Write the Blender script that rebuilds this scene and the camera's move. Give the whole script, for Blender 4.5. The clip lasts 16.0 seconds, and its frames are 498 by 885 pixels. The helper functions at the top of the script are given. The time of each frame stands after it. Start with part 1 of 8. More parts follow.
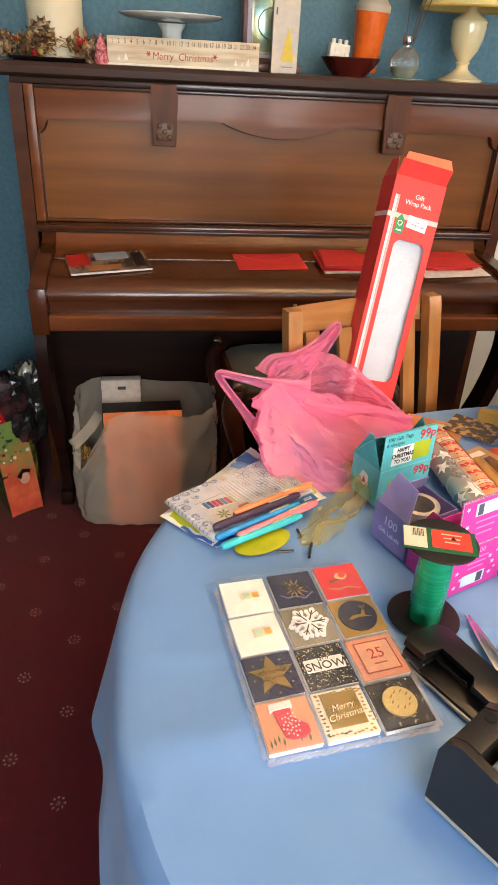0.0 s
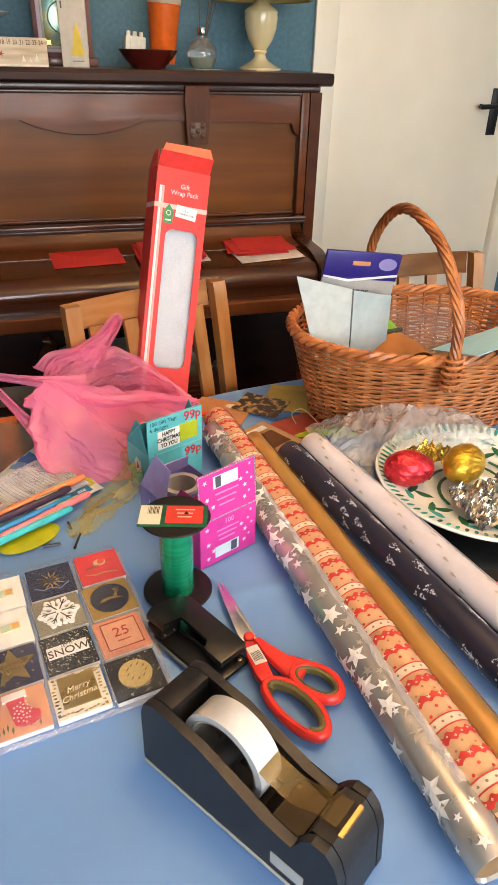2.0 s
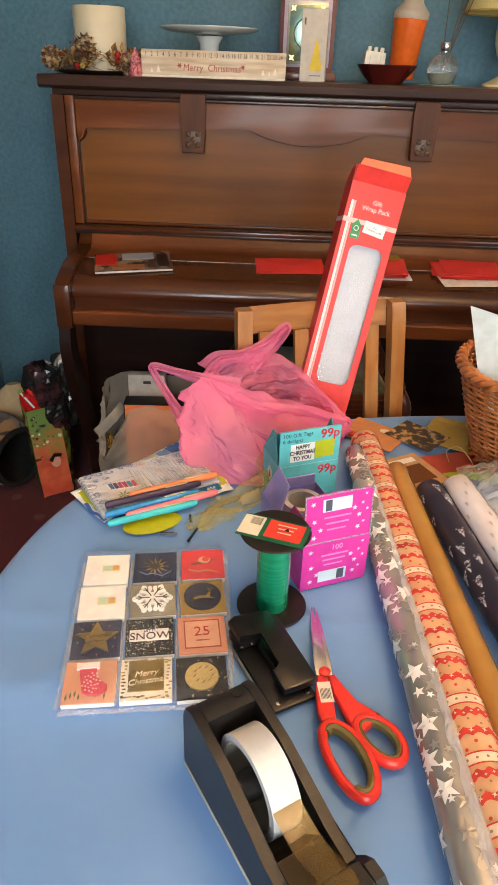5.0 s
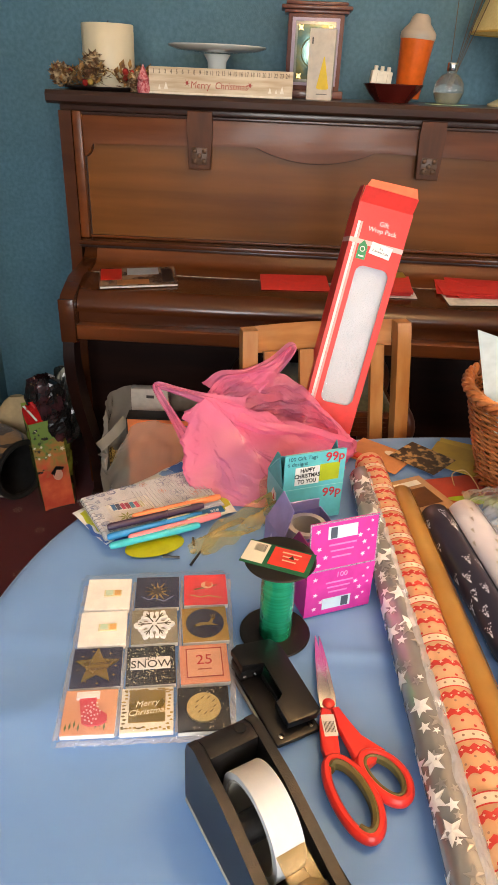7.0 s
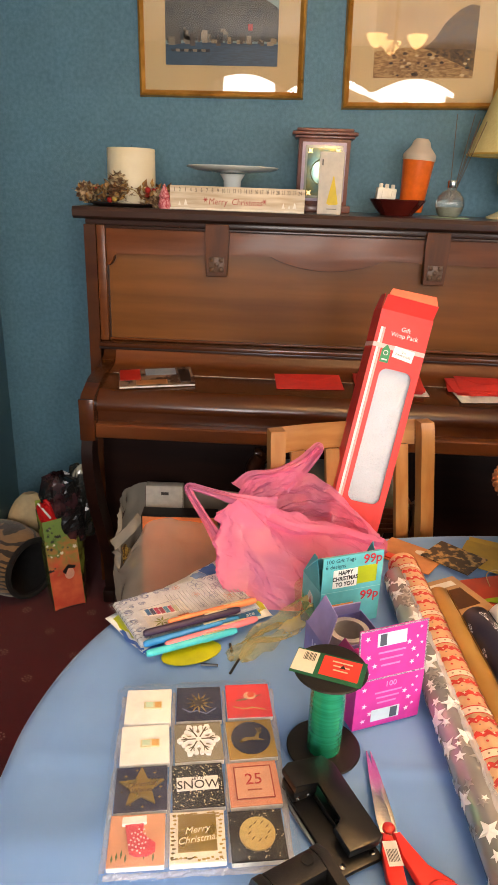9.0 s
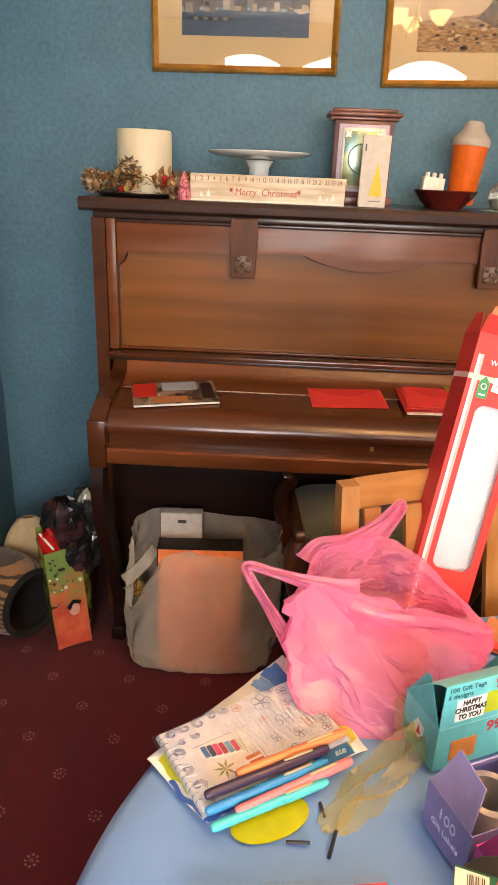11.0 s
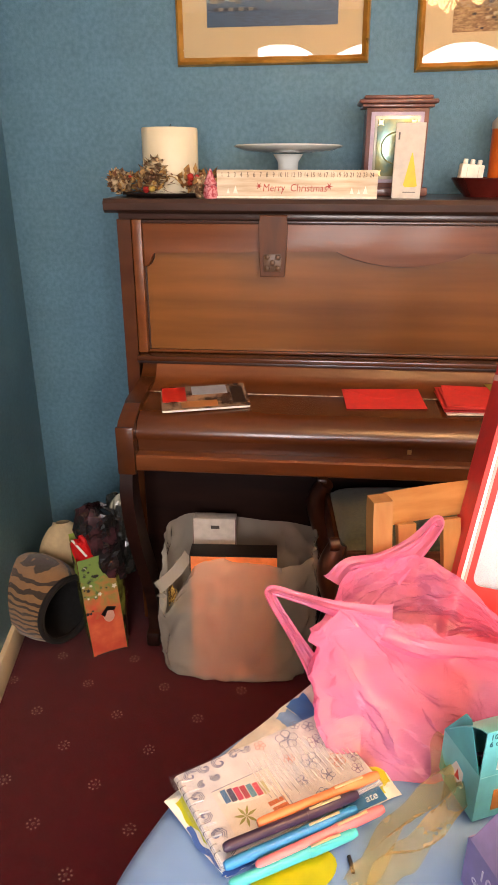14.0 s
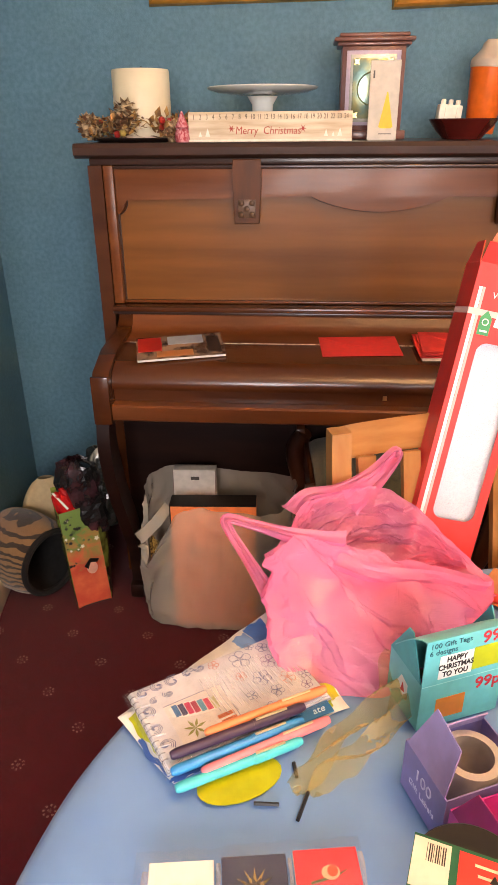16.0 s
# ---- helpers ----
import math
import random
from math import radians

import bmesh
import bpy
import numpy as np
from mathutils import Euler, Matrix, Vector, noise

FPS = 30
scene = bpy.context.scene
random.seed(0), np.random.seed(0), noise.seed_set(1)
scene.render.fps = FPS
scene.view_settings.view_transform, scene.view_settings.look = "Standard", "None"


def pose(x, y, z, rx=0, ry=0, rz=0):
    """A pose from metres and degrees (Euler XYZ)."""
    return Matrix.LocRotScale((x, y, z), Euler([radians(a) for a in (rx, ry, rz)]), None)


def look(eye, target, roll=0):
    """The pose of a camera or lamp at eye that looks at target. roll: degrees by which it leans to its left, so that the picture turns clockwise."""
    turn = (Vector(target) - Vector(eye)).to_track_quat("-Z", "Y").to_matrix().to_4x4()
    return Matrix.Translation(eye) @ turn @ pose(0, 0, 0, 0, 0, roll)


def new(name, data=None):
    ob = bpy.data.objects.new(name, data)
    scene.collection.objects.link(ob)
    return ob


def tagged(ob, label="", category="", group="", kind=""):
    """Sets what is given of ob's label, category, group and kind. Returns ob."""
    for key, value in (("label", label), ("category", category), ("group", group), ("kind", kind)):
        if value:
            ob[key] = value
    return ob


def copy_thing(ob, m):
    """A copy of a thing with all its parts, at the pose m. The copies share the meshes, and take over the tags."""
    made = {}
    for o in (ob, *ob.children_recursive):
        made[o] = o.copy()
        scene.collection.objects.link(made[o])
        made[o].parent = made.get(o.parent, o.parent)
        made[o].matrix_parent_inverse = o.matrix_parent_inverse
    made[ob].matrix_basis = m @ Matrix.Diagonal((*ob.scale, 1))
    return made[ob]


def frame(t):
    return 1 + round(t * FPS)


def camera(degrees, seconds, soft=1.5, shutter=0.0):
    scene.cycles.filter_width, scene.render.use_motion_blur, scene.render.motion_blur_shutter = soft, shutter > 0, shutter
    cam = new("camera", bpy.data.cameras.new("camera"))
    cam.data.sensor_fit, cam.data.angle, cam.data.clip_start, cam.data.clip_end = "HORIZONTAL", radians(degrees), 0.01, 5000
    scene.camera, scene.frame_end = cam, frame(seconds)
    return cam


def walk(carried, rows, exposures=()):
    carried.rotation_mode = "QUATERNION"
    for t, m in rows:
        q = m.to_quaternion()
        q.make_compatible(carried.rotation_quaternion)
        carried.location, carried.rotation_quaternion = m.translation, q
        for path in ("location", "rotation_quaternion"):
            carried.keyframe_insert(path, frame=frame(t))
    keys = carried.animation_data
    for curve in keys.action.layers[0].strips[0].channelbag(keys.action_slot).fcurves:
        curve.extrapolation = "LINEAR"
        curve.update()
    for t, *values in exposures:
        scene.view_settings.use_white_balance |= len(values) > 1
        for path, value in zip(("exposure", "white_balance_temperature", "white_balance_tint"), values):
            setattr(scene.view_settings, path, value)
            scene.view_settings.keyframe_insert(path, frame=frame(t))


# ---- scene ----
cam = camera(41.2, 16.0, 1.1)
PATH = [
    (0, (-0.374, 0.51, 1.301), (-0.11, 2.222, 0.301), 3.1),
    (0.5, (-0.355, 0.494, 1.301), (0.007, 2.188, 0.302), 2.9),
    (1, (-0.301, 0.47, 1.305), (0.207, 2.134, 0.318), 2.4),
    (1.5, (-0.24, 0.453, 1.31), (0.339, 2.091, 0.32), 2.1),
    (2, (-0.198, 0.446, 1.314), (0.346, 2.084, 0.304), 1.6),
    (2.5, (-0.16, 0.442, 1.31), (0.201, 2.115, 0.274), 1.4),
    (3, (-0.132, 0.442, 1.311), (0.046, 2.147, 0.282), 1.3),
    (3.5, (-0.118, 0.441, 1.309), (-0.061, 2.159, 0.286), 1.1),
    (4, (-0.107, 0.446, 1.309), (-0.123, 2.173, 0.3), 1.1),
    (4.5, (-0.107, 0.448, 1.312), (-0.142, 2.18, 0.313), 1.6),
    (7, (-0.112, 0.465, 1.325), (-0.162, 2.215, 0.357), 2.5),
    (7.5, (-0.126, 0.443, 1.336), (-0.18, 2.238, 0.455), 2.1),
    (8, (-0.137, 0.436, 1.336), (-0.197, 2.268, 0.536), 1.8),
    (8.5, (-0.141, 0.439, 1.339), (-0.206, 2.301, 0.612), 1.7),
    (9, (-0.164, 0.464, 1.337), (-0.224, 2.33, 0.621), 2.1),
    (9.5, (-0.215, 0.529, 1.338), (-0.262, 2.39, 0.607), 2.6),
    (10, (-0.281, 0.602, 1.338), (-0.314, 2.461, 0.601), 2.8),
    (12.5, (-0.269, 0.774, 1.347), (-0.346, 2.62, 0.579), 1.0),
    (13, (-0.269, 0.772, 1.351), (-0.379, 2.615, 0.582), 0.6),
    (13.5, (-0.268, 0.766, 1.35), (-0.403, 2.608, 0.582), 0.4),
    (14, (-0.257, 0.769, 1.346), (-0.414, 2.608, 0.577), 0.1),
    (14.5, (-0.244, 0.781, 1.336), (-0.417, 2.617, 0.563), -0.1),
    (15, (-0.228, 0.787, 1.333), (-0.413, 2.619, 0.552), -0.2),
    (15.5, (-0.216, 0.78, 1.332), (-0.394, 2.608, 0.541), -0.4),
    (16, (-0.207, 0.754, 1.308), (-0.35, 2.553, 0.445), -0.5),
]
walk(cam, [(t, look(eye, target, roll)) for t, eye, target, roll in PATH],
     [(0, 0.33, 6950, 13), (1.5, 0.13, 7050, 14), (3.5, 0.02, 7050, 13), (7, 0.08, 7300, 15), (9, 0.18, 7700, 17), (10, 0.36, 7700, 18), (12.5, 0.73, 7850, 24), (16, 0.58, 7750, 25)])  # end of the walk

# ---- world and light ----
T = 0.775            # top of the cloth on the table
WALL = 2.92          # face of the wall behind the piano
world = bpy.data.worlds.new("world")
scene.world = world
world.use_nodes = True
sky = world.node_tree.nodes.new("ShaderNodeTexSky")
sky.sky_type = 'NISHITA'
sky.sun_disc = False
sky.sun_elevation = radians(32)
sky.sun_rotation = radians(200)
bg = world.node_tree.nodes["Background"]
world.node_tree.links.new(sky.outputs[0], bg.inputs[0])
bg.inputs[1].default_value = 0.12


def lamp(name, kind, energy, colour, m, **more):
    data = bpy.data.lights.new(name, kind)
    data.energy, data.color = energy, colour
    for key, value in more.items():
        if key == "size":
            data.size = value
        if key == "size_y":
            data.shape, data.size_y = 'RECTANGLE', value
        if key == "soft":
            data.shadow_soft_size = value
    ob = new(name, data)
    ob.matrix_basis = m
    return ob


SOUTH = -1.75
lamp("window_daylight", 'AREA', 192, (0.84, 0.92, 1.0), look((0.24, SOUTH - 0.25, 1.66), (-0.2, 3, 0.3)), size=2.4, size_y=1.6)
# fill lamp behind an assumed east window, added to brighten the side wall
lamp("window_daylight", 'AREA', 32, (0.86, 0.93, 0.97), look((2.88, -0.15, 1.55), (-1.2, 2.2, 1.3)), size=1.4, size_y=1.25)
BULBS = [(0.46 + 0.135 * math.cos(a), 0.85 + 0.135 * math.sin(a), 2.17) for a in (0.5, 2.6, 4.7)]
for place in BULBS:
    lamp("chandelier_bulb", 'POINT', 44.0, (1.0, 0.62, 0.30), pose(*place), soft=0.03)


# ---- materials ----
def mat(name, col, rough=0.5, metal=0.0, col2=None, scale=20.0, stretch=(1, 1, 1), bump=0.0, bscale=None, lo=0.35, hi=0.65,
        coat=0.0, trans=0.0, alpha=1.0, sheen=0.0, spec=0.5, through_light=0.0, glow=0.0, per=0.0, ior=1.45, vary=0.0):
    """A node material: two colours mixed by noise, with grain in roughness and relief."""
    m = bpy.data.materials.new(name)
    m.use_nodes = True
    nt = m.node_tree
    n, link = nt.nodes, nt.links.new
    p = n["Principled BSDF"]
    coord = n.new("ShaderNodeTexCoord")
    mp = n.new("ShaderNodeMapping")
    mp.inputs["Scale"].default_value = stretch
    link(coord.outputs["Object"], mp.inputs["Vector"])
    tex = n.new("ShaderNodeTexNoise")
    tex.inputs["Scale"].default_value, tex.inputs["Detail"].default_value = scale, 6
    link(mp.outputs[0], tex.inputs["Vector"])
    ramp = n.new("ShaderNodeValToRGB")
    c2 = col2 or tuple(c * 0.86 for c in col)
    ramp.color_ramp.elements[0].position, ramp.color_ramp.elements[0].color = lo, (*c2, 1)
    ramp.color_ramp.elements[1].position, ramp.color_ramp.elements[1].color = hi, (*col, 1)
    link(tex.outputs[0], ramp.inputs[0])
    colour = ramp.outputs[0]
    if per:
        info = n.new("ShaderNodeObjectInfo")
        hsv = n.new("ShaderNodeHueSaturation")
        mr = n.new("ShaderNodeMapRange")
        mr.inputs[3].default_value, mr.inputs[4].default_value = 1 - per, 1 + per
        link(info.outputs["Random"], mr.inputs[0])
        link(mr.outputs[0], hsv.inputs["Value"])
        link(colour, hsv.inputs["Color"])
        colour = hsv.outputs[0]
    if vary:
        big = n.new("ShaderNodeTexNoise")
        big.inputs["Scale"].default_value, big.inputs["Detail"].default_value = max(1.5, scale / 9), 3
        link(coord.outputs["Object"], big.inputs["Vector"])
        hv = n.new("ShaderNodeHueSaturation")
        br = n.new("ShaderNodeMapRange")
        br.inputs[1].default_value, br.inputs[2].default_value = 0.3, 0.7
        br.inputs[3].default_value, br.inputs[4].default_value = 1 - vary, 1 + vary
        link(big.outputs[0], br.inputs[0])
        link(br.outputs[0], hv.inputs["Value"])
        link(colour, hv.inputs["Color"])
        colour = hv.outputs[0]
    link(colour, p.inputs["Base Color"])
    rr = n.new("ShaderNodeMapRange")
    rr.inputs[3].default_value, rr.inputs[4].default_value = max(0.02, rough * 0.82), min(1, rough * 1.18)
    link(tex.outputs[0], rr.inputs[0])
    link(rr.outputs[0], p.inputs["Roughness"])
    p.inputs["Metallic"].default_value = metal
    p.inputs["IOR"].default_value = ior
    p.inputs["Specular IOR Level"].default_value = spec
    p.inputs["Coat Weight"].default_value = coat
    p.inputs["Coat Roughness"].default_value = 0.12
    p.inputs["Transmission Weight"].default_value = trans
    p.inputs["Alpha"].default_value = alpha
    p.inputs["Sheen Weight"].default_value = sheen
    if glow:
        p.inputs["Emission Color"].default_value = (*col, 1)
        p.inputs["Emission Strength"].default_value = glow
    if bump:
        b = n.new("ShaderNodeBump")
        b.inputs["Strength"].default_value, b.inputs["Distance"].default_value = bump, 0.002
        fine = n.new("ShaderNodeTexNoise")
        fine.inputs["Scale"].default_value, fine.inputs["Detail"].default_value = bscale or scale * 3, 4
        link(mp.outputs[0], fine.inputs["Vector"])
        link(fine.outputs[0], b.inputs["Height"])
        link(b.outputs[0], p.inputs["Normal"])
    if through_light:
        tl = n.new("ShaderNodeBsdfTranslucent")
        link(colour, tl.inputs["Color"])
        mix = n.new("ShaderNodeMixShader")
        mix.inputs[0].default_value = through_light
        link(p.outputs[0], mix.inputs[1])
        link(tl.outputs[0], mix.inputs[2])
        link(mix.outputs[0], n["Material Output"].inputs[0])
    return m


def film_mat(name, col, clear=0.6, rough=0.12, tint=None, spread=0.12, back=0.45):
    """Thin clear or tinted plastic: part see-through, part glossy sheet."""
    m = bpy.data.materials.new(name)
    m.use_nodes = True
    n, link = m.node_tree.nodes, m.node_tree.links.new
    p = n["Principled BSDF"]
    p.inputs["Base Color"].default_value = (*col, 1)
    p.inputs["Roughness"].default_value = rough
    p.inputs["Specular IOR Level"].default_value = 0.8
    tl = n.new("ShaderNodeBsdfTranslucent")
    tl.inputs[0].default_value = (*col, 1)
    body = n.new("ShaderNodeMixShader")
    body.inputs[0].default_value = back
    link(p.outputs[0], body.inputs[1])
    link(tl.outputs[0], body.inputs[2])
    tr = n.new("ShaderNodeBsdfTransparent")
    tr.inputs[0].default_value = (*(tint or (1, 1, 1)), 1)
    mix = n.new("ShaderNodeMixShader")
    noise_tex = n.new("ShaderNodeTexNoise")
    noise_tex.inputs["Scale"].default_value = 30
    coord = n.new("ShaderNodeTexCoord")
    link(coord.outputs["Object"], noise_tex.inputs["Vector"])
    mr = n.new("ShaderNodeMapRange")
    mr.inputs[1].default_value, mr.inputs[2].default_value = 0.3, 0.7
    mr.inputs[3].default_value, mr.inputs[4].default_value = max(0, clear - spread), min(1, clear + spread)
    link(noise_tex.outputs[0], mr.inputs[0])
    link(mr.outputs[0], mix.inputs[0])
    link(body.outputs[0], mix.inputs[1])
    link(tr.outputs[0], mix.inputs[2])
    link(mix.outputs[0], n["Material Output"].inputs[0])
    return m


def carpet_mat():
    m = mat("carpet_wool", (0.096, 0.003, 0.007), 0.95, col2=(0.056, 0.002, 0.004), scale=320, bump=0.8, bscale=900, sheen=0.15, spec=0.1, vary=0.12)
    n, link = m.node_tree.nodes, m.node_tree.links.new
    p = n["Principled BSDF"]
    base = p.inputs["Base Color"].links[0].from_socket
    coord = n.new("ShaderNodeTexCoord")
    mp = n.new("ShaderNodeMapping")
    mp.vector_type = 'TEXTURE'
    mp.inputs["Location"].default_value = (-0.716 - 0.002, 2.083 - 0.109, 0)
    mp.inputs["Rotation"].default_value = (0, 0, radians(46.5))
    mp.inputs["Scale"].default_value = (0.153, 0.153, 1)
    link(coord.outputs["Object"], mp.inputs["Vector"])

    def mth(op, a, b=None):
        k = n.new("ShaderNodeMath")
        k.operation = op
        for i, v in enumerate((a, b)):
            if v is None:
                continue
            if isinstance(v, (int, float)):
                k.inputs[i].default_value = v
            else:
                link(v, k.inputs[i])
        return k.outputs[0]

    sep = n.new("ShaderNodeSeparateXYZ")
    link(mp.outputs[0], sep.inputs[0])
    x = mth('SUBTRACT', mth('FRACT', sep.outputs[0]), 0.5)
    y = mth('SUBTRACT', mth('FRACT', sep.outputs[1]), 0.5)
    r = mth('SQRT', mth('ADD', mth('MULTIPLY', x, x), mth('MULTIPLY', y, y)))
    a = mth('ARCTAN2', y, x)
    petals = mth('MULTIPLY', mth('GREATER_THAN', mth('COSINE', mth('MULTIPLY', a, 8)), 0.1), mth('GREATER_THAN', mth('SINE', mth('MULTIPLY', r, 95)), -0.1))
    mask = mth('MULTIPLY', petals, mth('LESS_THAN', r, 0.115))
    grain = n.new("ShaderNodeTexNoise")
    grain.inputs["Scale"].default_value = 420
    link(coord.outputs["Object"], grain.inputs["Vector"])
    mask = mth('MULTIPLY', mask, mth('GREATER_THAN', grain.outputs[0], 0.47))
    mix = n.new("ShaderNodeMix")
    mix.data_type = 'RGBA'
    link(mth('MULTIPLY', mask, 0.95), mix.inputs[0])
    link(base, mix.inputs[6])
    mix.inputs[7].default_value = (0.33, 0.22, 0.17, 1)
    link(mix.outputs[2], p.inputs["Base Color"])
    return m


M = dict(
    wall=mat("blue_wallpaper", (0.074, 0.178, 0.232), 0.60, col2=(0.050, 0.138, 0.184), scale=75, bump=0.5, bscale=260, vary=0.06),
    white=mat("white_gloss_paint", (0.80, 0.75, 0.62), 0.36, scale=6, col2=(0.76, 0.71, 0.58), bump=0.05),
    ceiling=mat("white_ceiling_paint", (0.8, 0.79, 0.76), 0.9, scale=40, bump=0.2),
    cream=mat("cream_skirting_paint", (0.72, 0.62, 0.42), 0.4, scale=8),
    carpet=carpet_mat(),
    piano=mat("dark_mahogany", (0.165, 0.048, 0.014), 0.34, spec=0.3, col2=(0.080, 0.021, 0.005), scale=3.2, stretch=(0.7, 4, 9), bump=0.10, bscale=14, coat=0.10, lo=0.25, hi=0.75, vary=0.25),
    panel=mat("golden_mahogany", (0.215, 0.074, 0.013), 0.34, spec=0.3, col2=(0.085, 0.028, 0.006), scale=2.6, stretch=(0.6, 4, 8), bump=0.08, bscale=14, coat=0.08, lo=0.15, hi=0.85, vary=0.22),
    piano_dark=mat("dark_mahogany_frame", (0.095, 0.026, 0.007), 0.25, col2=(0.045, 0.012, 0.004), scale=3.0, stretch=(1, 5, 5), bump=0.10, bscale=16, coat=0.25, lo=0.25, hi=0.75),
    piano_top=mat("near_black_mahogany", (0.050, 0.022, 0.014), 0.30, col2=(0.026, 0.011, 0.008), scale=4, stretch=(0.7, 5, 8), bump=0.08, coat=0.15),
    # near black: the shade under the key bed is put into this colour
    piano_shade=mat("shaded_mahogany", (0.022, 0.007, 0.004), 0.5, spec=0.2, col2=(0.012, 0.004, 0.003), scale=4, stretch=(0.7, 5, 5), bump=0.1),
    bracket=mat("stained_bracket_wood", (0.105, 0.032, 0.010), 0.45, spec=0.25, col2=(0.060, 0.018, 0.006), scale=6, stretch=(6, 5, 1), bump=0.15),
    carved=mat("carved_wood", (0.10, 0.045, 0.02), 0.4, scale=60, bump=0.3),
    hinge=mat("worn_hinge_brass", (0.50, 0.43, 0.33), 0.5, 0.5, scale=220, col2=(0.16, 0.11, 0.07), lo=0.42, hi=0.52),
    brass=mat("aged_brass", (0.62, 0.42, 0.16), 0.32, 1.0, scale=40),
    cloth=mat("blue_tablecloth", (0.150, 0.300, 0.585), 0.85, col2=(0.136, 0.280, 0.555), scale=7, bump=0.9, bscale=9, sheen=0.15, spec=0.2, vary=0.06),
    oak=mat("honey_oak", (0.42, 0.20, 0.062), 0.38, col2=(0.26, 0.095, 0.020), scale=6, stretch=(1.2, 7, 7), bump=0.12, bscale=20, coat=0.2, lo=0.3, hi=0.7),
    oak_up=mat("honey_oak_upright", (0.39, 0.185, 0.058), 0.38, col2=(0.27, 0.10, 0.022), scale=6, stretch=(7, 7, 1.0), bump=0.12, bscale=20, coat=0.2, lo=0.3, hi=0.7),
    black=mat("black_plastic", (0.012, 0.012, 0.013), 0.34, scale=80, bump=0.05),
    steel=mat("brushed_steel", (0.62, 0.61, 0.60), 0.24, 1.0, scale=30, stretch=(1, 12, 1)),
)


# ---- mesh helpers ----
def mesh(name, bm, material):
    me = bpy.data.meshes.new(name)
    bm.normal_update()
    bm.to_mesh(me)
    bm.free()
    for mt in (material if isinstance(material, (list, tuple)) else [material]):
        me.materials.append(mt)
    return me


def smooth(me, angle=40):
    for f in me.polygons:
        f.use_smooth = True
    try:
        me.set_sharp_from_angle(angle=radians(angle))
    except AttributeError:
        pass
    return me


def part(name, bm, material, parent, label="", m=None, flat=False):
    me = mesh(name, bm, material)
    if not flat:
        smooth(me)
    ob = new(name, me)
    ob.parent = parent
    if m is not None:
        ob.matrix_basis = m
    if label:
        ob["label"] = label
    return ob


def thing(name, m, label, category, group="", kind=""):
    ob = new(name)
    ob.empty_display_size = 0.05
    ob.matrix_basis = m if isinstance(m, Matrix) else pose(*m)
    return tagged(ob, label, category, group, kind)


def single(name, bm, material, m, label, category, group="", kind="", flat=False):
    me = mesh(name, bm, material)
    if not flat:
        smooth(me)
    ob = new(name, me)
    ob.matrix_basis = m if isinstance(m, Matrix) else pose(*m)
    return tagged(ob, label, category, group, kind)


def box(bm, x0, x1, y0, y1, z0, z1, bevel=0.0, seg=2, m=None):
    g = bmesh.ops.create_cube(bm, size=1.0)
    vs = g["verts"]
    bmesh.ops.scale(bm, vec=(x1 - x0, y1 - y0, z1 - z0), verts=vs)
    bmesh.ops.translate(bm, vec=((x0 + x1) / 2, (y0 + y1) / 2, (z0 + z1) / 2), verts=vs)
    if bevel:
        es = list({e for v in vs for e in v.link_edges})
        r = bmesh.ops.bevel(bm, geom=es, offset=bevel, segments=seg, affect='EDGES', profile=0.5)
        vs = [v for v in r["verts"]] + [v for v in vs if v.is_valid]
        vs = list(set(vs))
    if m is not None:
        bmesh.ops.transform(bm, matrix=m, verts=[v for v in vs if v.is_valid])
    return bm


def boxed(*a, **k):
    return box(bmesh.new(), *a, **k)


def lathe(bm, profile, segs=32, m=None, wob=None):
    """Turns a profile of (radius, z) round z."""
    rings = []
    for r, z in profile:
        ring = []
        for i in range(segs):
            a = 2 * math.pi * i / segs
            q = r * (1 + (wob(a, z) if wob else 0))
            ring.append(bm.verts.new((q * math.cos(a), q * math.sin(a), z)))
        rings.append(ring)
    for a, b in zip(rings, rings[1:]):
        for i in range(segs):
            j = (i + 1) % segs
            bm.faces.new((a[i], a[j], b[j], b[i]))
    if profile[0][0] > 1e-4:
        bm.faces.new(rings[0][::-1])
    if profile[-1][0] > 1e-4:
        bm.faces.new(rings[-1])
    if m is not None:
        bmesh.ops.transform(bm, matrix=m, verts=[v for r in rings for v in r])
    return bm


def lathed(profile, segs=32, m=None, wob=None):
    return lathe(bmesh.new(), profile, segs, m, wob)


def prism(bm, pts, h, m=None, bevel=0.0):
    """A polygon in x, y, raised from 0 to h."""
    low = [bm.verts.new((x, y, 0)) for x, y in pts]
    top = [bm.verts.new((x, y, h)) for x, y in pts]
    bm.faces.new(low[::-1])
    cap = bm.faces.new(top)
    k = len(pts)
    for i in range(k):
        bm.faces.new((low[i], low[(i + 1) % k], top[(i + 1) % k], top[i]))
    vs = low + top
    if bevel:
        es = [e for e in cap.edges]
        r = bmesh.ops.bevel(bm, geom=es, offset=bevel, segments=2, affect='EDGES', profile=0.5)
        vs = list({v for v in vs + r["verts"] if v.is_valid})
    if m is not None:
        bmesh.ops.transform(bm, matrix=m, verts=[v for v in vs if v.is_valid])
    return bm


def prismed(*a, **k):
    return prism(bmesh.new(), *a, **k)


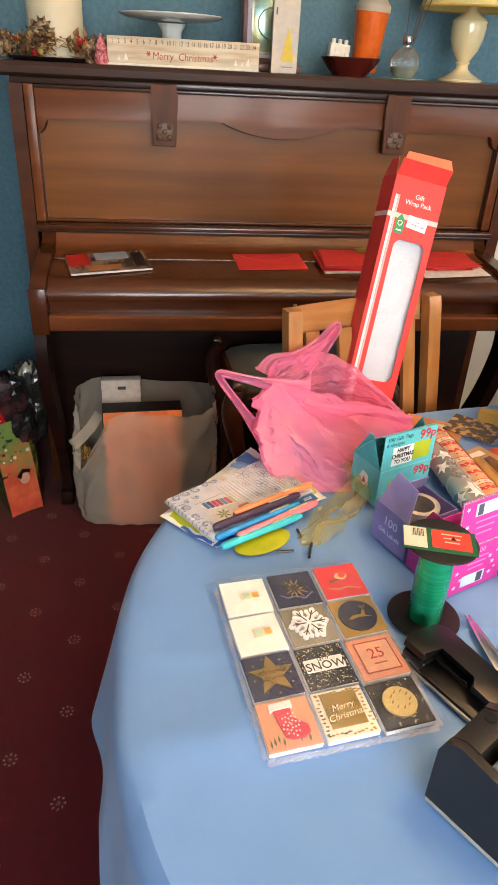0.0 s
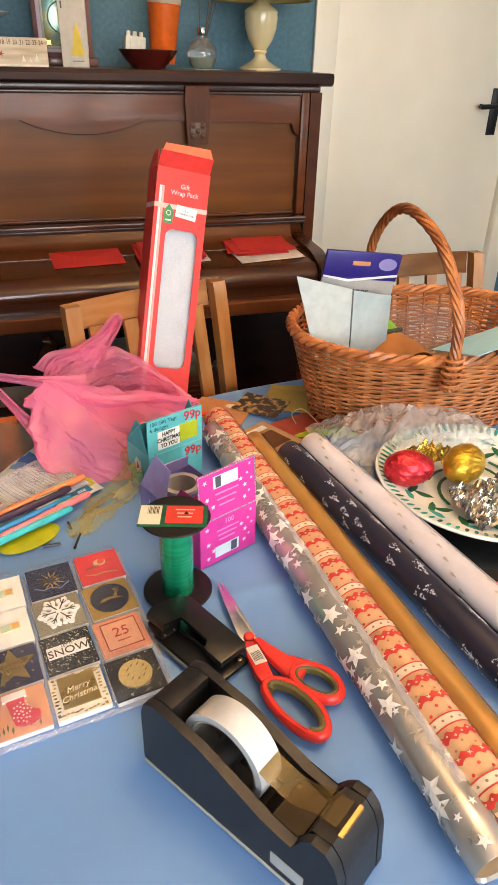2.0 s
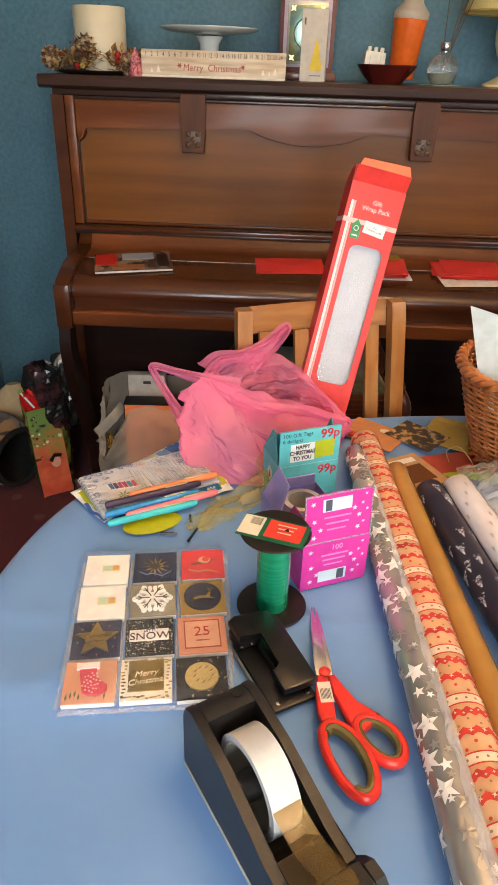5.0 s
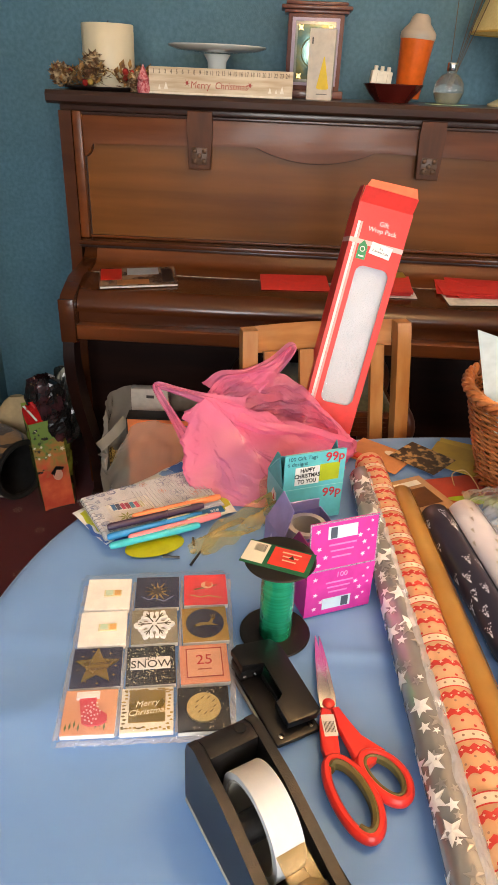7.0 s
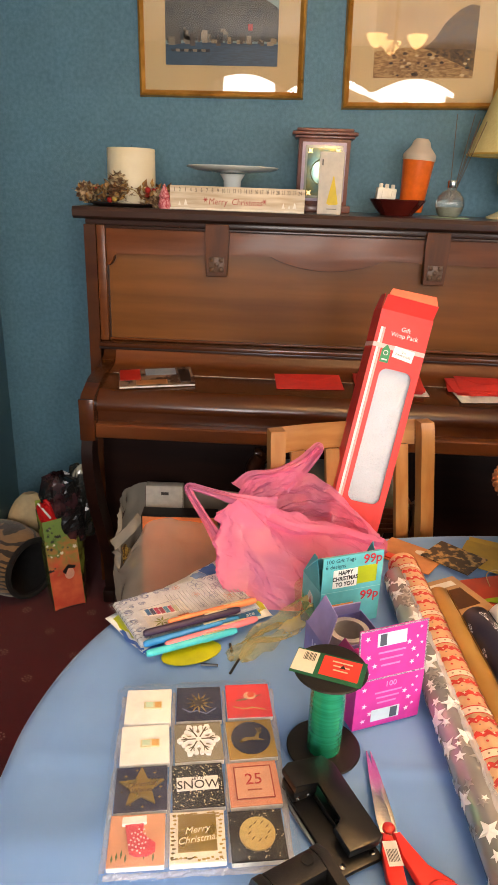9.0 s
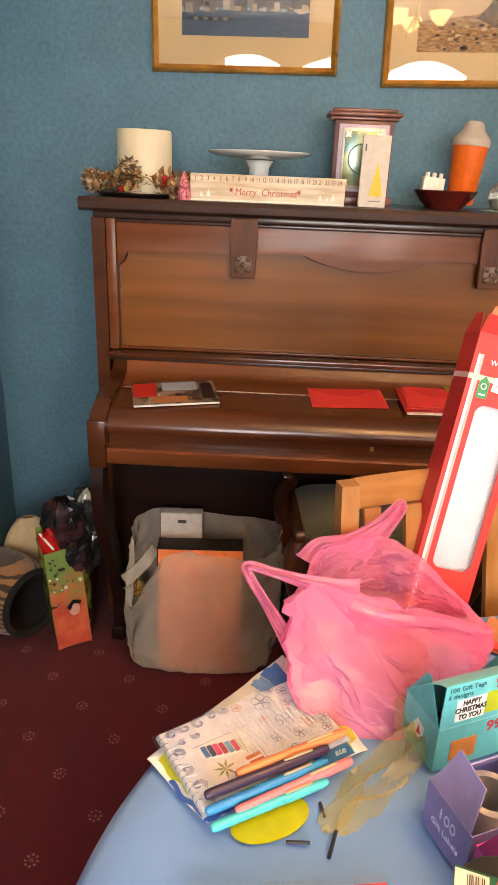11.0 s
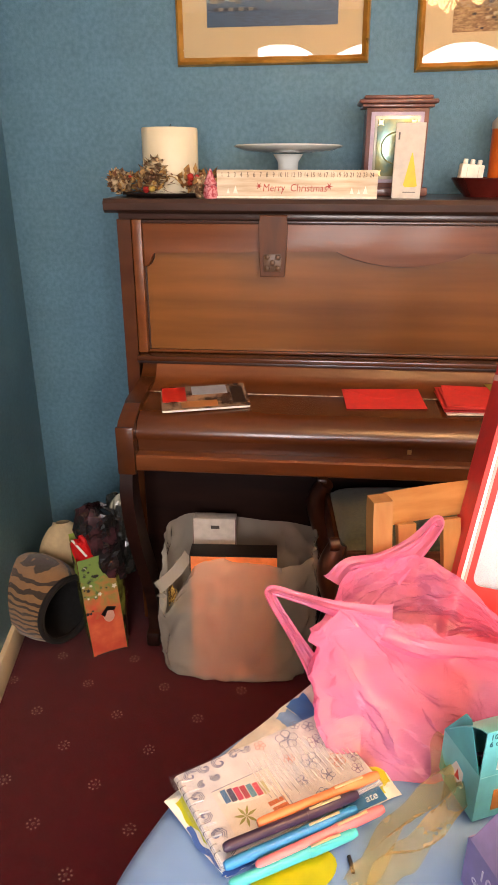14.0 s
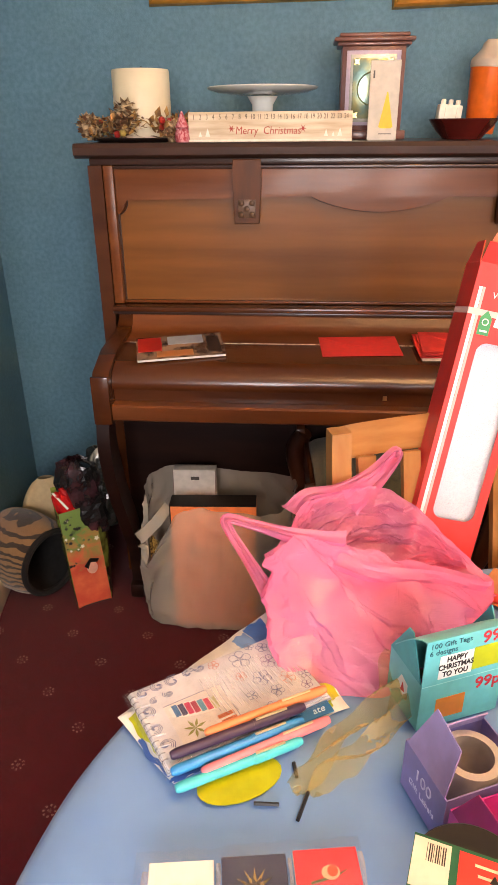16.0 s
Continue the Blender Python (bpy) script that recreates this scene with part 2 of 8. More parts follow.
def tube(bm, pts, r, sides=8, closed=False, flat=1.0):
    """A round bar along points; r is one radius or one for each point."""
    pts = [Vector(p) for p in pts]
    k = len(pts)
    rs = r if isinstance(r, (list, tuple)) else [r] * k
    up = Vector((0, 0, 1))
    rings = []
    side = None
    for i, p in enumerate(pts):
        a = pts[(i - 1) % k] if closed or i else p
        b = pts[(i + 1) % k] if closed or i < k - 1 else p
        d = (b - a).normalized()
        if side is None:
            ref = up if abs(d.z) < 0.9 else Vector((1, 0, 0))
            side = d.cross(ref).normalized()
        else:
            side = (side - d * side.dot(d)).normalized()
        nrm = side.cross(d)
        rings.append([bm.verts.new(p + rs[i] * (math.cos(2 * math.pi * j / sides) * side + flat * math.sin(2 * math.pi * j / sides) * nrm)) for j in range(sides)])
    last = k if closed else k - 1
    for i in range(last):
        a, b = rings[i], rings[(i + 1) % k]
        for j in range(sides):
            bm.faces.new((a[j], a[(j + 1) % sides], b[(j + 1) % sides], b[j]))
    if not closed:
        bm.faces.new(rings[0][::-1])
        bm.faces.new(rings[-1])
    return bm


def tubed(*a, **k):
    return tube(bmesh.new(), *a, **k)


def sheet(bm, nu, nv, f, closed=False, thick=0.0):
    """A grid of nu x nv quads through f(u, v); closed joins u = 1 to u = 0."""
    cols = nu if closed else nu + 1
    vs = [[bm.verts.new(f(i / nu, j / nv)) for j in range(nv + 1)] for i in range(cols)]
    fs = []
    for i in range(nu):
        a, b = vs[i], vs[(i + 1) % cols]
        for j in range(nv):
            fs.append(bm.faces.new((a[j], b[j], b[j + 1], a[j + 1])))
    if thick:
        bm.normal_update()
        bmesh.ops.solidify(bm, geom=fs, thickness=thick)
    return bm


def sheeted(*a, **k):
    return sheet(bmesh.new(), *a, **k)


def spline(pts, n):
    """Catmull-Rom through points."""
    pts = [Vector(p) for p in pts]
    out = []
    segs = len(pts) - 1
    for i in range(n + 1):
        t = i / n * segs
        k = min(int(t), segs - 1)
        t -= k
        p0, p1, p2, p3 = pts[max(k - 1, 0)], pts[k], pts[k + 1], pts[min(k + 2, segs)]
        out.append(0.5 * ((2 * p1) + (p2 - p0) * t + (2 * p0 - 5 * p1 + 4 * p2 - p3) * t * t + (3 * p1 - p0 - 3 * p2 + p3) * t ** 3))
    return out


def words(text, size, material, parent, m, name="lettering", depth=0.0002, align='CENTER', squeeze=1.0, shear=0.0, bold=0.0, label=""):
    """Lettering in the built-in font as a mesh part, its baseline along x."""
    cu = bpy.data.curves.new(name, 'FONT')
    cu.body, cu.size, cu.align_x, cu.align_y = text, size, align, 'CENTER'
    cu.extrude, cu.resolution_u, cu.shear, cu.offset = depth, 3, shear, bold
    tmp = bpy.data.objects.new(name, cu)
    me = bpy.data.meshes.new_from_object(tmp)
    bpy.data.objects.remove(tmp)
    bpy.data.curves.remove(cu)
    me.transform(Matrix.Diagonal((squeeze, 1, 1, 1)))
    me.materials.clear()
    me.materials.append(material)
    ob = new(name, me)
    ob.parent = parent
    ob.matrix_basis = m
    if label:
        ob["label"] = label
    return ob


def rough_z(x, y, s=6.0, a=1.0):
    return a * noise.noise(Vector((x * s, y * s, 0.37)))


# ---- the room ----
def wall_x(y):
    """The side wall runs slightly askew to the piano wall."""
    return -1.062 - 0.160 * (y - 2.1)


def room():
    bm = boxed(-3.2, 2.8, SOUTH - 0.2, WALL + 0.2, -0.1, 0.0)
    single("floor", bm, M["carpet"], (0, 0, 0), "dark burgundy patterned carpet with small pale flowers", "carpet", kind="structure")
    bm = boxed(-3.2, 2.8, SOUTH - 0.2, WALL + 0.2, 2.60, 2.70)
    single("ceiling", bm, M["ceiling"], (0, 0, 0), "plain white painted ceiling", "ceiling", kind="structure")
    # the wall behind the piano, with the door's opening
    bm = boxed(-1.6, 0.90, WALL, WALL + 0.15, 0, 2.60)
    box(bm, 1.69, 2.8, WALL, WALL + 0.15, 0, 2.60)
    box(bm, 0.90, 1.69, WALL, WALL + 0.15, 2.03, 2.60)
    single("wall_north", bm, M["wall"], (0, 0, 0), "teal blue textured wallpaper wall behind piano", "wall", kind="structure", flat=True)
    # the askew side wall with its skirting
    ang = math.degrees(math.atan2(-0.160, 1)) * -1
    bm = boxed(-0.15, 0.0, -0.35, 0.85, 0, 2.60)
    single("wall_west", bm, M["wall"], pose(wall_x(2.1), 2.1, 0, 0, 0, ang), "teal blue textured wallpaper side wall", "wall", kind="structure", flat=True)
    bm = boxed(0.0, 0.016, -0.35, 0.80, 0, 0.09, 0.004)
    single("baseboard_west", bm, M["cream"], pose(wall_x(2.1), 2.1, 0, 0, 0, ang), "cream painted wooden skirting board", "skirting board", kind="structure")
    bm = boxed(-1.2, -0.72, WALL - 0.016, WALL, 0, 0.09, 0.004)
    single("baseboard_north", bm, M["cream"], (0, 0, 0), "cream painted wooden skirting board", "skirting board", kind="structure")
    bm = boxed(-3.2, -1.005, 1.60, 1.75, 0, 2.60)
    single("wall_return", bm, M["wall"], (0, 0, 0), "teal blue wallpaper return wall", "wall", kind="structure", flat=True)
    bm = boxed(-3.2, -3.05, SOUTH - 0.2, 1.7, 0, 2.60)
    single("wall_west_rear", bm, M["wall"], (0, 0, 0), "teal blue wallpaper wall", "wall", kind="structure", flat=True)
    bm = boxed(2.65, 2.8, SOUTH - 0.2, -0.90, 0, 2.60)
    box(bm, 2.65, 2.8, 0.60, WALL, 0, 2.60)
    box(bm, 2.65, 2.8, -0.90, 0.60, 0, 0.88)
    box(bm, 2.65, 2.8, -0.90, 0.60, 2.22, 2.60)
    single("wall_east", bm, M["wall"], (0, 0, 0), "teal blue wallpaper wall", "wall", kind="structure", flat=True)
    # unseen window, added so the east fill lamp has an opening
    side = thing("window_2", (2.72, -0.15, 0), "assumed white framed side window of two lights, out of view", "window", kind="structure")
    for y in (-0.72, 0.0, 0.72):
        part("window_frame", boxed(-0.03, 0.03, y - 0.03, y + 0.03, 0.88, 2.22, 0.005), M["white"], side)
    for z in (0.91, 2.19):
        part("window_frame", boxed(-0.028, 0.028, -0.69, 0.69, z - 0.03, z + 0.03, 0.005), M["white"], side)
    part("window_sill", boxed(-0.18, -0.07, -0.79, 0.79, 0.85, 0.88, 0.006), M["white"], side)
    # window wall behind the viewer
    x0, x1, z0, z1 = -0.86, 1.35, 0.88, 2.42
    bm = boxed(-3.2, x0, SOUTH - 0.2, SOUTH, 0, 2.60)
    box(bm, x1, 2.8, SOUTH - 0.2, SOUTH, 0, 2.60)
    box(bm, x0, x1, SOUTH - 0.2, SOUTH, 0, z0)
    box(bm, x0, x1, SOUTH - 0.2, SOUTH, z1, 2.60)
    single("wall_south", bm, M["wall"], (0, 0, 0), "teal blue wallpaper window wall", "wall", kind="structure", flat=True)
    win = thing("window_1", (0, SOUTH - 0.1, 0), "white framed window of three lights", "window", kind="structure")
    for x, hw in ((x0 + 0.03, 0.06), (-0.21, 0.06), (0.545, 0.195), (x1 - 0.03, 0.06)):
        part("window_frame", boxed(x - hw, x + hw, -0.03, 0.03, z0, z1, 0.005), M["white"], win)
    for z in (z0 + 0.03, z1 - 0.03):
        part("window_frame", boxed(x0 + 0.06, x1 - 0.06, -0.028, 0.028, z - 0.03, z + 0.03, 0.005), M["white"], win)
    part("window_sill", boxed(x0 - 0.04, x1 + 0.04, 0.06, 0.18, z0 - 0.03, z0, 0.006), M["white"], win)
    pel = bmesh.new()
    pts = [(x0 - 0.1, 2.59), (x0 - 0.1, 2.21)]
    for i in range(1, 73):
        u = i / 72
        s = abs(math.sin(u * math.pi * 3))
        pts.append((x0 - 0.1 + u * (x1 - x0 + 0.2), 2.21 + 0.13 * s))
    pts.append((x1 + 0.1, 2.59))
    prism(pel, pts, 0.03, Matrix.Translation((0, SOUTH + 0.09, 0)) @ pose(0, 0, 0, 90, 0, 0))
    single("pelmet", pel, M["piano_top"], (0, 0, 0), "scalloped dark fabric pelmet over window", "pelmet")
    # door
    door = thing("door_1", (0.90, WALL, 0), "white painted flush door, closed", "door", kind="structure")
    part("door_leaf", boxed(0.004, 0.786, 0.012, 0.052, 0.008, 2.022, 0.002), M["white"], door)
    part("architrave", boxed(-0.085, 0.0, -0.018, 0.0, 0, 2.11, 0.004), M["white"], door)
    part("architrave", boxed(0.79, 0.865, -0.018, 0.0, 0, 2.11, 0.004), M["white"], door)
    part("architrave", boxed(0.0, 0.79, -0.018, 0.0, 2.035, 2.11, 0.004), M["white"], door)
    part("jamb", boxed(-0.012, 0.002, -0.012, 0.10, 0, 2.03, 0.002), M["white"], door)
    part("jamb", boxed(0.788, 0.80, -0.012, 0.10, 0, 2.03, 0.002), M["white"], door)
    plate = part("handle_plate", boxed(0.685, 0.725, 0.006, 0.013, 1.06, 1.225, 0.002), M["black"], door, "black metal lever handle on plate")
    part("lever", tubed([(0.705, 0.008, 1.165), (0.705, -0.035, 1.165), (0.69, -0.045, 1.165), (0.61, -0.045, 1.163), (0.60, -0.045, 1.166)], 0.009, 10), M["black"], plate)


room()


# ---- upright piano ----
def piano():
    X0, X1 = -0.742, 0.682
    CX = (X0 + X1) / 2
    P = thing("upright_piano", (CX, 2.7, 0), "old dark mahogany upright piano with closed lid against wall", "piano")
    a, b = X0 - CX, X1 - CX
    Y = -2.7

    def add(name, bm, material="piano", label="", parent=P):
        bmesh.ops.translate(bm, vec=(0, Y, 0), verts=bm.verts)
        return part(name, bm, M[material], parent, label)

    # lid with moulded edge
    bm = bmesh.new()
    prof = [(2.492, 1.238), (2.482, 1.246), (2.48, 1.262), (2.488, 1.272), (2.90, 1.272), (2.90, 1.238)]
    w = b - a + 0.056
    prism(bm, [(y, z) for y, z in prof], w, Matrix(((0, 0, 1, a - 0.028), (1, 0, 0, 0), (0, 1, 0, 0), (0, 0, 0, 1))))
    add("top_lid", bm, "piano_top")
    bm = boxed(a + 0.004, b - 0.004, 2.50, 2.89, 1.222, 1.238, 0.003)
    add("cornice", bm, "piano_top")
    # side walls, and the narrower key arms with their sweep
    flip = lambda x: Matrix(((0, 0, 1, x), (1, 0, 0, 0), (0, 1, 0, 0), (0, 0, 0, 1)))
    A = 0.047
    for x, xa in ((a, a + A), (b - 0.035, b - A - 0.04)):
        add("side_panel", prismed([(2.89, 0.0), (2.89, 1.222), (2.497, 1.222), (2.497, 0.0)], 0.035, flip(x)), "piano_dark")
        pts = [(2.4965, 0.8615)]
        pts += [(2.4965 - 0.06 * (1 - math.cos(t)), 0.8615 - 0.041 * math.sin(t)) for t in (0.3, 0.6, 0.9, 1.2, 1.5)]
        pts += [(2.30, 0.812), (2.215, 0.783), (2.198, 0.765), (2.198, 0.668), (2.205, 0.652), (2.4965, 0.645)]
        add("key_arm", prismed(pts, 0.04, flip(xa)), "piano_dark")
    # upper front: back panel, stiles, top frame with the scooped edge
    add("front_panel", boxed(a + 0.036, b - 0.036, 2.527, 2.540, 0.86, 1.222), "panel")
    add("stile", boxed(a + 0.036, a + 0.062, 2.500, 2.521, 0.877, 1.222, 0.003), "piano")
    add("stile", boxed(b - 0.062, b - 0.036, 2.500, 2.521, 0.877, 1.222, 0.003), "piano")
    pts = [(a + 0.0625, 1.221), (a + 0.0625, 1.105)]
    pts += [(a + 0.0625 + 0.025 * math.sin(t), 1.145 - 0.04 * math.cos(t)) for t in (0.3, 0.7, 1.1, 1.5)]
    L, Rr = -0.185 - CX, 0.150 - CX
    pts += [(L - 0.006, 1.151), (L, 1.148)]
    for i in range(1, 16):
        u = i / 16
        pts.append((L + u * (Rr - L), 1.148 - 0.036 * math.sin(math.pi * u) ** 0.8))
    pts += [(Rr, 1.148), (Rr + 0.006, 1.151)]
    pts += [(b - 0.0625 - 0.025 * math.sin(t), 1.145 - 0.04 * math.cos(t)) for t in (1.5, 1.1, 0.7, 0.3)]
    pts += [(b - 0.0625, 1.105), (b - 0.0625, 1.221)]
    bm = prismed(pts, 0.020, Matrix(((1, 0, 0, 0), (0, 0, -1, 2.5265), (0, 1, 0, 0), (0, 0, 0, 1))), bevel=0.003)
    add("top_frame", bm)
    # dark line imitating gap shade and grime along the frame's lower edge and stiles
    add("quirk_moulding", tubed([(x, 2.5262, z) for x, z in pts[1:-1]], 0.0034, 6), "piano_top")
    for x in (a + 0.0635, b - 0.0635):
        add("quirk_moulding", boxed(x - 0.0015, x + 0.0015, 2.521, 2.5268, 0.878, 1.106), "piano_top")
    add("panel_bead", boxed(a + 0.063, b - 0.063, 2.515, 2.5265, 0.877, 0.884, 0.002), "piano")
    add("bead", boxed(a + 0.0625, b - 0.0625, 2.500, 2.508, 1.213, 1.2215, 0.002), "piano_top")
    for x in (-0.345 - CX, 0.299 - CX):
        bm = bmesh.new()
        pts = [(-0.034, 1.235), (-0.036, 1.20), (-0.031, 1.086), (0.031, 1.086), (0.036, 1.20), (0.034, 1.235)]
        prism(bm, pts, 0.02, Matrix(((1, 0, 0, x), (0, 0, -1, 2.506), (0, 1, 0, 0), (0, 0, 0, 1))), bevel=0.002)
        br = add("bracket", bm, "bracket")
        for fc in br.data.polygons:
            fc.use_smooth = False
        bm = boxed(x - 0.022, x + 0.022, 2.482, 2.4855, 1.100, 1.143, 0.001)
        for q in range(3):
            for r in range(3):
                if (q + r) % 2 == 0:
                    lathe(bm, [(0.0075, 0), (0.006, 0.004), (0.0, 0.006)], 8, Matrix.Translation((x - 0.0135 + q * 0.0135, 2.482, 1.108 + r * 0.0135)) @ pose(0, 0, 0, 90, 0, 0))
        add("carved_rosette", bm, "carved", "carved square rosette", br)
    # ledge under the panel, curved fall, lid over the keys, key slip and key bed
    add("ledge", boxed(a + 0.036, b - 0.036, 2.470, 2.521, 0.862, 0.876, 0.004), "piano_dark")
    add("ledge_bead", boxed(a + 0.036, b - 0.036, 2.476, 2.521, 0.854, 0.8615, 0.002), "piano_top")
    IN = (a + A + 0.041, b - A - 0.041)

    def run(name, pts, material):
        bm = bmesh.new()
        prism(bm, pts, IN[1] - IN[0], Matrix(((0, 0, 1, IN[0]), (1, 0, 0, 0), (0, 1, 0, 0), (0, 0, 0, 1))))
        return add(name, bm, material)

    run("fall_back", [(2.52, 0.80), (2.52, 0.8535), (2.482, 0.8535), (2.478, 0.848), (2.470, 0.832), (2.461, 0.822), (2.450, 0.8155), (2.436, 0.8115), (2.387, 0.8062), (2.387, 0.80)], "piano")
    run("key_lid", [(2.384, 0.798), (2.384, 0.805), (2.30, 0.796), (2.262, 0.788), (2.240, 0.778), (2.226, 0.762), (2.222, 0.745), (2.226, 0.735), (2.24, 0.733), (2.44, 0.75)], "piano_dark")
    add("hinge", boxed(IN[0] + 0.01, IN[1] - 0.01, 2.3842, 2.3868, 0.8000, 0.8066), "hinge", "thin worn brass piano hinge")
    run("key_slip", [(2.236, 0.702), (2.236, 0.7325), (2.30, 0.7325), (2.30, 0.702)], "piano_dark")
    run("key_bed", [(2.207, 0.661), (2.204, 0.664), (2.204, 0.697), (2.209, 0.7015), (2.48, 0.7015), (2.48, 0.661)], "piano")
    # corner blocks on the key arms
    for x in (a + A - 0.002, b - A - 0.042):
        add("arm_cap", boxed(x, x + 0.044, 2.190, 2.198, 0.655, 0.778, 0.004), "piano_dark")
    # lower case, in wood coloured near black for the shade there
    add("lower_panel", boxed(a + 0.036, b - 0.036, 2.47, 2.49, 0.09, 0.6605, 0.002), "piano_shade")
    add("plinth", boxed(a + 0.036, b - 0.036, 2.44, 2.50, 0.0, 0.089, 0.006), "piano_shade")
    lock = add("lock_plate", boxed(0.024, 0.034, 2.2345, 2.236, 0.716, 0.728, 0.0005), "brass", "small brass lock plate")
    # console legs under the arms: an S sweep from arm front back to the toe
    for x in (a + A - 0.012, b - A - 0.033):
        sp = spline([(0, 2.235, 0.660), (0, 2.228, 0.58), (0, 2.27, 0.44), (0, 2.35, 0.28), (0, 2.40, 0.16), (0, 2.405, 0.05)], 24)
        outer = [(p.y - 0.028 - 0.012 * math.sin(i / 24 * math.pi), p.z) for i, p in enumerate(sp)]
        inner = [(p.y + 0.024 + 0.010 * math.sin(i / 24 * math.pi), p.z) for i, p in enumerate(sp)]
        bm = prismed(outer + inner[::-1], 0.032, Matrix(((0, 0, 1, x + 0.010), (1, 0, 0, 0), (0, 1, 0, 0), (0, 0, 0, 1))))
        add("leg", bm, "piano_shade")
        add("toe_block", boxed(x + 0.004, x + 0.046, 2.355, 2.4395, 0.0, 0.05, 0.008), "piano_shade")


piano()


# ---- dining table and its cloth ----
TC, TRX, TRY = (0.45, 0.985), 0.858, 0.548


def oval(a, grow=0.0, e=2.4):
    c, s = math.cos(a), math.sin(a)
    k = (abs(c) ** e + abs(s) ** e) ** (-1 / e)
    return k * c * (TRX + grow), k * s * (TRY + grow)


def dining_table():
    tb = thing("dining_table", (TC[0], TC[1], 0), "oval wooden dining table hidden under cloth", "table")
    pts = [oval(2 * math.pi * i / 96) for i in range(96)]
    part("tabletop", prismed(pts, 0.028, Matrix.Translation((0, 0, T - 0.041)), bevel=0.006), M["oak"], tb)
    for x, y in ((-0.5, -0.3), (0.5, -0.3), (-0.5, 0.3), (0.5, 0.3)):
        part("leg", lathed([(0.025, 0), (0.022, 0.1), (0.032, 0.3), (0.026, 0.5), (0.036, 0.733)], 20, Matrix.Translation((x, y, 0))), M["oak_up"], tb)
    part("apron", boxed(-0.55, 0.55, -0.33, -0.31, 0.66, 0.733), M["oak"], tb)
    part("apron", boxed(-0.55, 0.55, 0.31, 0.33, 0.66, 0.733), M["oak"], tb)

    def drop(a):
        """How far the cloth hangs, longer towards the oval's shoulders."""
        side = math.sin(a)
        near = min(1, max(0, (-side - 0.16) * 9))
        return 0.15 + 0.10 * abs(math.sin(2 * a)) ** 1.5 * (1 if side > 0 else 0.4) + 0.26 * near

    def f(u, v):
        a = 2 * math.pi * u
        if v < 0.5:                                     # flat top with faint fold creases
            k = v / 0.5
            x, y = oval(a, 0.004)
            x, y = x * k, y * k
            z = T - 0.0035 + 0.0030 * rough_z(x, y, 4) + 0.0035 * max(0, 1 - 3.2 * abs(rough_z(x * 0.8 + y * 0.5, y * 0.5 - x * 0.3, 3.1))) ** 2 * min(1, max(0, (-0.56 - x) * 7)) * 2.2 + 0.0016 * abs(rough_z(x + 3, y * 0.6, 8)) + 0.0003 * rough_z(x, y, 25)
            for c in (-0.24, 0.02, 0.10):
                z += 0.0016 * math.exp(-((x - c * 2.2) / 0.006) ** 2)
            z += 0.0022 * math.exp(-((y - 0.02 - 0.02 * x) / 0.007) ** 2)
            return (x, y, z)
        k = (v - 0.5) / 0.5
        d = drop(a) * k
        wave = math.sin(a * 17 + 1.2 * math.sin(3 * a)) + 0.5 * math.sin(a * 29 + 1)
        near = min(1, max(0, (-math.sin(a) - 0.16) * 6))
        grow = 0.004 + 0.012 * min(1, d / 0.02) ** 0.5 + d * (0.18 - 0.13 * near) + wave * 0.05 * d
        x, y = oval(a, grow)
        return (x, y, T - 0.0035 * max(0, 1 - k * 12) - d)

    cloth = single("tablecloth", sheeted(288, 72, f, closed=True), M["cloth"], (TC[0], TC[1], 0), "plain pale blue cotton tablecloth draped over oval table", "tablecloth")
    return cloth


dining_table()


# ---- things on the table ----
def rgb(h):
    """A linear colour from a hex value."""
    v = [int(h[i:i + 2], 16) / 255 for i in (0, 2, 4)]
    return tuple(c / 12.92 if c < 0.04045 else ((c + 0.055) / 1.055) ** 2.4 for c in v)


PAINT = {}


def ink(h, rough=0.5, metal=0.0, **k):
    """A printed or plain colour, made once."""
    key = (h, rough, metal, tuple(sorted(k.items())))
    if key not in PAINT:
        PAINT[key] = mat("paint_" + h, rgb(h), rough, metal, **({"scale": 60, "bump": 0.06} | k))
    return PAINT[key]


CLEAR = film_mat("clear_cellophane", (0.9, 0.9, 0.92), 0.90, 0.05, None, 0.05)
# pale film, also laid in strips and lines to imitate glints on plastic
PALE_FILM = film_mat("pale_film_glint", (0.95, 0.95, 0.97), 0.68, 0.06, None, 0.05, 0.2)
GOLDFOIL = mat("gold_foil", (0.50, 0.34, 0.10), 0.28, 0.9, scale=50, col2=(0.42, 0.27, 0.06), bump=0.1)
SILVERFOIL = mat("silver_foil", (0.56, 0.52, 0.47), 0.26, 0.6, scale=14, col2=(0.42, 0.38, 0.34), bump=0.08)


def star_pts(n, r, q=0.42, turn=0.0):
    return [((r if i % 2 == 0 else r * q) * math.cos(turn + math.pi * i / n), (r if i % 2 == 0 else r * q) * math.sin(turn + math.pi * i / n)) for i in range(2 * n)]


def circle_pts(r, n=24, sx=1.0, sy=1.0):
    return [(r * sx * math.cos(2 * math.pi * i / n), r * sy * math.sin(2 * math.pi * i / n)) for i in range(n)]


def flat(pts, z, bm=None):
    bm = bm or bmesh.new()
    bm.faces.new([bm.verts.new((x, y, z)) for x, y in pts])
    return bm


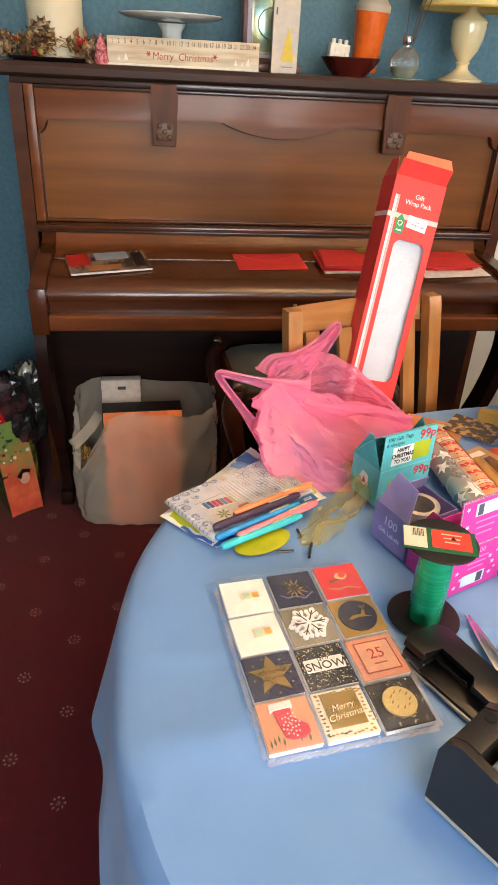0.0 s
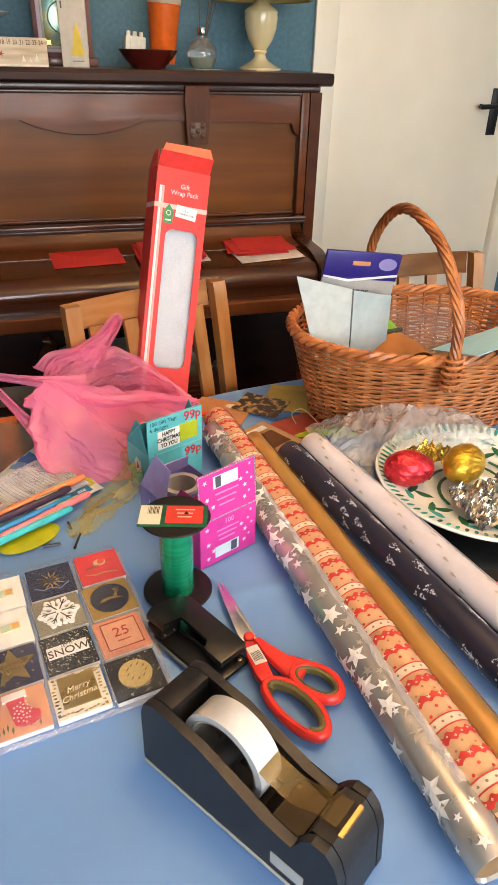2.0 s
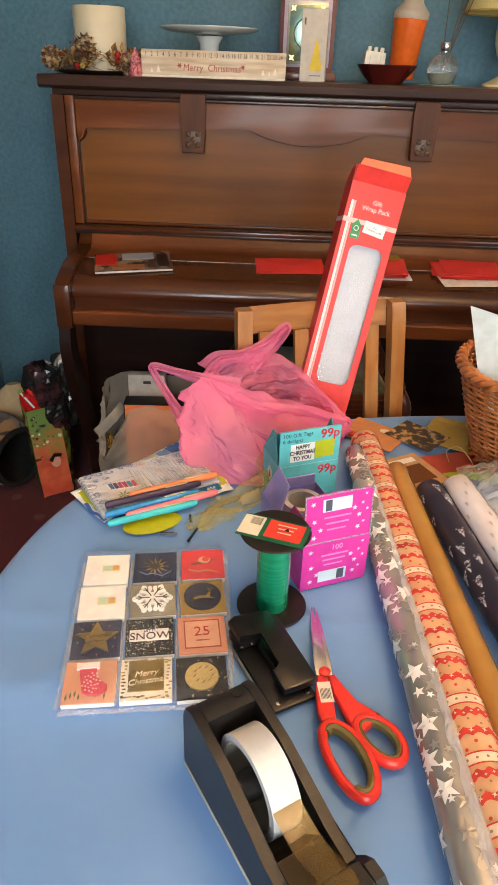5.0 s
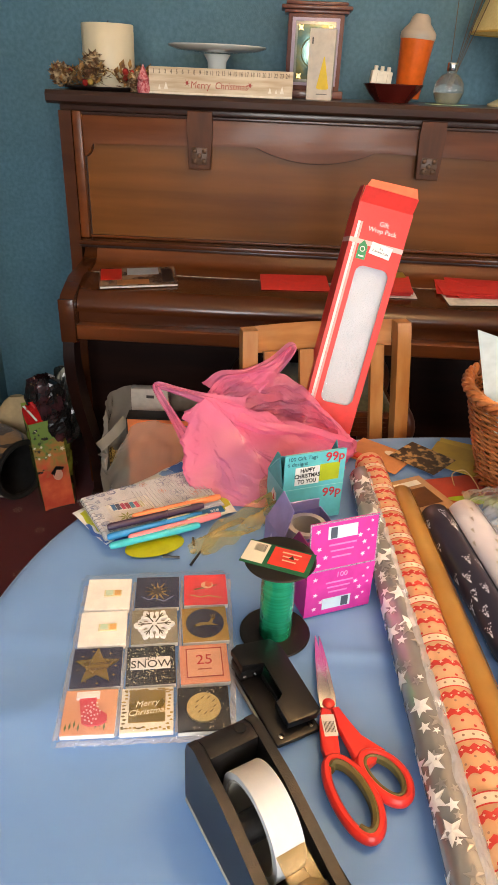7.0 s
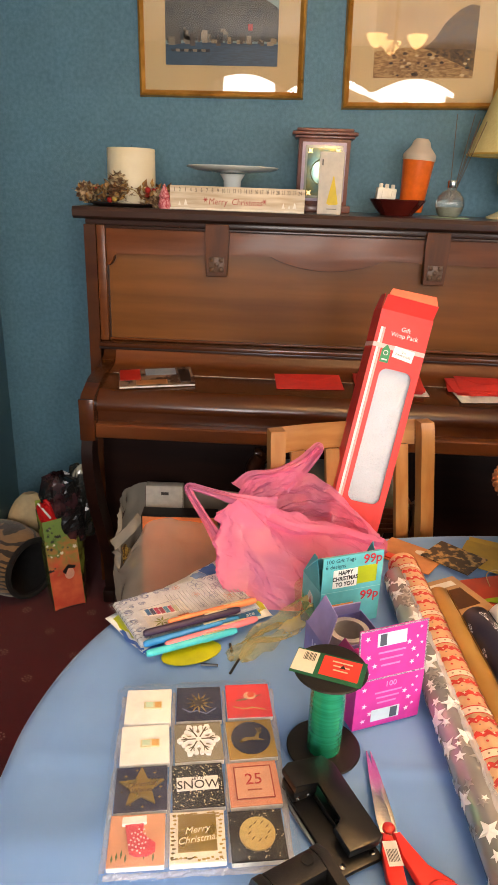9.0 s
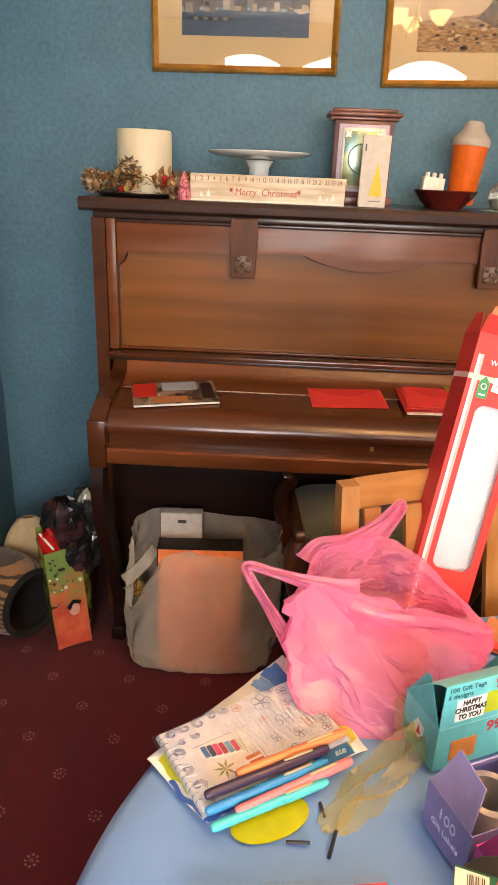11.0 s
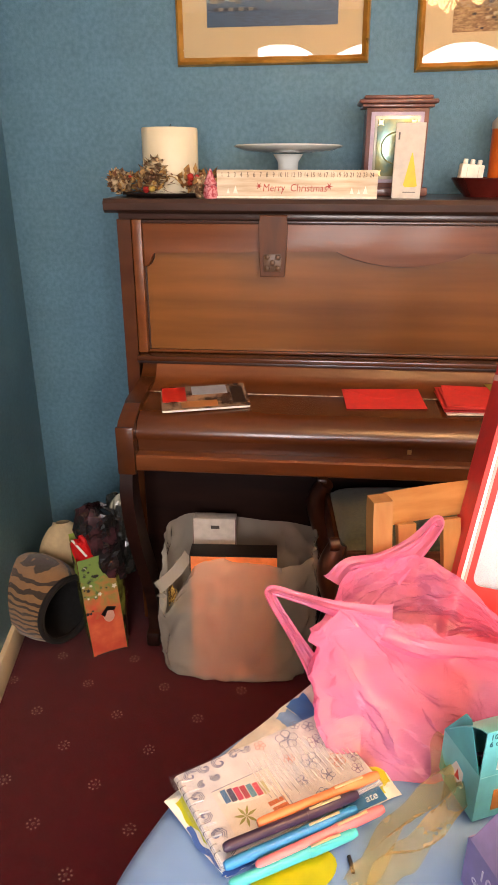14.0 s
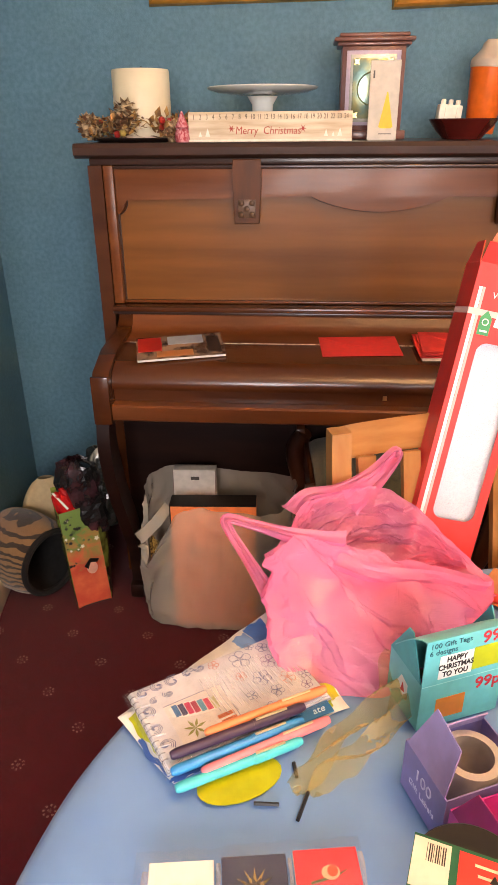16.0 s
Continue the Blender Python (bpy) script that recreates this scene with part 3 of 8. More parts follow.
# --- gift tag pack ---
def tag_pack():
    # corner-based frame: x across the columns, y up the rows
    W, D = 0.166, 0.216
    pk = thing("gift_tag_pack", pose(-0.221, 0.983, T + 0.002, 0, 0, 8.5), "clear pack of twelve square folded christmas gift tags", "gift tags")
    cols = [(-0.055, 0.052), (0.0, 0.052), (0.055, 0.052)]
    s, pitch, h = 0.0505, 0.0532, 0.0075
    colours = [["f4efe4", "f4efe4", "1d2140", "d99a76"], ["1a1f3c", "8b8168", "15151a", "f0e6cf"], ["d8343a", "a78236", "d48e72", "17171b"]]
    white = ink("f3efe6", 0.6)
    gold = GOLDFOIL
    for c in range(3):
        for r in range(4):
            y = 0.0752 - r * pitch + (0.0005, 0.0010, 0.0022)[c] * (1 - r)
            x = (c - 1) * (0.0565 - 0.0006 * r) + 0.04 * y
            tilt = (-1.2, 0.8, 0.5, -0.6)[r] + c * 0.4
            z = 0.001 + 0.0012 * (3 - r)
            t = part("tag", boxed(-s / 2, s / 2, -s / 2, s / 2, 0, h * 0.8, 0.0008, 1), white, pk, "", pose(x, y, z, 1.6, 0, tilt))
            top = h * 0.8
            col = colours[c][r]
            part("cover", boxed(-s / 2, s / 2, -s / 2, s / 2, top, top + 0.0012, 0.0004, 1), ink(col, 0.45), t)
            e = top + 0.0014

            def put(name, pts, z0, hh, material, x=0.0, y=0.0):
                return part(name, prismed(pts, hh, Matrix.Translation((x, y, z0))), material, t)

            key = (c, r)
            if key in ((0, 0), (0, 1)):
                put("sticker", [(-0.008, -0.005), (0.012, -0.005), (0.012, 0.005), (-0.008, 0.005)], e, 0.001, ink("d9cfa0", 0.3), 0.003, 0)
                put("sticker", [(0.004, -0.004), (0.011, -0.004), (0.011, 0.004), (0.004, 0.004)], e + 0.001, 0.0005, ink("e0a85a", 0.3), 0.003, 0)
                put("sticker", [(-0.006, -0.003), (0.002, -0.003), (0.002, 0.004), (-0.006, 0.004)], e + 0.001, 0.0005, ink("b9d3b6", 0.3), 0.003, 0)
            elif key == (0, 2):
                put("star", star_pts(5, 0.0235, 0.45, math.pi / 2), e, 0.002, gold)
                words("Christmas\nWishes", 0.0068, ink("6b4a12", 0.4), t, pose(0, -0.001, e + 0.0022, 0, 0, 4), shear=0.3)
                for q in range(10):
                    a = q * 2.4
                    put("speck", star_pts(4, 0.0016), e, 0.0003, gold, 0.021 * math.cos(a) * (1 if q % 2 else 0.9), 0.021 * math.sin(a))
            elif key == (0, 3):
                boot = [(-0.012, 0.018), (0.006, 0.019), (0.005, 0.004), (0.012, -0.002), (0.017, -0.006), (0.017, -0.013), (0.010, -0.017), (0.0, -0.017), (-0.006, -0.014), (-0.008, -0.004)]
                put("stocking", boot, e, 0.0022, ink("cf3a4c", 0.5))
                put("stocking_cuff", [(-0.014, 0.013), (0.008, 0.014), (0.008, 0.021), (-0.014, 0.020)], e, 0.0032, ink("efe3dc", 0.6))
                for q in range(26):
                    a, rr = q * 2.399, 0.0028 * math.sqrt(q)
                    px, py = -0.001 + rr * math.cos(a) * 0.62 + 0.003, -0.003 + rr * math.sin(a) * 0.9
                    put("spot", circle_pts(0.00095, 6), e + 0.0022, 0.0002, ink("f3d6d6", 0.5), px, py)
                for q in range(7):
                    put("sprig", [(0, 0), (0.0012, 0.004), (0.0004, 0.009), (-0.001, 0.004)], e, 0.0003, ink("5a6a3a", 0.6), -0.021 + (q % 4) * 0.004 + (0.028 if q > 3 else 0), -0.022 + 0.002 * (q % 3))
            elif key == (1, 0):
                put("snow_motif", star_pts(12, 0.016, 0.35), e, 0.0004, gold)
                put("snow_motif", star_pts(8, 0.009, 0.5, 0.2), e + 0.0004, 0.0003, ink("3a2c12", 0.4))
                put("ground", [(-0.019, -0.008), (-0.010, -0.014), (-0.002, -0.012), (0.008, -0.017), (0.019, -0.009), (0.019, -0.0075), (0.008, -0.0155), (-0.002, -0.0105), (-0.010, -0.0125), (-0.019, -0.0065)], e, 0.0003, ink("7f8aa8", 0.4))
            elif key == (1, 1):
                bmf = bmesh.new()
                prism(bmf, circle_pts(0.0085, 12), 0.003, Matrix.Translation((0, 0, e)))
                for q in range(6):
                    arm = pose(0, 0, 0, 0, 0, 60 * q)
                    prism(bmf, [(0.0, -0.0032), (0.0205, -0.0030), (0.0228, 0.0), (0.0205, 0.0030), (0.0, 0.0032)], 0.00302 + 0.00004 * q, Matrix.Translation((0, 0, e)) @ arm)
                    for sgn in (-1, 1):
                        prism(bmf, [(0.0, -0.0022), (0.0088, -0.0022), (0.0100, 0.0), (0.0088, 0.0022), (0.0, 0.0022)], 0.0029 - 0.00004 * q - 0.00001 * sgn, Matrix.Translation((0, 0, e)) @ arm @ pose(0.0105, 0, 0, 0, 0, 48 * sgn))
                part("snowflake", bmf, ink("f7f5f0", 0.5), t, "white die-cut snowflake")
                for q in range(6):
                    a = q * math.pi / 3
                    put("vein", [(0.003 * math.cos(a) - 0.0007 * math.sin(a), 0.003 * math.sin(a) + 0.0007 * math.cos(a)), (0.018 * math.cos(a) - 0.0007 * math.sin(a), 0.018 * math.sin(a) + 0.0007 * math.cos(a)), (0.018 * math.cos(a) + 0.0007 * math.sin(a), 0.018 * math.sin(a) - 0.0007 * math.cos(a)), (0.003 * math.cos(a) + 0.0007 * math.sin(a), 0.003 * math.sin(a) - 0.0007 * math.cos(a))], e + 0.0033, 0.0002, ink("4a3d1c", 0.4))
                    for d in (0.55, -0.55):
                        x1, y1 = 0.011 * math.cos(a), 0.011 * math.sin(a)
                        x2, y2 = x1 + 0.006 * math.cos(a + d), y1 + 0.006 * math.sin(a + d)
                        nx, ny = -math.sin(a + d) * 0.0005, math.cos(a + d) * 0.0005
                        put("vein", [(x1 + nx, y1 + ny), (x2 + nx, y2 + ny), (x2 - nx, y2 - ny), (x1 - nx, y1 - ny)], e + 0.0033, 0.0002, ink("4a3d1c", 0.4))
            elif key == (1, 2):
                bmf = bmesh.new()
                rnd = random.Random(5)
                for q in range(150):
                    x1, y1 = rnd.uniform(-0.024, 0.024), rnd.uniform(-0.024, 0.024)
                    flat([(x1 + px, y1 + py) for px, py in circle_pts(0.0007, 6)], e - 0.0001, bmf)
                part("dots", bmf, ink("d9cfa8", 0.5), t)
                put("banner", [(-0.021, -0.006), (0.020, -0.006), (0.020, 0.009), (-0.021, 0.009)], e, 0.001, ink("f5f1ea", 0.5))
                words("SNOW", 0.0135, ink("2a2418", 0.5), t, pose(0, -0.0005, e + 0.0012))
                words("LET IT", 0.0045, ink("2a2418", 0.5), t, pose(0, 0.0068, e + 0.0012))
            elif key == (1, 3):
                bmf = bmesh.new()
                rnd = random.Random(8)
                for q in range(46):
                    k = q / 46 * 4
                    side, w = int(k), (k % 1) * 0.046 - 0.023
                    j = 0.0215 + rnd.uniform(-0.0018, 0.0018)
                    x1, y1 = ((w, -j), (j, w), (-w, j), (-j, -w))[side]
                    flat([(x1 + px * rnd.uniform(0.5, 1.3), y1 + py) for px, py in circle_pts(0.0022, 6, 1, 0.5)], e - 0.0001, bmf)
                part("foil_leaves", bmf, gold, t)
                put("gold_square", [(-0.0175, -0.016), (0.0175, -0.016), (0.0175, 0.020), (-0.0175, 0.020)], e, 0.001, gold, 0, 0.001)
                words("Merry\nChristmas", 0.0092, ink("f4e6bd", 0.4), t, pose(0, 0.001, e + 0.0012, 0, 0, 6), shear=0.35)
            elif key == (2, 0):
                put("bird", circle_pts(0.006, 14, 1.2, 0.9), e + 0.0004, 0.001, ink("e0b48a", 0.5), 0.002, 0.006)
                put("bird", circle_pts(0.0042, 12), e + 0.0012, 0.0008, ink("d9542c", 0.5), 0.0035, 0.0065)
                put("branch", [(-0.014, 0.0), (0.006, 0.004), (0.016, 0.008), (0.006, 0.0022), (-0.014, -0.0018)], e + 0.0002, 0.0006, ink("5a6230", 0.6))
                put("branch", [(-0.018, -0.010), (-0.006, -0.014), (0.004, -0.012), (0.018, -0.016), (0.018, -0.0145), (0.004, -0.0105), (-0.006, -0.0125), (-0.018, -0.0085)], e, 0.0003, ink("b59a52", 0.4))
            elif key == (2, 1):
                put("medallion", circle_pts(0.021, 36), e, 0.0018, ink("1c1e33", 0.4))
                deer = [(-0.013, -0.004), (-0.006, 0.0), (0.004, 0.0), (0.007, 0.005), (0.011, 0.007), (0.012, 0.005), (0.009, 0.003), (0.008, -0.002), (0.014, -0.005), (0.006, -0.004), (-0.004, -0.004), (-0.012, -0.007)]
                put("deer", deer, e + 0.0018, 0.0003, gold)
                for q in range(3):
                    put("deer", [(0.008 + q * 0.001, 0.006), (0.006 + q * 0.003, 0.012), (0.0066 + q * 0.003, 0.012), (0.009 + q * 0.001, 0.006)], e + 0.0018, 0.0003, gold)
            elif key == (2, 2):
                put("panel", [(-0.019, -0.019), (0.019, -0.019), (0.019, 0.019), (-0.019, 0.019)], e, 0.001, ink("d9a184", 0.5))
                for x1, x2, y1, y2 in ((-0.019, 0.019, 0.0178, 0.019), (-0.019, 0.019, -0.019, -0.0178), (-0.019, -0.0178, -0.0177, 0.0177), (0.0178, 0.019, -0.0177, 0.0177)):
                    put("border", [(x1, y1), (x2, y1), (x2, y2), (x1, y2)], e + 0.001, 0.0003, ink("9c3a2c", 0.5))
                words("25", 0.018, ink("b22a2c", 0.5), t, pose(0, 0.003, e + 0.0012))
                part("print_bar", boxed(-0.007, 0.007, -0.0095, -0.008, e + 0.001, e + 0.0013), ink("a3543e", 0.5), t)
            elif key == (2, 3):
                bmf = bmesh.new()
                rnd = random.Random(3)
                for q in range(46):
                    x1, y1 = rnd.uniform(-0.024, 0.024), rnd.uniform(-0.024, 0.024)
                    flat([(x1 + px, y1 + py) for px, py in circle_pts(0.00065, 6)], e - 0.0001, bmf)
                part("dots", bmf, ink("d8cfb0", 0.5), t)
                put("bauble", circle_pts(0.0165, 36), e, 0.002, mat("champagne_foil", rgb("d9c68a"), 0.35, 0.6, scale=200, bump=0.5))
                for q in range(9):
                    a = 0.5 + q * 0.7
                    x1, y1 = 0.009 * math.cos(a), 0.009 * math.sin(a)
                    put("leaf", [(x1, y1), (x1 + 0.002, y1 + 0.001), (x1 + 0.004, y1 + 0.004), (x1 + 0.001, y1 + 0.002)], e + 0.002, 0.0003, ink("7d6a34", 0.4))
    rnd = random.Random(2)

    def wrap(u, v):
        x, y = -0.091 + 0.182 * u, -0.118 + 0.236 * v
        edge = max(0, abs(x) - 0.082) / 0.009 + max(0, abs(y) - 0.106) / 0.012
        z = 0.0165 * max(0.04, 1 - edge) + 0.0012 * noise.noise(Vector((x * 60, y * 45, 1)))
        return (x + 0.002 * rough_z(y * 5, x, 9), y + 0.003 * rough_z(x * 7, y, 9), max(0.0006, z))

    part("cellophane", sheeted(40, 48, wrap), CLEAR, pk, "crinkled clear cellophane sleeve")

    def seam(x0, y0, x1, y1, wide, z):
        """A crinkled pale strip from one point to another, standing in for sleeve glints."""
        a, b = Vector((x0, y0, 0)), Vector((x1, y1, 0))
        side = Vector((y0 - y1, x1 - x0, 0)).normalized()

        def strip(u, v):
            p = a.lerp(b, u) + side * (wide * (v - 0.5) + 0.0012 * noise.noise(Vector((u * 14, v, x0 * 50))))
            return (p.x, p.y, z + 0.0022 * abs(noise.noise(Vector((u * 24, v * 2, y0 * 40)))))

        part("sleeve_seam", sheeted(60, 3, strip), PALE_FILM, pk, flat=True)

    seam(-0.086, -0.1150, 0.078, -0.1185, 0.006, 0.001)
    seam(-0.0815, 0.100, -0.0870, -0.113, 0.005, 0.004)
    seam(0.0885, 0.104, 0.0790, -0.118, 0.006, 0.003)
    for x in (-0.0278, 0.0288):
        seam(x + 0.0035, 0.101, x - 0.0038, -0.113, 0.0035, 0.006)


tag_pack()


# --- tape dispenser ---
def tape_dispenser():
    # x runs from the back to the cutter, y across
    ob = thing("tape_dispenser", pose(-0.131, 0.822, T + 0.001, 0, 0, -57.5), "heavy black plastic desk tape dispenser with white tape", "tape dispenser")
    blk = mat("matt_black_plastic", (0.018, 0.017, 0.016), 0.38, scale=300, bump=0.25, bscale=900, col2=(0.012, 0.011, 0.011))
    w = 0.031
    side = [(-0.012, 0.004), (-0.012, 0.064), (-0.008, 0.077), (0.004, 0.083), (0.055, 0.076), (0.118, 0.053), (0.145, 0.050), (0.152, 0.066), (0.160, 0.074), (0.172, 0.074), (0.180, 0.066), (0.186, 0.05), (0.190, 0.004)]
    for y in (-w, w - 0.009):
        part("side_wall", prismed(side, 0.009, Matrix(((1, 0, 0, 0), (0, 0, 1, y), (0, 1, 0, 0), (0, 0, 0, 1))), bevel=0.0015), blk, ob)
    part("back_block", prismed([(-0.0115, 0.004), (-0.0115, 0.064), (-0.0075, 0.0765), (0.004, 0.0825), (0.016, 0.0812), (0.016, 0.004)], 2 * w - 0.019, Matrix(((1, 0, 0, 0), (0, 0, 1, -w + 0.0095), (0, 1, 0, 0), (0, 0, 0, 1)))), blk, ob)
    part("trough", prismed([(0.0165, 0.004), (0.0165, 0.018), (0.10, 0.018), (0.118, 0.044), (0.144, 0.042), (0.149, 0.03), (0.149, 0.004)], 2 * w - 0.019, Matrix(((1, 0, 0, 0), (0, 0, 1, -w + 0.0095), (0, 1, 0, 0), (0, 0, 0, 1)))), blk, ob)
    part("cutter_post", prismed([(0.1495, 0.004), (0.1495, 0.058), (0.155, 0.071), (0.172, 0.0735), (0.180, 0.065), (0.1855, 0.05), (0.1895, 0.004)], 2 * w - 0.019, Matrix(((1, 0, 0, 0), (0, 0, 1, -w + 0.0095), (0, 1, 0, 0), (0, 0, 0, 1)))), blk, ob)
    part("screw_hole", lathed([(0.005, 0), (0.005, 0.0006), (0.0, 0.0006)], 16, Matrix.Translation((0.003, 0.012, 0.0825)) @ pose(0, 0, 0, 0, -3, 0)), ink("050505", 0.9), ob)
    part("base_pad", boxed(-0.011, 0.189, -w - 0.001, w + 0.001, 0, 0.0038, 0.001), ink("b9b6ad", 0.8), ob, "pale grey foam base pad")
    part("label", boxed(0.128, 0.158, -w - 0.0006, -w - 0.0001, 0.012, 0.026), ink("b8b8b4", 0.4), ob, "small pale maker's plate")
    # roll of tape on its hub
    hub = Matrix.Translation((0.062, 0, 0.052)) @ pose(0, 0, 0, 90, 0, 0)
    R = 0.041
    ring = [(R - 0.006, -0.0125), (R, -0.0125), (R, 0.0125), (R - 0.006, 0.0125), (R - 0.006, -0.0125)]
    bm = bmesh.new()
    vs = []
    for i in range(48):
        a = 2 * math.pi * i / 48
        vs.append([bm.verts.new((r * math.cos(a), r * math.sin(a), z)) for r, z in ring[:4]])
    for i in range(48):
        for j in range(4):
            bm.faces.new((vs[i][j], vs[(i + 1) % 48][j], vs[(i + 1) % 48][(j + 1) % 4], vs[i][(j + 1) % 4]))
    bmesh.ops.transform(bm, matrix=hub, verts=bm.verts)
    roll = part("tape_roll", bm, mat("white_tape", (0.58, 0.60, 0.62), 0.3, scale=25, col2=(0.50, 0.52, 0.54), bump=0.4), ob, "white paper-backed sticky tape roll")
    part("hub", lathed([(R - 0.0065, -0.0125), (R - 0.0065, 0.0125), (R - 0.0085, 0.0118), (R - 0.0085, -0.0118), (R - 0.0065, -0.0125)], 40, hub), ink("a9a59a", 0.6), roll, "pale card core")
    part("axle", lathed([(0.0, -0.0205), (0.012, -0.0205), (0.012, 0.0205), (0.0, 0.0205)], 24, hub), blk, ob)
    # loose tail across to the teeth
    tape = film_mat("amber_tape", (0.38, 0.25, 0.09), 0.55, 0.12, (0.85, 0.7, 0.45))

    def tail(u, v):
        p = spline([(0.099, 0, 0.069), (0.108, 0, 0.066), (0.13, 0, 0.063), (0.152, 0, 0.0735), (0.168, 0, 0.0755)], 20)[round(u * 20)]
        return (p.x, -0.012 + 0.024 * v, p.z + 0.001)

    part("tape_tail", sheeted(20, 4, tail), tape, ob, "amber loose end of tape")
    bm = bmesh.new()
    for i in range(14):
        y = -0.0135 + i * 0.002
        prism(bm, [(0.0, 0.0), (0.0, 0.0016), (0.0022, 0.0008)], 0.0008, Matrix.Translation((0.174, y - 0.001, 0.0745)))
    box(bm, 0.1715, 0.1745, -0.0145, 0.0145, 0.0738, 0.0752)
    part("cutter", bm, M["brass"], ob, "gold-coloured serrated cutter")


tape_dispenser()


# --- ribbon spool ---
def ribbon_spool():
    ob = thing("ribbon_spool", pose(-0.0895, 1.019, T, 0, 0, -17), "green curling ribbon on a black plastic spool", "ribbon spool")
    blk = ink("17130f", 0.42)
    part("flange", lathed([(0.003, 0), (0.0385, 0), (0.0398, 0.0012), (0.0385, 0.0025), (0.003, 0.0025)], 48, Matrix.Translation((0, 0, 0.0005))), blk, ob)
    part("flange", lathed([(0.004, 0), (0.037, 0), (0.0385, 0.0012), (0.037, 0.0025), (0.004, 0.0025)], 48, Matrix.Translation((0, 0, 0.1045))), blk, ob)
    prof = [(0.004, 0.003)]
    for i in range(61):
        z = 0.0032 + 0.101 * i / 60
        prof.append((0.0182 + 0.00006 * math.sin(i * 1.9) + 0.0003 * noise.noise(Vector((i * 0.7, 0, 3))) + (0.0004 if 18 < i < 42 else 0), z))
    green = mat("green_ribbon", (0.0, 0.52, 0.24), 0.24, 0.6, scale=18, stretch=(1, 1, 30), col2=(0.0, 0.40, 0.17), bump=0.14, bscale=40, coat=0.4)
    wd = part("ribbon", lathed(prof, 40), green, ob, "shiny emerald green ribbon")
    top = 0.1072
    lab = part("paper_label", prismed([(-0.040, -0.019), (0.034, -0.019), (0.034, 0.020), (-0.040, 0.020)], 0.0006, Matrix.Translation((0.001, -0.002, top)) @ pose(0, 0, 0, 0, 0, 0)), ink("0b5a3a", 0.5), ob, "green, red and white printed label")
    part("label_face", boxed(-0.010, 0.030, -0.015, 0.0155, top + 0.0006, top + 0.0009), ink("d43a30", 0.5), lab)
    part("barcode_field", boxed(-0.0385, -0.015, -0.0175, 0.016, top + 0.0006, top + 0.0009), ink("ded6c0", 0.5), lab)
    for i in range(9):
        part("barcode_bar", boxed(-0.030 + i * 0.0014, -0.030 + i * 0.0014 + (0.0008 if i % 3 else 0.0004), 0.001, 0.0135, top + 0.0009, top + 0.0011), ink("2c2620", 0.6), lab)
    for i, (a, b) in enumerate(((0.000, 0.021), (0.002, 0.019), (0.003, 0.018))):
        part("print_bar", boxed(a, b, 0.008 - i * 0.0065, 0.0098 - i * 0.0065, top + 0.0009, top + 0.0011), ink("e8c9a8", 0.5), lab)
    part("tree_print", prismed([(-0.003, 0), (0.003, 0), (0, 0.006)], 0.0002, Matrix.Translation((0.012, 0.0, top + 0.0012))), ink("14140f", 0.6), lab)


ribbon_spool()


# --- two-hole punch ---
def hole_punch():
    ob = thing("hole_punch", pose(-0.0895, 0.927, T, 0, 0, -61), "small black metal two-hole paper punch", "hole punch")
    blk = ink("121213", 0.3)
    part("base", boxed(-0.055, 0.053, -0.024, 0.024, 0, 0.006, 0.0025), blk, ob)
    part("paper_tray", boxed(-0.050, 0.050, -0.0275, -0.0245, 0.0, 0.004, 0.001), ink("8d9396", 0.35, 0.6), ob)
    part("head", boxed(-0.052, -0.028, -0.024, 0.004, 0.0062, 0.019, 0.003), blk, ob)
    lever = part("lever", prismed([(-0.056, -0.016), (-0.050, 0.020), (-0.038, 0.027), (0.044, 0.027), (0.047, 0.020), (0.046, -0.010), (0.020, -0.010), (0.017, 0.002), (-0.026, 0.002), (-0.027, -0.023), (-0.052, -0.024)], 0.008, pose(0, 0, 0, 0, 0, 0), bevel=0.002), blk, ob, "", pose(0, 0, 0.0185, 0, 5, 0))
    part("lever_side", boxed(-0.045, 0.042, 0.0235, 0.0262, 0.0062, 0.0185, 0.001), blk, ob)
    for y in (-0.019, -0.008):
        part("punch_pin", lathed([(0.0022, 0.0), (0.0022, 0.002), (0.0, 0.003)], 12, Matrix.Translation((-0.0282, y, 0.013)) @ pose(0, 0, 0, 0, 90, 0)), M["steel"], ob)
    for x, y in ((0.046, -0.016), (0.046, 0.016), (0.006, 0.004)):
        part("screw", lathed([(0.0028, 0.0), (0.0028, 0.0012), (0.0, 0.0018)], 10, Matrix.Translation((x, y, 0.0061))), M["steel"], ob)
    part("guide_rib", boxed(-0.026, 0.012, -0.0015, 0.0, 0.0061, 0.012, 0.0004), ink("2a2a2b", 0.3), ob)


hole_punch()


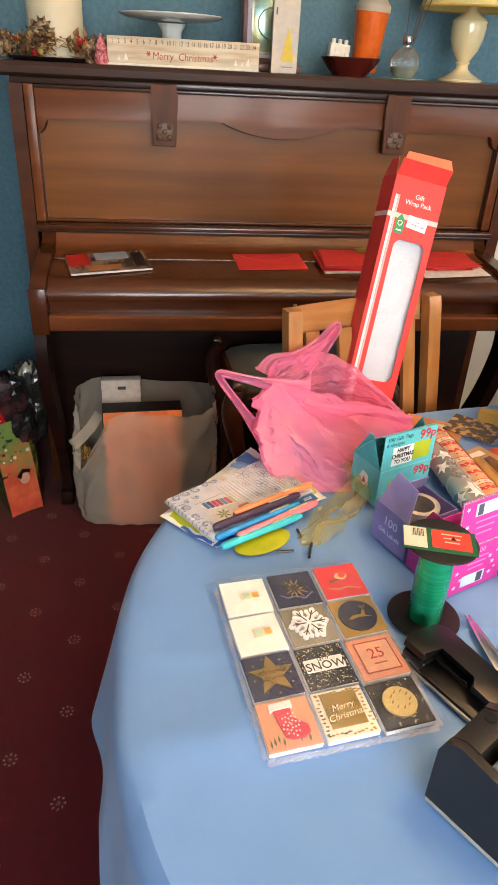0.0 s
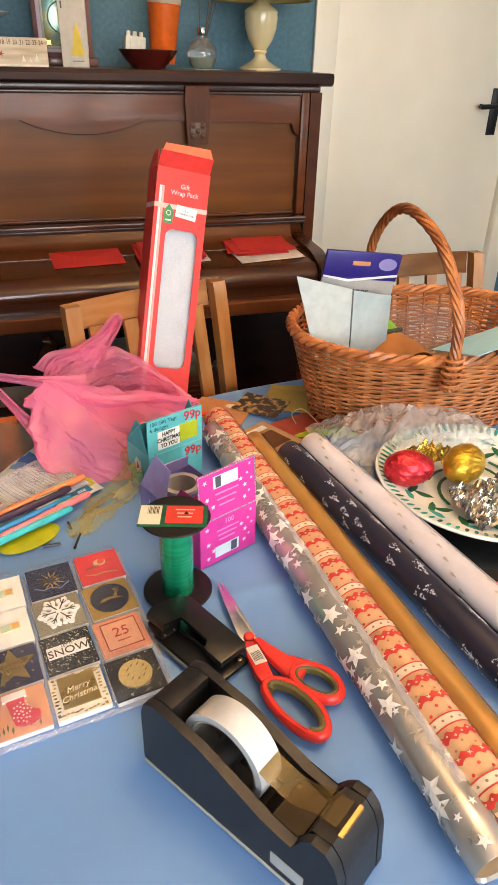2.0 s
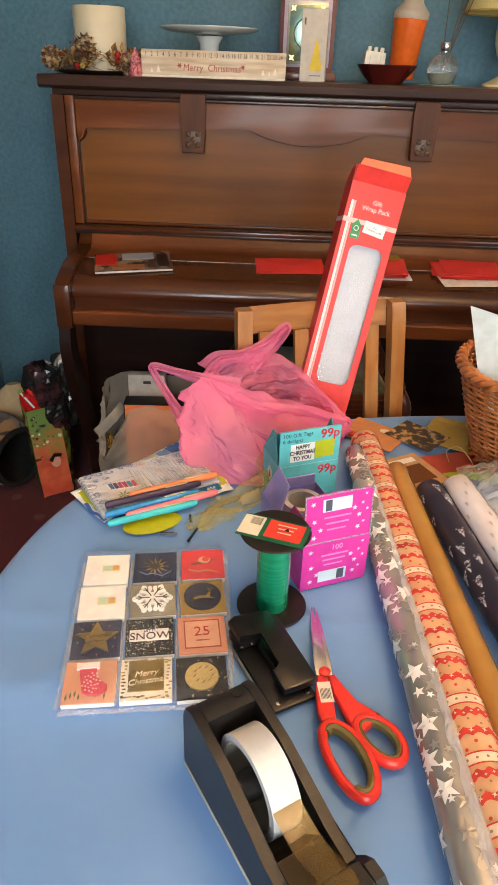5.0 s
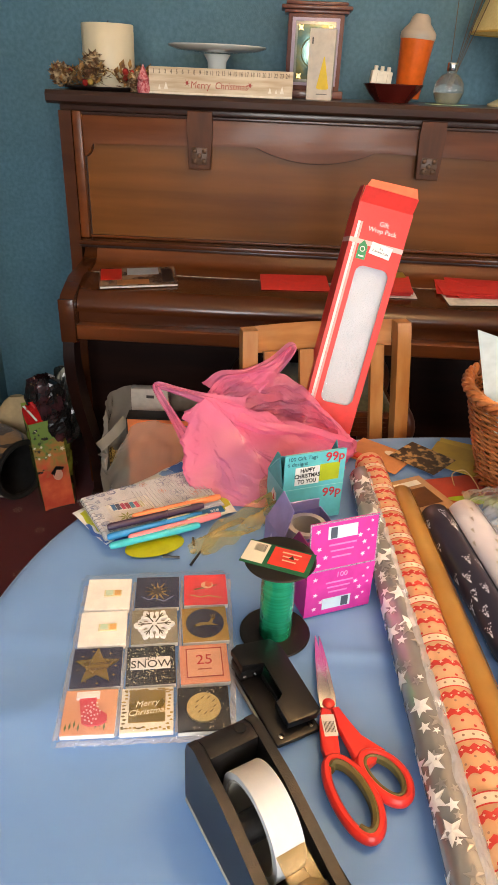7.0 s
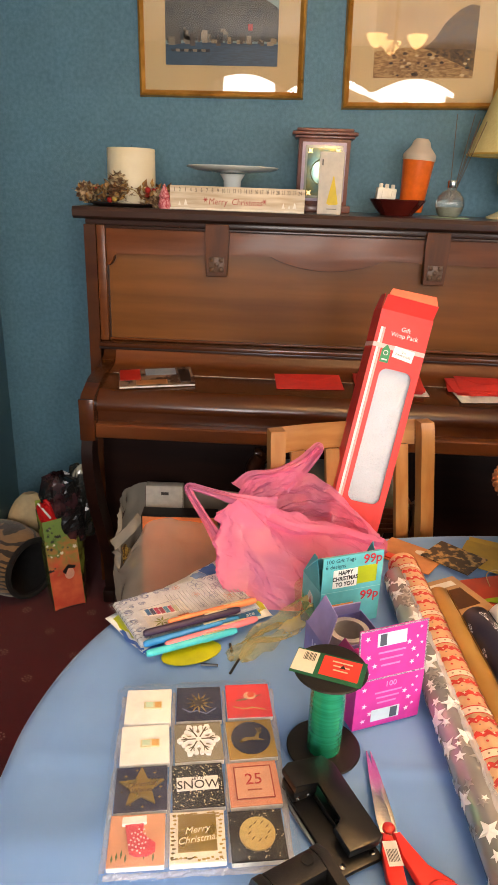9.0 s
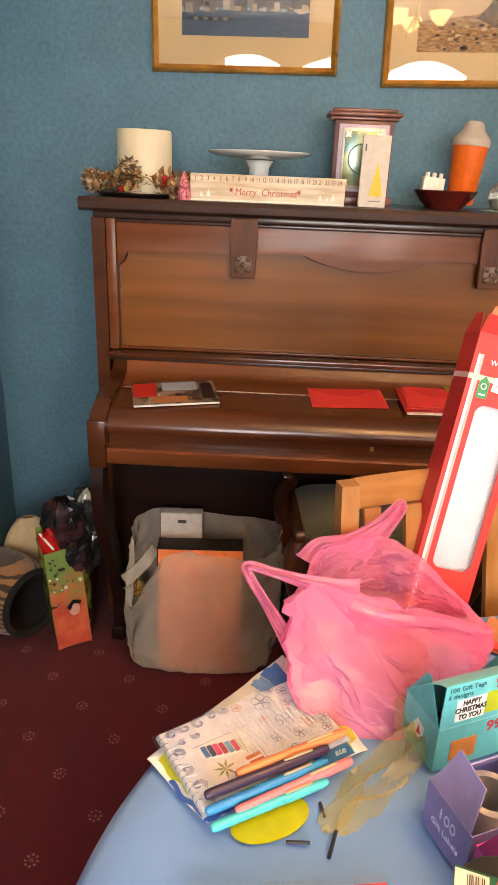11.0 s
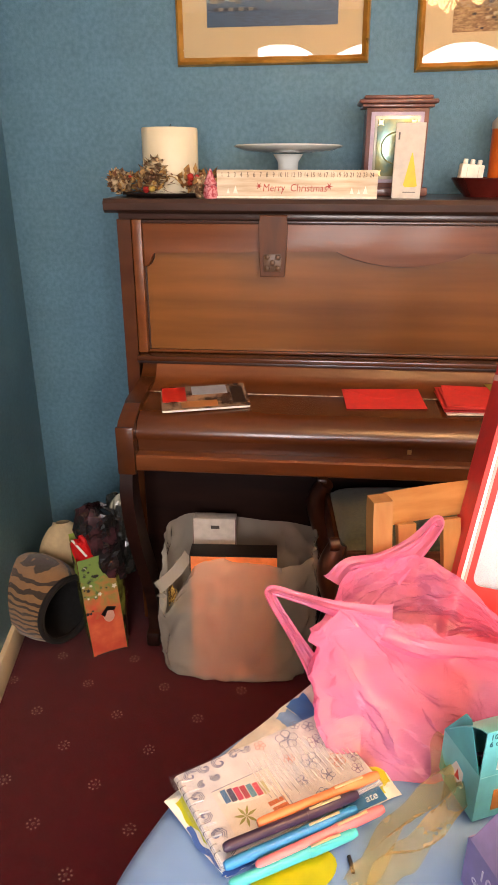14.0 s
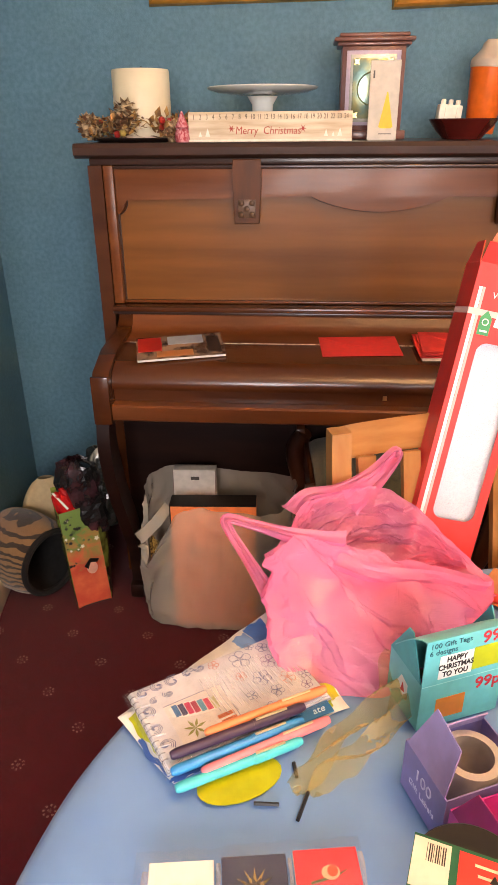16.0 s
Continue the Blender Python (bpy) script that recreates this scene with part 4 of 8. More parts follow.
# --- scissors ---
def scissors():
    # y runs from the pivot towards the tips
    ob = thing("scissors", pose(-0.0345, 0.920, T + 0.001, 0, 0, 3.5), "red-handled household scissors, closed, with price sticker", "scissors")
    red = ink("e2382f", 0.32)
    olive = ink("6a5f34", 0.5)
    blade = [(-0.007, -0.012), (0.0065, -0.010), (0.0075, 0.012), (0.004, 0.06), (0.0005, 0.093), (-0.0012, 0.094), (-0.006, 0.02)]
    b1 = part("blade", prismed(blade, 0.0014, Matrix.Translation((0.001, 0, 0.0022)), bevel=0.0004), M["steel"], ob, "polished steel blade")
    b2 = part("blade", prismed([(-x, y) for x, y in blade][::-1], 0.0014, Matrix.Translation((-0.002, -0.001, 0.004)) @ pose(0, 0, 0, 0, 0, 1.5), bevel=0.0004), M["steel"], ob, "polished steel blade")
    part("pivot", lathed([(0.006, 0), (0.006, 0.002), (0.0045, 0.0035), (0, 0.004)], 20, Matrix.Translation((0, 0, 0.0054))), red, ob, "red pivot cap")
    # handles as loops with shanks
    def loop(c, rx, ry, turn, n=40):
        pts = []
        for i in range(n):
            a = 2 * math.pi * i / n
            e = 1 + 0.12 * math.cos(a)
            x, y = rx * math.cos(a) * e, ry * math.sin(a)
            pts.append((c[0] + x * math.cos(turn) - y * math.sin(turn), c[1] + x * math.sin(turn) + y * math.cos(turn), 0.007))
        return pts

    hb = part("handle", tubed(loop((0.040, -0.079), 0.0165, 0.026, radians(35)), 0.0048, 10, True, 1.2), red, ob)
    part("shank", prismed([(0.001, -0.008), (0.009, -0.006), (0.024, -0.040), (0.046, -0.053), (0.040, -0.060), (0.026, -0.072), (0.016, -0.062), (0.006, -0.030)], 0.008, Matrix.Translation((0, 0, 0.003)), bevel=0.002), red, ob)
    hs = part("handle", tubed(loop((0.0085, -0.098), 0.0175, 0.038, radians(20)), 0.0048, 10, True, 1.2), red, ob)
    part("shank", prismed([(-0.009, -0.006), (0.001, -0.010), (0.004, -0.035), (0.004, -0.062), (-0.008, -0.070), (-0.013, -0.050), (-0.012, -0.025)], 0.008, Matrix.Translation((0, 0, 0.0022)), bevel=0.002), red, ob)
    part("grip", tubed([p for p in loop((0.0085, -0.098), 0.0135, 0.033, radians(20))[-14:] + loop((0.0085, -0.098), 0.0135, 0.033, radians(20))[:14]], 0.004, 8, False, 1.6), olive, hs, "olive rubber grip lining")
    part("grip", tubed(loop((0.040, -0.079), 0.0125, 0.0215, radians(35)), 0.0032, 8, True, 1.6), olive, hb, "olive rubber grip lining")
    st = part("price_sticker", boxed(-0.0115, 0.0015, -0.040, -0.016, 0.0104, 0.0108), ink("ded9cc", 0.5), ob, "white barcode price sticker", pose(0, 0, 0, 0, 0, 4))
    for i in range(8):
        part("barcode_bar", boxed(-0.010 + i * 0.0013, -0.0094 + i * 0.0013, -0.036, -0.024, 0.0108, 0.011), ink("55504a", 0.6), st)


scissors()


# --- rolls of wrapping paper ---
def paper_roll(label, p0, p1, R, material, painter=None):
    a, b = Vector(p0), Vector(p1)
    d = b - a
    L = d.length
    ob = thing("wrapping_paper_roll", pose(a.x, a.y, T + R + 0.0012, 0, 0, math.degrees(math.atan2(d.y, d.x))), label, "wrapping paper", "rolls of wrapping paper")
    bm = bmesh.new()
    n = 40
    prof = [(R - 0.003, 0.004), (R - 0.0008, 0.0), (R, 0.001)] + [(R * (1 + 0.004 * math.sin(i * 1.7)), L * i / 14) for i in range(1, 14)] + [(R, L - 0.001), (R - 0.0008, L), (R - 0.003, L - 0.004)]
    lathe(bm, prof, n, pose(0, 0, 0, 0, 90, 0))
    part("paper", bm, material, ob)
    core = bmesh.new()
    for x in (0.0045, L - 0.0045):
        lathe(core, [(R * 0.55, -0.002), (R - 0.0032, -0.002), (R - 0.0032, 0.002), (R * 0.55, 0.002)], 24, Matrix.Translation((x, 0, 0)) @ pose(0, 0, 0, 0, 90, 0))
    part("card_core", core, ink("8a6a46", 0.8), ob, "grey-brown cardboard core")
    # loose outer edge of the sheet
    part("free_edge", sheeted(30, 2, lambda u, v: (0.002 + (L - 0.004) * u, (R + 0.0006 + 0.0012 * v) * math.cos(0.6 + 0.10 * v), (R + 0.0006 + 0.0016 * v) * math.sin(0.6 + 0.10 * v))), material, ob)
    if painter:
        painter(ob, L, R)
    return ob


def on_roll(bm, pts, s, ang, R, lift=0.0011):
    """A small polygon laid round the roll at s along it and ang round it."""
    c = bm.verts.new((s, (R + lift) * math.cos(ang), (R + lift) * math.sin(ang)))
    vs = []
    for x, y in pts:
        a = ang + y / R
        vs.append(bm.verts.new((s + x, (R + lift) * math.cos(a), (R + lift) * math.sin(a))))
    for i in range(len(vs)):
        bm.faces.new((c, vs[i], vs[(i + 1) % len(vs)]))


def ring_band(bm, s, w0, w1, R, n=72, lift=0.0011):
    """A printed band round the roll between two wavy edges w0(a), w1(a)."""
    lo, hi = [], []
    for i in range(n):
        a = 2 * math.pi * i / n
        for lst, w in ((lo, w0), (hi, w1)):
            lst.append(bm.verts.new((s + w(a), (R + lift) * math.cos(a), (R + lift) * math.sin(a))))
    for i in range(n):
        j = (i + 1) % n
        bm.faces.new((lo[i], hi[i], hi[j], lo[j]))


def paint_stars(ob, L, R):
    rnd = random.Random(11)
    kinds = [(ink("a8a29a", 0.3, 0.5), 0.0006, (0.004, 0.006, 0.0095)), (ink("f1f0ec", 0.45), 0.0010, (0.004, 0.0065, 0.0125))]
    for k, (material, lift, sizes) in enumerate(kinds):
        for i in range(110):
            s = 0.012 + (L - 0.024) * ((i * 0.61803 + 0.3 * k) % 1)
            bm = bmesh.new()
            on_roll(bm, star_pts(5, rnd.choice(sizes), 0.42, rnd.uniform(0, 1)), s, rnd.uniform(-0.6, 3.6), R, lift)
            part("printed_star", bm, material, ob, flat=True)


def paint_nordic(ob, L, R):
    red, dark, pale = bmesh.new(), bmesh.new(), bmesh.new()
    k = 0
    s = 0.014
    while s < L - 0.03:
        # scalloped red band
        ring_band(red, s, lambda a: -0.0045 + 0.0028 * abs(math.sin(6 * a)), lambda a: 0.0045 - 0.0028 * abs(math.sin(6 * a + 1.57)) + 0.001, R)
        for i in range(12):
            on_roll(pale, star_pts(4, 0.0026, 0.35, 0.4), s, 2 * math.pi * (i + 0.5) / 12, R, 0.0014)
        # row of dots
        for i in range(14):
            on_roll(red, circle_pts(0.0016, 8), s + 0.0135 + (0.003 if i % 2 else -0.003), 2 * math.pi * i / 14, R)
        # cream band with a thin line and dots
        ring_band(pale, s + 0.0255, lambda a: -0.0045, lambda a: 0.0045, R)
        ring_band(red, s + 0.0205, lambda a: -0.0007, lambda a: 0.0007, R, lift=0.0013)
        ring_band(red, s + 0.0305, lambda a: -0.0007, lambda a: 0.0007, R, lift=0.0013)
        for i in range(16):
            on_roll(dark, circle_pts(0.0013, 8), s + 0.0255, 2 * math.pi * i / 16, R, 0.0015)
        # solid zigzag band
        ring_band(red, s + 0.0395, lambda a: -0.0035 + 0.0016 * math.sin(14 * a), lambda a: 0.0035 + 0.0016 * math.sin(14 * a), R)
        for i in range(20):
            on_roll(pale, star_pts(4, 0.0014, 0.5), s + 0.0395 + 0.0016 * math.sin(14 * 2 * math.pi * i / 20), 2 * math.pi * i / 20, R, 0.0015)
        for i in range(14):
            on_roll(dark, circle_pts(0.0012, 8), s + 0.0495 + (0.0025 if i % 2 else -0.0025), 2 * math.pi * i / 14, R)
        s += 0.0585
    tagged(part("red_print", red, ink("cf3d33", 0.55), ob), kind="stuff")
    tagged(part("grey_print", dark, ink("9c7a64", 0.6), ob), kind="stuff")
    tagged(part("cream_print", pale, ink("e6d3b8", 0.6), ob), kind="stuff")


def paint_frost(ob, L, R):
    bm = bmesh.new()
    rnd = random.Random(4)
    for i in range(84):
        s0, a0 = 0.015 + (L - 0.04) * ((i * 0.61803) % 1), rnd.uniform(0, 2 * math.pi)
        for q in range(34):
            t = rnd.random()
            w = 0.006 * (1 - t)
            on_roll(bm, circle_pts(rnd.uniform(0.0005, 0.0011), 5), s0 + 0.018 * t, a0 + rnd.uniform(-w, w) / R, R, 0.0009)
    tagged(part("frost_print", bm, ink("e4e6ee", 0.6), ob), kind="stuff")


def paint_trees(ob, L, R):
    bm = bmesh.new()
    for i in range(34):
        for q in range(4):
            s, a = 0.012 + i * 0.020 + (0.010 if q % 2 else 0), q * math.pi / 2 + i * 0.35
            if s > L - 0.02:
                continue
            for k in range(5):
                w = 0.0030 * (1 - k / 5)
                on_roll(bm, [(k * 0.0021, -w), (k * 0.0021 + 0.0008, 0), (k * 0.0021, w), (k * 0.0021 + 0.0003, 0.0)], s, a, R, 0.0010)
    tagged(part("gold_print", bm, ink("c2b8ae", 0.5, 0.2), ob), kind="stuff")


star_roll = paper_roll("silver foil wrapping paper roll with white stars", (0.0385, 1.335), (0.0705, 0.64), 0.0195, SILVERFOIL, paint_stars)
part("torn_sleeve", sheeted(120, 6, lambda u, v: (lambda a, r: (0.02 + 0.62 * u, r * math.cos(a), r * math.sin(a)))(0.95 + 0.55 * v + 0.16 * noise.noise(Vector((u * 26, v, 2))), 0.0212 + 0.0035 * v * abs(noise.noise(Vector((u * 40, v * 2, 5)))))), PALE_FILM, star_roll, "crinkled clear cellophane sleeve, torn open", flat=True)
paper_roll("kraft wrapping paper roll with red nordic pattern", (0.052, 1.372), (0.1005, 0.68), 0.0215, mat("kraft_paper", rgb("d4ad86"), 0.6, scale=30, col2=rgb("cf9f74"), bump=0.1), paint_nordic)
paper_roll("plain gold wrapping paper roll", (0.092, 1.30), (0.138, 0.70), 0.0155, mat("gold_paper", rgb("bd9250"), 0.34, 0.3, scale=12, col2=rgb("b08040"), coat=0.2))
paper_roll("dark navy wrapping paper roll with frosted trees", (0.130, 1.243), (0.206, 0.70), 0.0195, mat("navy_paper", rgb("262433"), 0.35, scale=20, coat=0.25), paint_frost)
paper_roll("white wrapping paper roll with small gold trees", (0.170, 1.252), (0.252, 0.74), 0.0215, mat("white_paper", rgb("dcd6dc"), 0.4, scale=20, coat=0.15), paint_trees)


# --- little cartons of tags and labels ---
def carton(label, m, w, d, h, panel, colour, inner, flaps=()):
    """An open-topped card box with a tall display panel at the front; the panel leans back."""
    ob = thing("label_carton", m, label, "carton", "cartons of tags and labels")
    c, i = ink(colour, 0.4), ink(inner, 0.5)
    t = 0.0012
    part("base", boxed(0, w, 0, d, 0.0005, 0.002), c, ob)
    part("side", boxed(0, t, t, d - t, 0.002, h), c, ob)
    part("side", boxed(w - t, w, t, d - t, 0.002, h), c, ob)
    part("back", boxed(0, w, d - t, d, 0.002, h), c, ob)
    fr = part("display_panel", boxed(0, w, 0, t, 0.002, panel), c, ob)
    for pts, at in flaps:
        part("flap", prismed(pts, t), i, ob, "", at)
    return ob, fr


def stars_on(parent, spots, r, material):
    for x, z in spots:
        part("printed_star", prismed(star_pts(5, r, 0.45, 0.3), 0.0003, Matrix.Translation((x, -0.0001, z)) @ pose(0, 0, 0, 90, 0, 0)), material, parent)


def cartons():
    turn = math.degrees(math.atan2(0.38, 0.925))
    pink = "d63a9a"
    ob, fr = carton("bright pink star-printed carton of gift labels", pose(-0.0565, 1.0425, T + 0.001, 0, 0, turn), 0.085, 0.066, 0.055, 0.066, pink, "a02a70",
                    [([(0.002, 0), (0.064, 0), (0.050, 0.034), (0.016, 0.034)], pose(0.001, 0.066, 0.055, 75, 0, -90))])
    lid = part("lid", boxed(0, 0.085, -0.0012, 0.0, 0, 0.064, 0.0003, 1), ink(pink, 0.4), ob, "raised lid panel", pose(0, 0.001, 0.066, -5, 0, 0))
    wht = ink("f0dfe8", 0.5)
    silver = mat("silver_glitter", (0.62, 0.60, 0.62), 0.35, 0.5, scale=900, col2=(0.2, 0.2, 0.22), lo=0.45, hi=0.55)
    for parent, y, z0 in ((lid, -0.0013, 0), (fr, -0.0001, 0.002)):
        rnd = random.Random(7 if z0 else 6)
        for x, z in ((0.010, 0.053), (0.012, 0.030), (0.076, 0.056), (0.078, 0.036), (0.012, 0.009), (0.072, 0.045), (0.068, 0.030), (0.067, 0.014), (0.02, 0.018), (0.074, 0.02), (0.062, 0.04)):
            part("printed_star", prismed(star_pts(5, 0.0034 if x < 0.07 else 0.0022, 0.45, rnd.random()), 0.0003, Matrix.Translation((x, y, z + z0)) @ pose(0, 0, 0, 90, 0, 0)), wht, parent)
        zz = (0.041, 0.057) if parent is lid else (0.008, 0.024)
        win = part("printed_label", boxed(0.022, 0.058, y - 0.0004, y, *zz), ink("cfe3e6", 0.5), parent)
        part("penguin_print", boxed(0.025 if parent is lid else 0.046, 0.033 if parent is lid else 0.055, y - 0.0006, y - 0.0004, zz[0] + 0.001, zz[1] - 0.001), ink("4d5560", 0.6), win)
        for k in range(3):
            z = (0.032 - k * 0.008) if parent is lid else (0.046 - k * 0.007)
            part("print_bar", boxed(0.024 + 0.002 * k, 0.058 - 0.003 * k, y - 0.0003, y, z, z + 0.002), ink("f08fc6", 0.5), parent)
    words("100", 0.010, ink("f3a9d4", 0.4), fr, pose(0.043, -0.0003, 0.057, 90, 0, 0))
    for z in (0.0005, 0.0622):
        part("glitter_edge", boxed(0.0, 0.085, -0.0018, -0.0012, z, z + 0.0015), silver, lid)
    for x in (0.0, 0.0834):
        part("glitter_edge", boxed(x, x + 0.0015, -0.0018, -0.0012, 0.0021, 0.0621), silver, lid)
    # lavender box, its side towards the tags lettered
    ob, fr = carton("lavender carton of gift labels with open flaps", pose(-0.083, 1.1095, T + 0.001, 0, 0, turn), 0.078, 0.062, 0.055, 0.055, "8f84c0", "9b8fc4",
                    [([(0.002, 0), (0.058, 0), (0.050, 0.040), (0.012, 0.046)], pose(0.001, 0.061, 0.055, 68, 0, -90)),
                     ([(0.002, 0), (0.074, 0), (0.066, 0.03), (0.010, 0.03)], pose(0.0, 0.0605, 0.055, 120, 0, 0))])
    side = ob.children[1]
    words("100", 0.017, ink("d9d3ec", 0.4), ob, pose(-0.0003, 0.031, 0.036, 90, 0, -90))
    words("Gift Labels", 0.009, ink("d9d3ec", 0.4), ob, pose(-0.0003, 0.031, 0.020, 90, 0, -90))
    roll = thing("label_roll", pose(-0.083 + 0.030, 1.1095 + 0.048, T + 0.0035, 0, 0, 10), "white roll of sticky labels inside carton", "label roll")
    rim = [(0.0188, 0.0), (0.0255, 0.0), (0.0258, 0.001), (0.0258, 0.0485), (0.0255, 0.0495), (0.0188, 0.0495)]
    part("backing_strip", sheeted(40, 5, lambda u, v: (rim[round(5 * v)][0] * math.cos(2 * math.pi * u), rim[round(5 * v)][0] * math.sin(2 * math.pi * u), rim[round(5 * v)][1]), closed=True), ink("b9b2aa", 0.4), roll)
    part("core", sheeted(36, 2, lambda u, v: (0.0185 * math.cos(2 * math.pi * u), 0.0185 * math.sin(2 * math.pi * u), 0.002 + 0.0474 * v), closed=True), ink("a8a298", 0.5), roll, "pale card core")
    # teal box with prices
    m = pose(-0.0845, 1.224, T + 0.001, 0, 0, math.degrees(math.atan2(0.034, 0.084)))
    ob, fr = carton("teal carton of gift tags with price print", m, 0.0905, 0.058, 0.058, 0.1105, "5cc2c6", "3aa6aa",
                    [([(0.0, 0), (0.056, 0), (0.030, 0.040), (0.022, 0.040)], pose(0.0005, 0.058, 0.0585, 84, 0, -90)),
                     ([(0.001, 0), (0.0565, 0), (0.0285, 0.05)], pose(0.0900, 0.0575, 0.0585, 90, 0, -90))])
    part("sloping_back", sheeted(2, 8, lambda u, v: (0.0902 * u, 0.0015 + 0.056 * v, 0.110 - 0.0515 * v ** 1.4), thick=0.001), ink("5cc2c6", 0.4), ob)
    redp, dk = ink("d0303a", 0.5), ink("1d5a66", 0.5)
    face = lambda x, z: pose(x, -0.0004, z, 90, 0, 0)
    words("99p", 0.0195, redp, fr, face(0.074, 0.1005), bold=0.0003)
    words("99p", 0.0195, redp, fr, face(0.074, 0.0435), bold=0.0003)
    words("100 Gift Tags\n6 designs", 0.0082, dk, fr, pose(0.0035, -0.0004, 0.100, 90, 0, 0), align='LEFT')
    wl = part("printed_tag", boxed(0.016, 0.052, -0.0005, -0.0001, 0.062, 0.090), ink("f2f1ea", 0.5), fr)
    part("printed_tag", boxed(0.0525, 0.082, -0.0005, -0.0001, 0.064, 0.091), ink("b3c226", 0.5), fr)
    words("HAPPY\nCHRISTMAS\nTO YOU", 0.0088, ink("1a1a1a", 0.5), wl, pose(0.034, -0.0007, 0.076, 90, 0, 0), squeeze=0.82, bold=0.0002)
    part("perforation", boxed(0.0, 0.0905, -0.0003, -0.0001, 0.0555, 0.0562), ink("8fd6d6", 0.5), fr)
    part("printed_tag", boxed(0.018, 0.05, -0.0005, -0.0001, 0.010, 0.036), ink("e08a3a", 0.5), fr)
    # sprig print on the teal side
    part("side_print", prismed([(0.0, -0.012), (0.008, -0.006), (0.008, 0.008), (-0.004, 0.012), (-0.010, 0.0)], 0.0004, pose(-0.0001, 0.030, 0.03, 90, 0, -90)), ink("d8dcd6", 0.5), ob)
    part("side_print", prismed([(-0.003, -0.006), (0.004, -0.004), (0.0, 0.006)], 0.0004, pose(-0.0006, 0.030, 0.03, 90, 0, -90)), ink("b8342c", 0.5), ob)


cartons()


# --- colouring pad, pens, ribbon ---
def pad_and_pens():
    # crumpled printed wallet underneath, a skewed four-cornered sheet
    base = Vector((-0.262, 1.252, T + 0.001))
    A, B, C, D = (Vector((x, y, 0)) - Vector((base.x, base.y, 0)) for x, y in ((-0.377, 1.217), (-0.307, 1.149), (-0.146, 1.245), (-0.237, 1.388)))

    def under(u, v):
        p = A.lerp(B, v).lerp(D.lerp(C, v), u)
        e = min(u, 1 - u, v, 1 - v)
        crumple = abs(rough_z(p.x, p.y, 22)) + 0.6 * abs(rough_z(p.x + 1, p.y, 48))
        return (p.x + 0.004 * rough_z(p.y, 1, 20), p.y + 0.004 * rough_z(p.x, 2, 20), 0.001 + 0.005 * min(1, e * 8) + 0.005 * crumple * (1 if u > 0.7 or v > 0.8 else 0.4))

    pouch = thing("paper_wallet", (base.x, base.y, base.z), "green, white and blue printed paper wallet, crumpled", "paper wallet")
    part("wallet_sheet", sheeted(44, 34, under, thick=0.0006), ink("e2e2dc", 0.3), pouch, flat=True)
    for c, u0, u1, v0, v1 in (("b3b51e", 0.03, 0.20, 0.10, 0.62), ("3f78c0", 0.80, 0.93, 0.02, 0.42), ("6f9ad0", 0.70, 0.80, 0.05, 0.30), ("c1b52a", 0.86, 0.99, 0.62, 0.92),
                              ("b3b51e", 0.20, 0.62, 0.86, 0.985), ("b3b51e", 0.72, 0.93, 0.80, 0.97), ("2f62b4", 0.0, 0.16, 0.93, 0.995), ("3a62a8", 0.0, 0.025, 0.35, 0.9)):
        part("printed_patch", sheeted(10, 10, lambda u, v: (lambda p: (p[0], p[1], p[2] + 0.0011))(under(u0 + (u1 - u0) * u + 0.02 * rough_z(v, u0, 3), v0 + (v1 - v0) * v + 0.03 * rough_z(u, v0, 3)))), ink(c, 0.35), pouch)
    part("printed_flap", prismed(circle_pts(0.040, 24, 1.0, 0.55), 0.0006, pose(0.012, -0.094, 0.0022, 0, 0, 26)), ink("b3b51e", 0.35), pouch, "rounded lime green flap")
    # wire-bound pad: x along its long side from the bound edge, y down its short side below zero
    L, W = 0.178, 0.104
    pad = thing("colouring_pad", pose(-0.371, 1.237, T + 0.0115, 0, 0, 33.5), "colouring pad with flower line drawings in clear plastic", "colouring pad")
    for k in range(3):
        part("pages", boxed(0.001 * k, L - 0.0015 * k, -W + 0.001 * k, -0.001 * k, 0.0022 * k, 0.0022 * k + 0.002, 0.0004, 1), ink("cfcdd0" if k else "b8b4b2", 0.5, vary=0.05), pad)
    top = 0.0068
    navy, warm, plum = ink("6a7090", 0.6), ink("c8806a", 0.6), ink("7a6088", 0.6)

    def stroke(bm, pts, r=0.00042):
        tube(bm, [(x, y, top + 0.0002) for x, y in pts], r * 0.75, 4, False, 0.4)

    for k, (x, y, r) in enumerate(((0.121, -0.016, 0.0125), (0.146, -0.033, 0.0095), (0.128, -0.050, 0.0105), (0.152, -0.062, 0.009), (0.150, -0.012, 0.007), (0.168, -0.010, 0.006), (0.138, -0.004, 0.0055),
                                   (0.110, -0.038, 0.006), (0.166, -0.026, 0.006), (0.170, -0.066, 0.007), (0.108, -0.066, 0.006), (0.092, -0.010, 0.006), (0.134, -0.072, 0.0075), (0.164, -0.080, 0.006), (0.118, -0.088, 0.007))):
        bm = bmesh.new()
        for p in range(5):
            a = 2 * math.pi * p / 5 + k
            stroke(bm, [(x + r * (0.58 * math.cos(a) + 0.40 * math.cos(q)), y + r * (0.58 * math.sin(a) + 0.40 * math.sin(q))) for q in [2 * math.pi * z / 10 for z in range(11)]])
            stroke(bm, [(x, y), (x + 0.35 * r * math.cos(a + 0.6), y + 0.35 * r * math.sin(a + 0.6))])
        part("flower_drawing", bm, (navy, plum, navy, warm)[k % 4], pad)
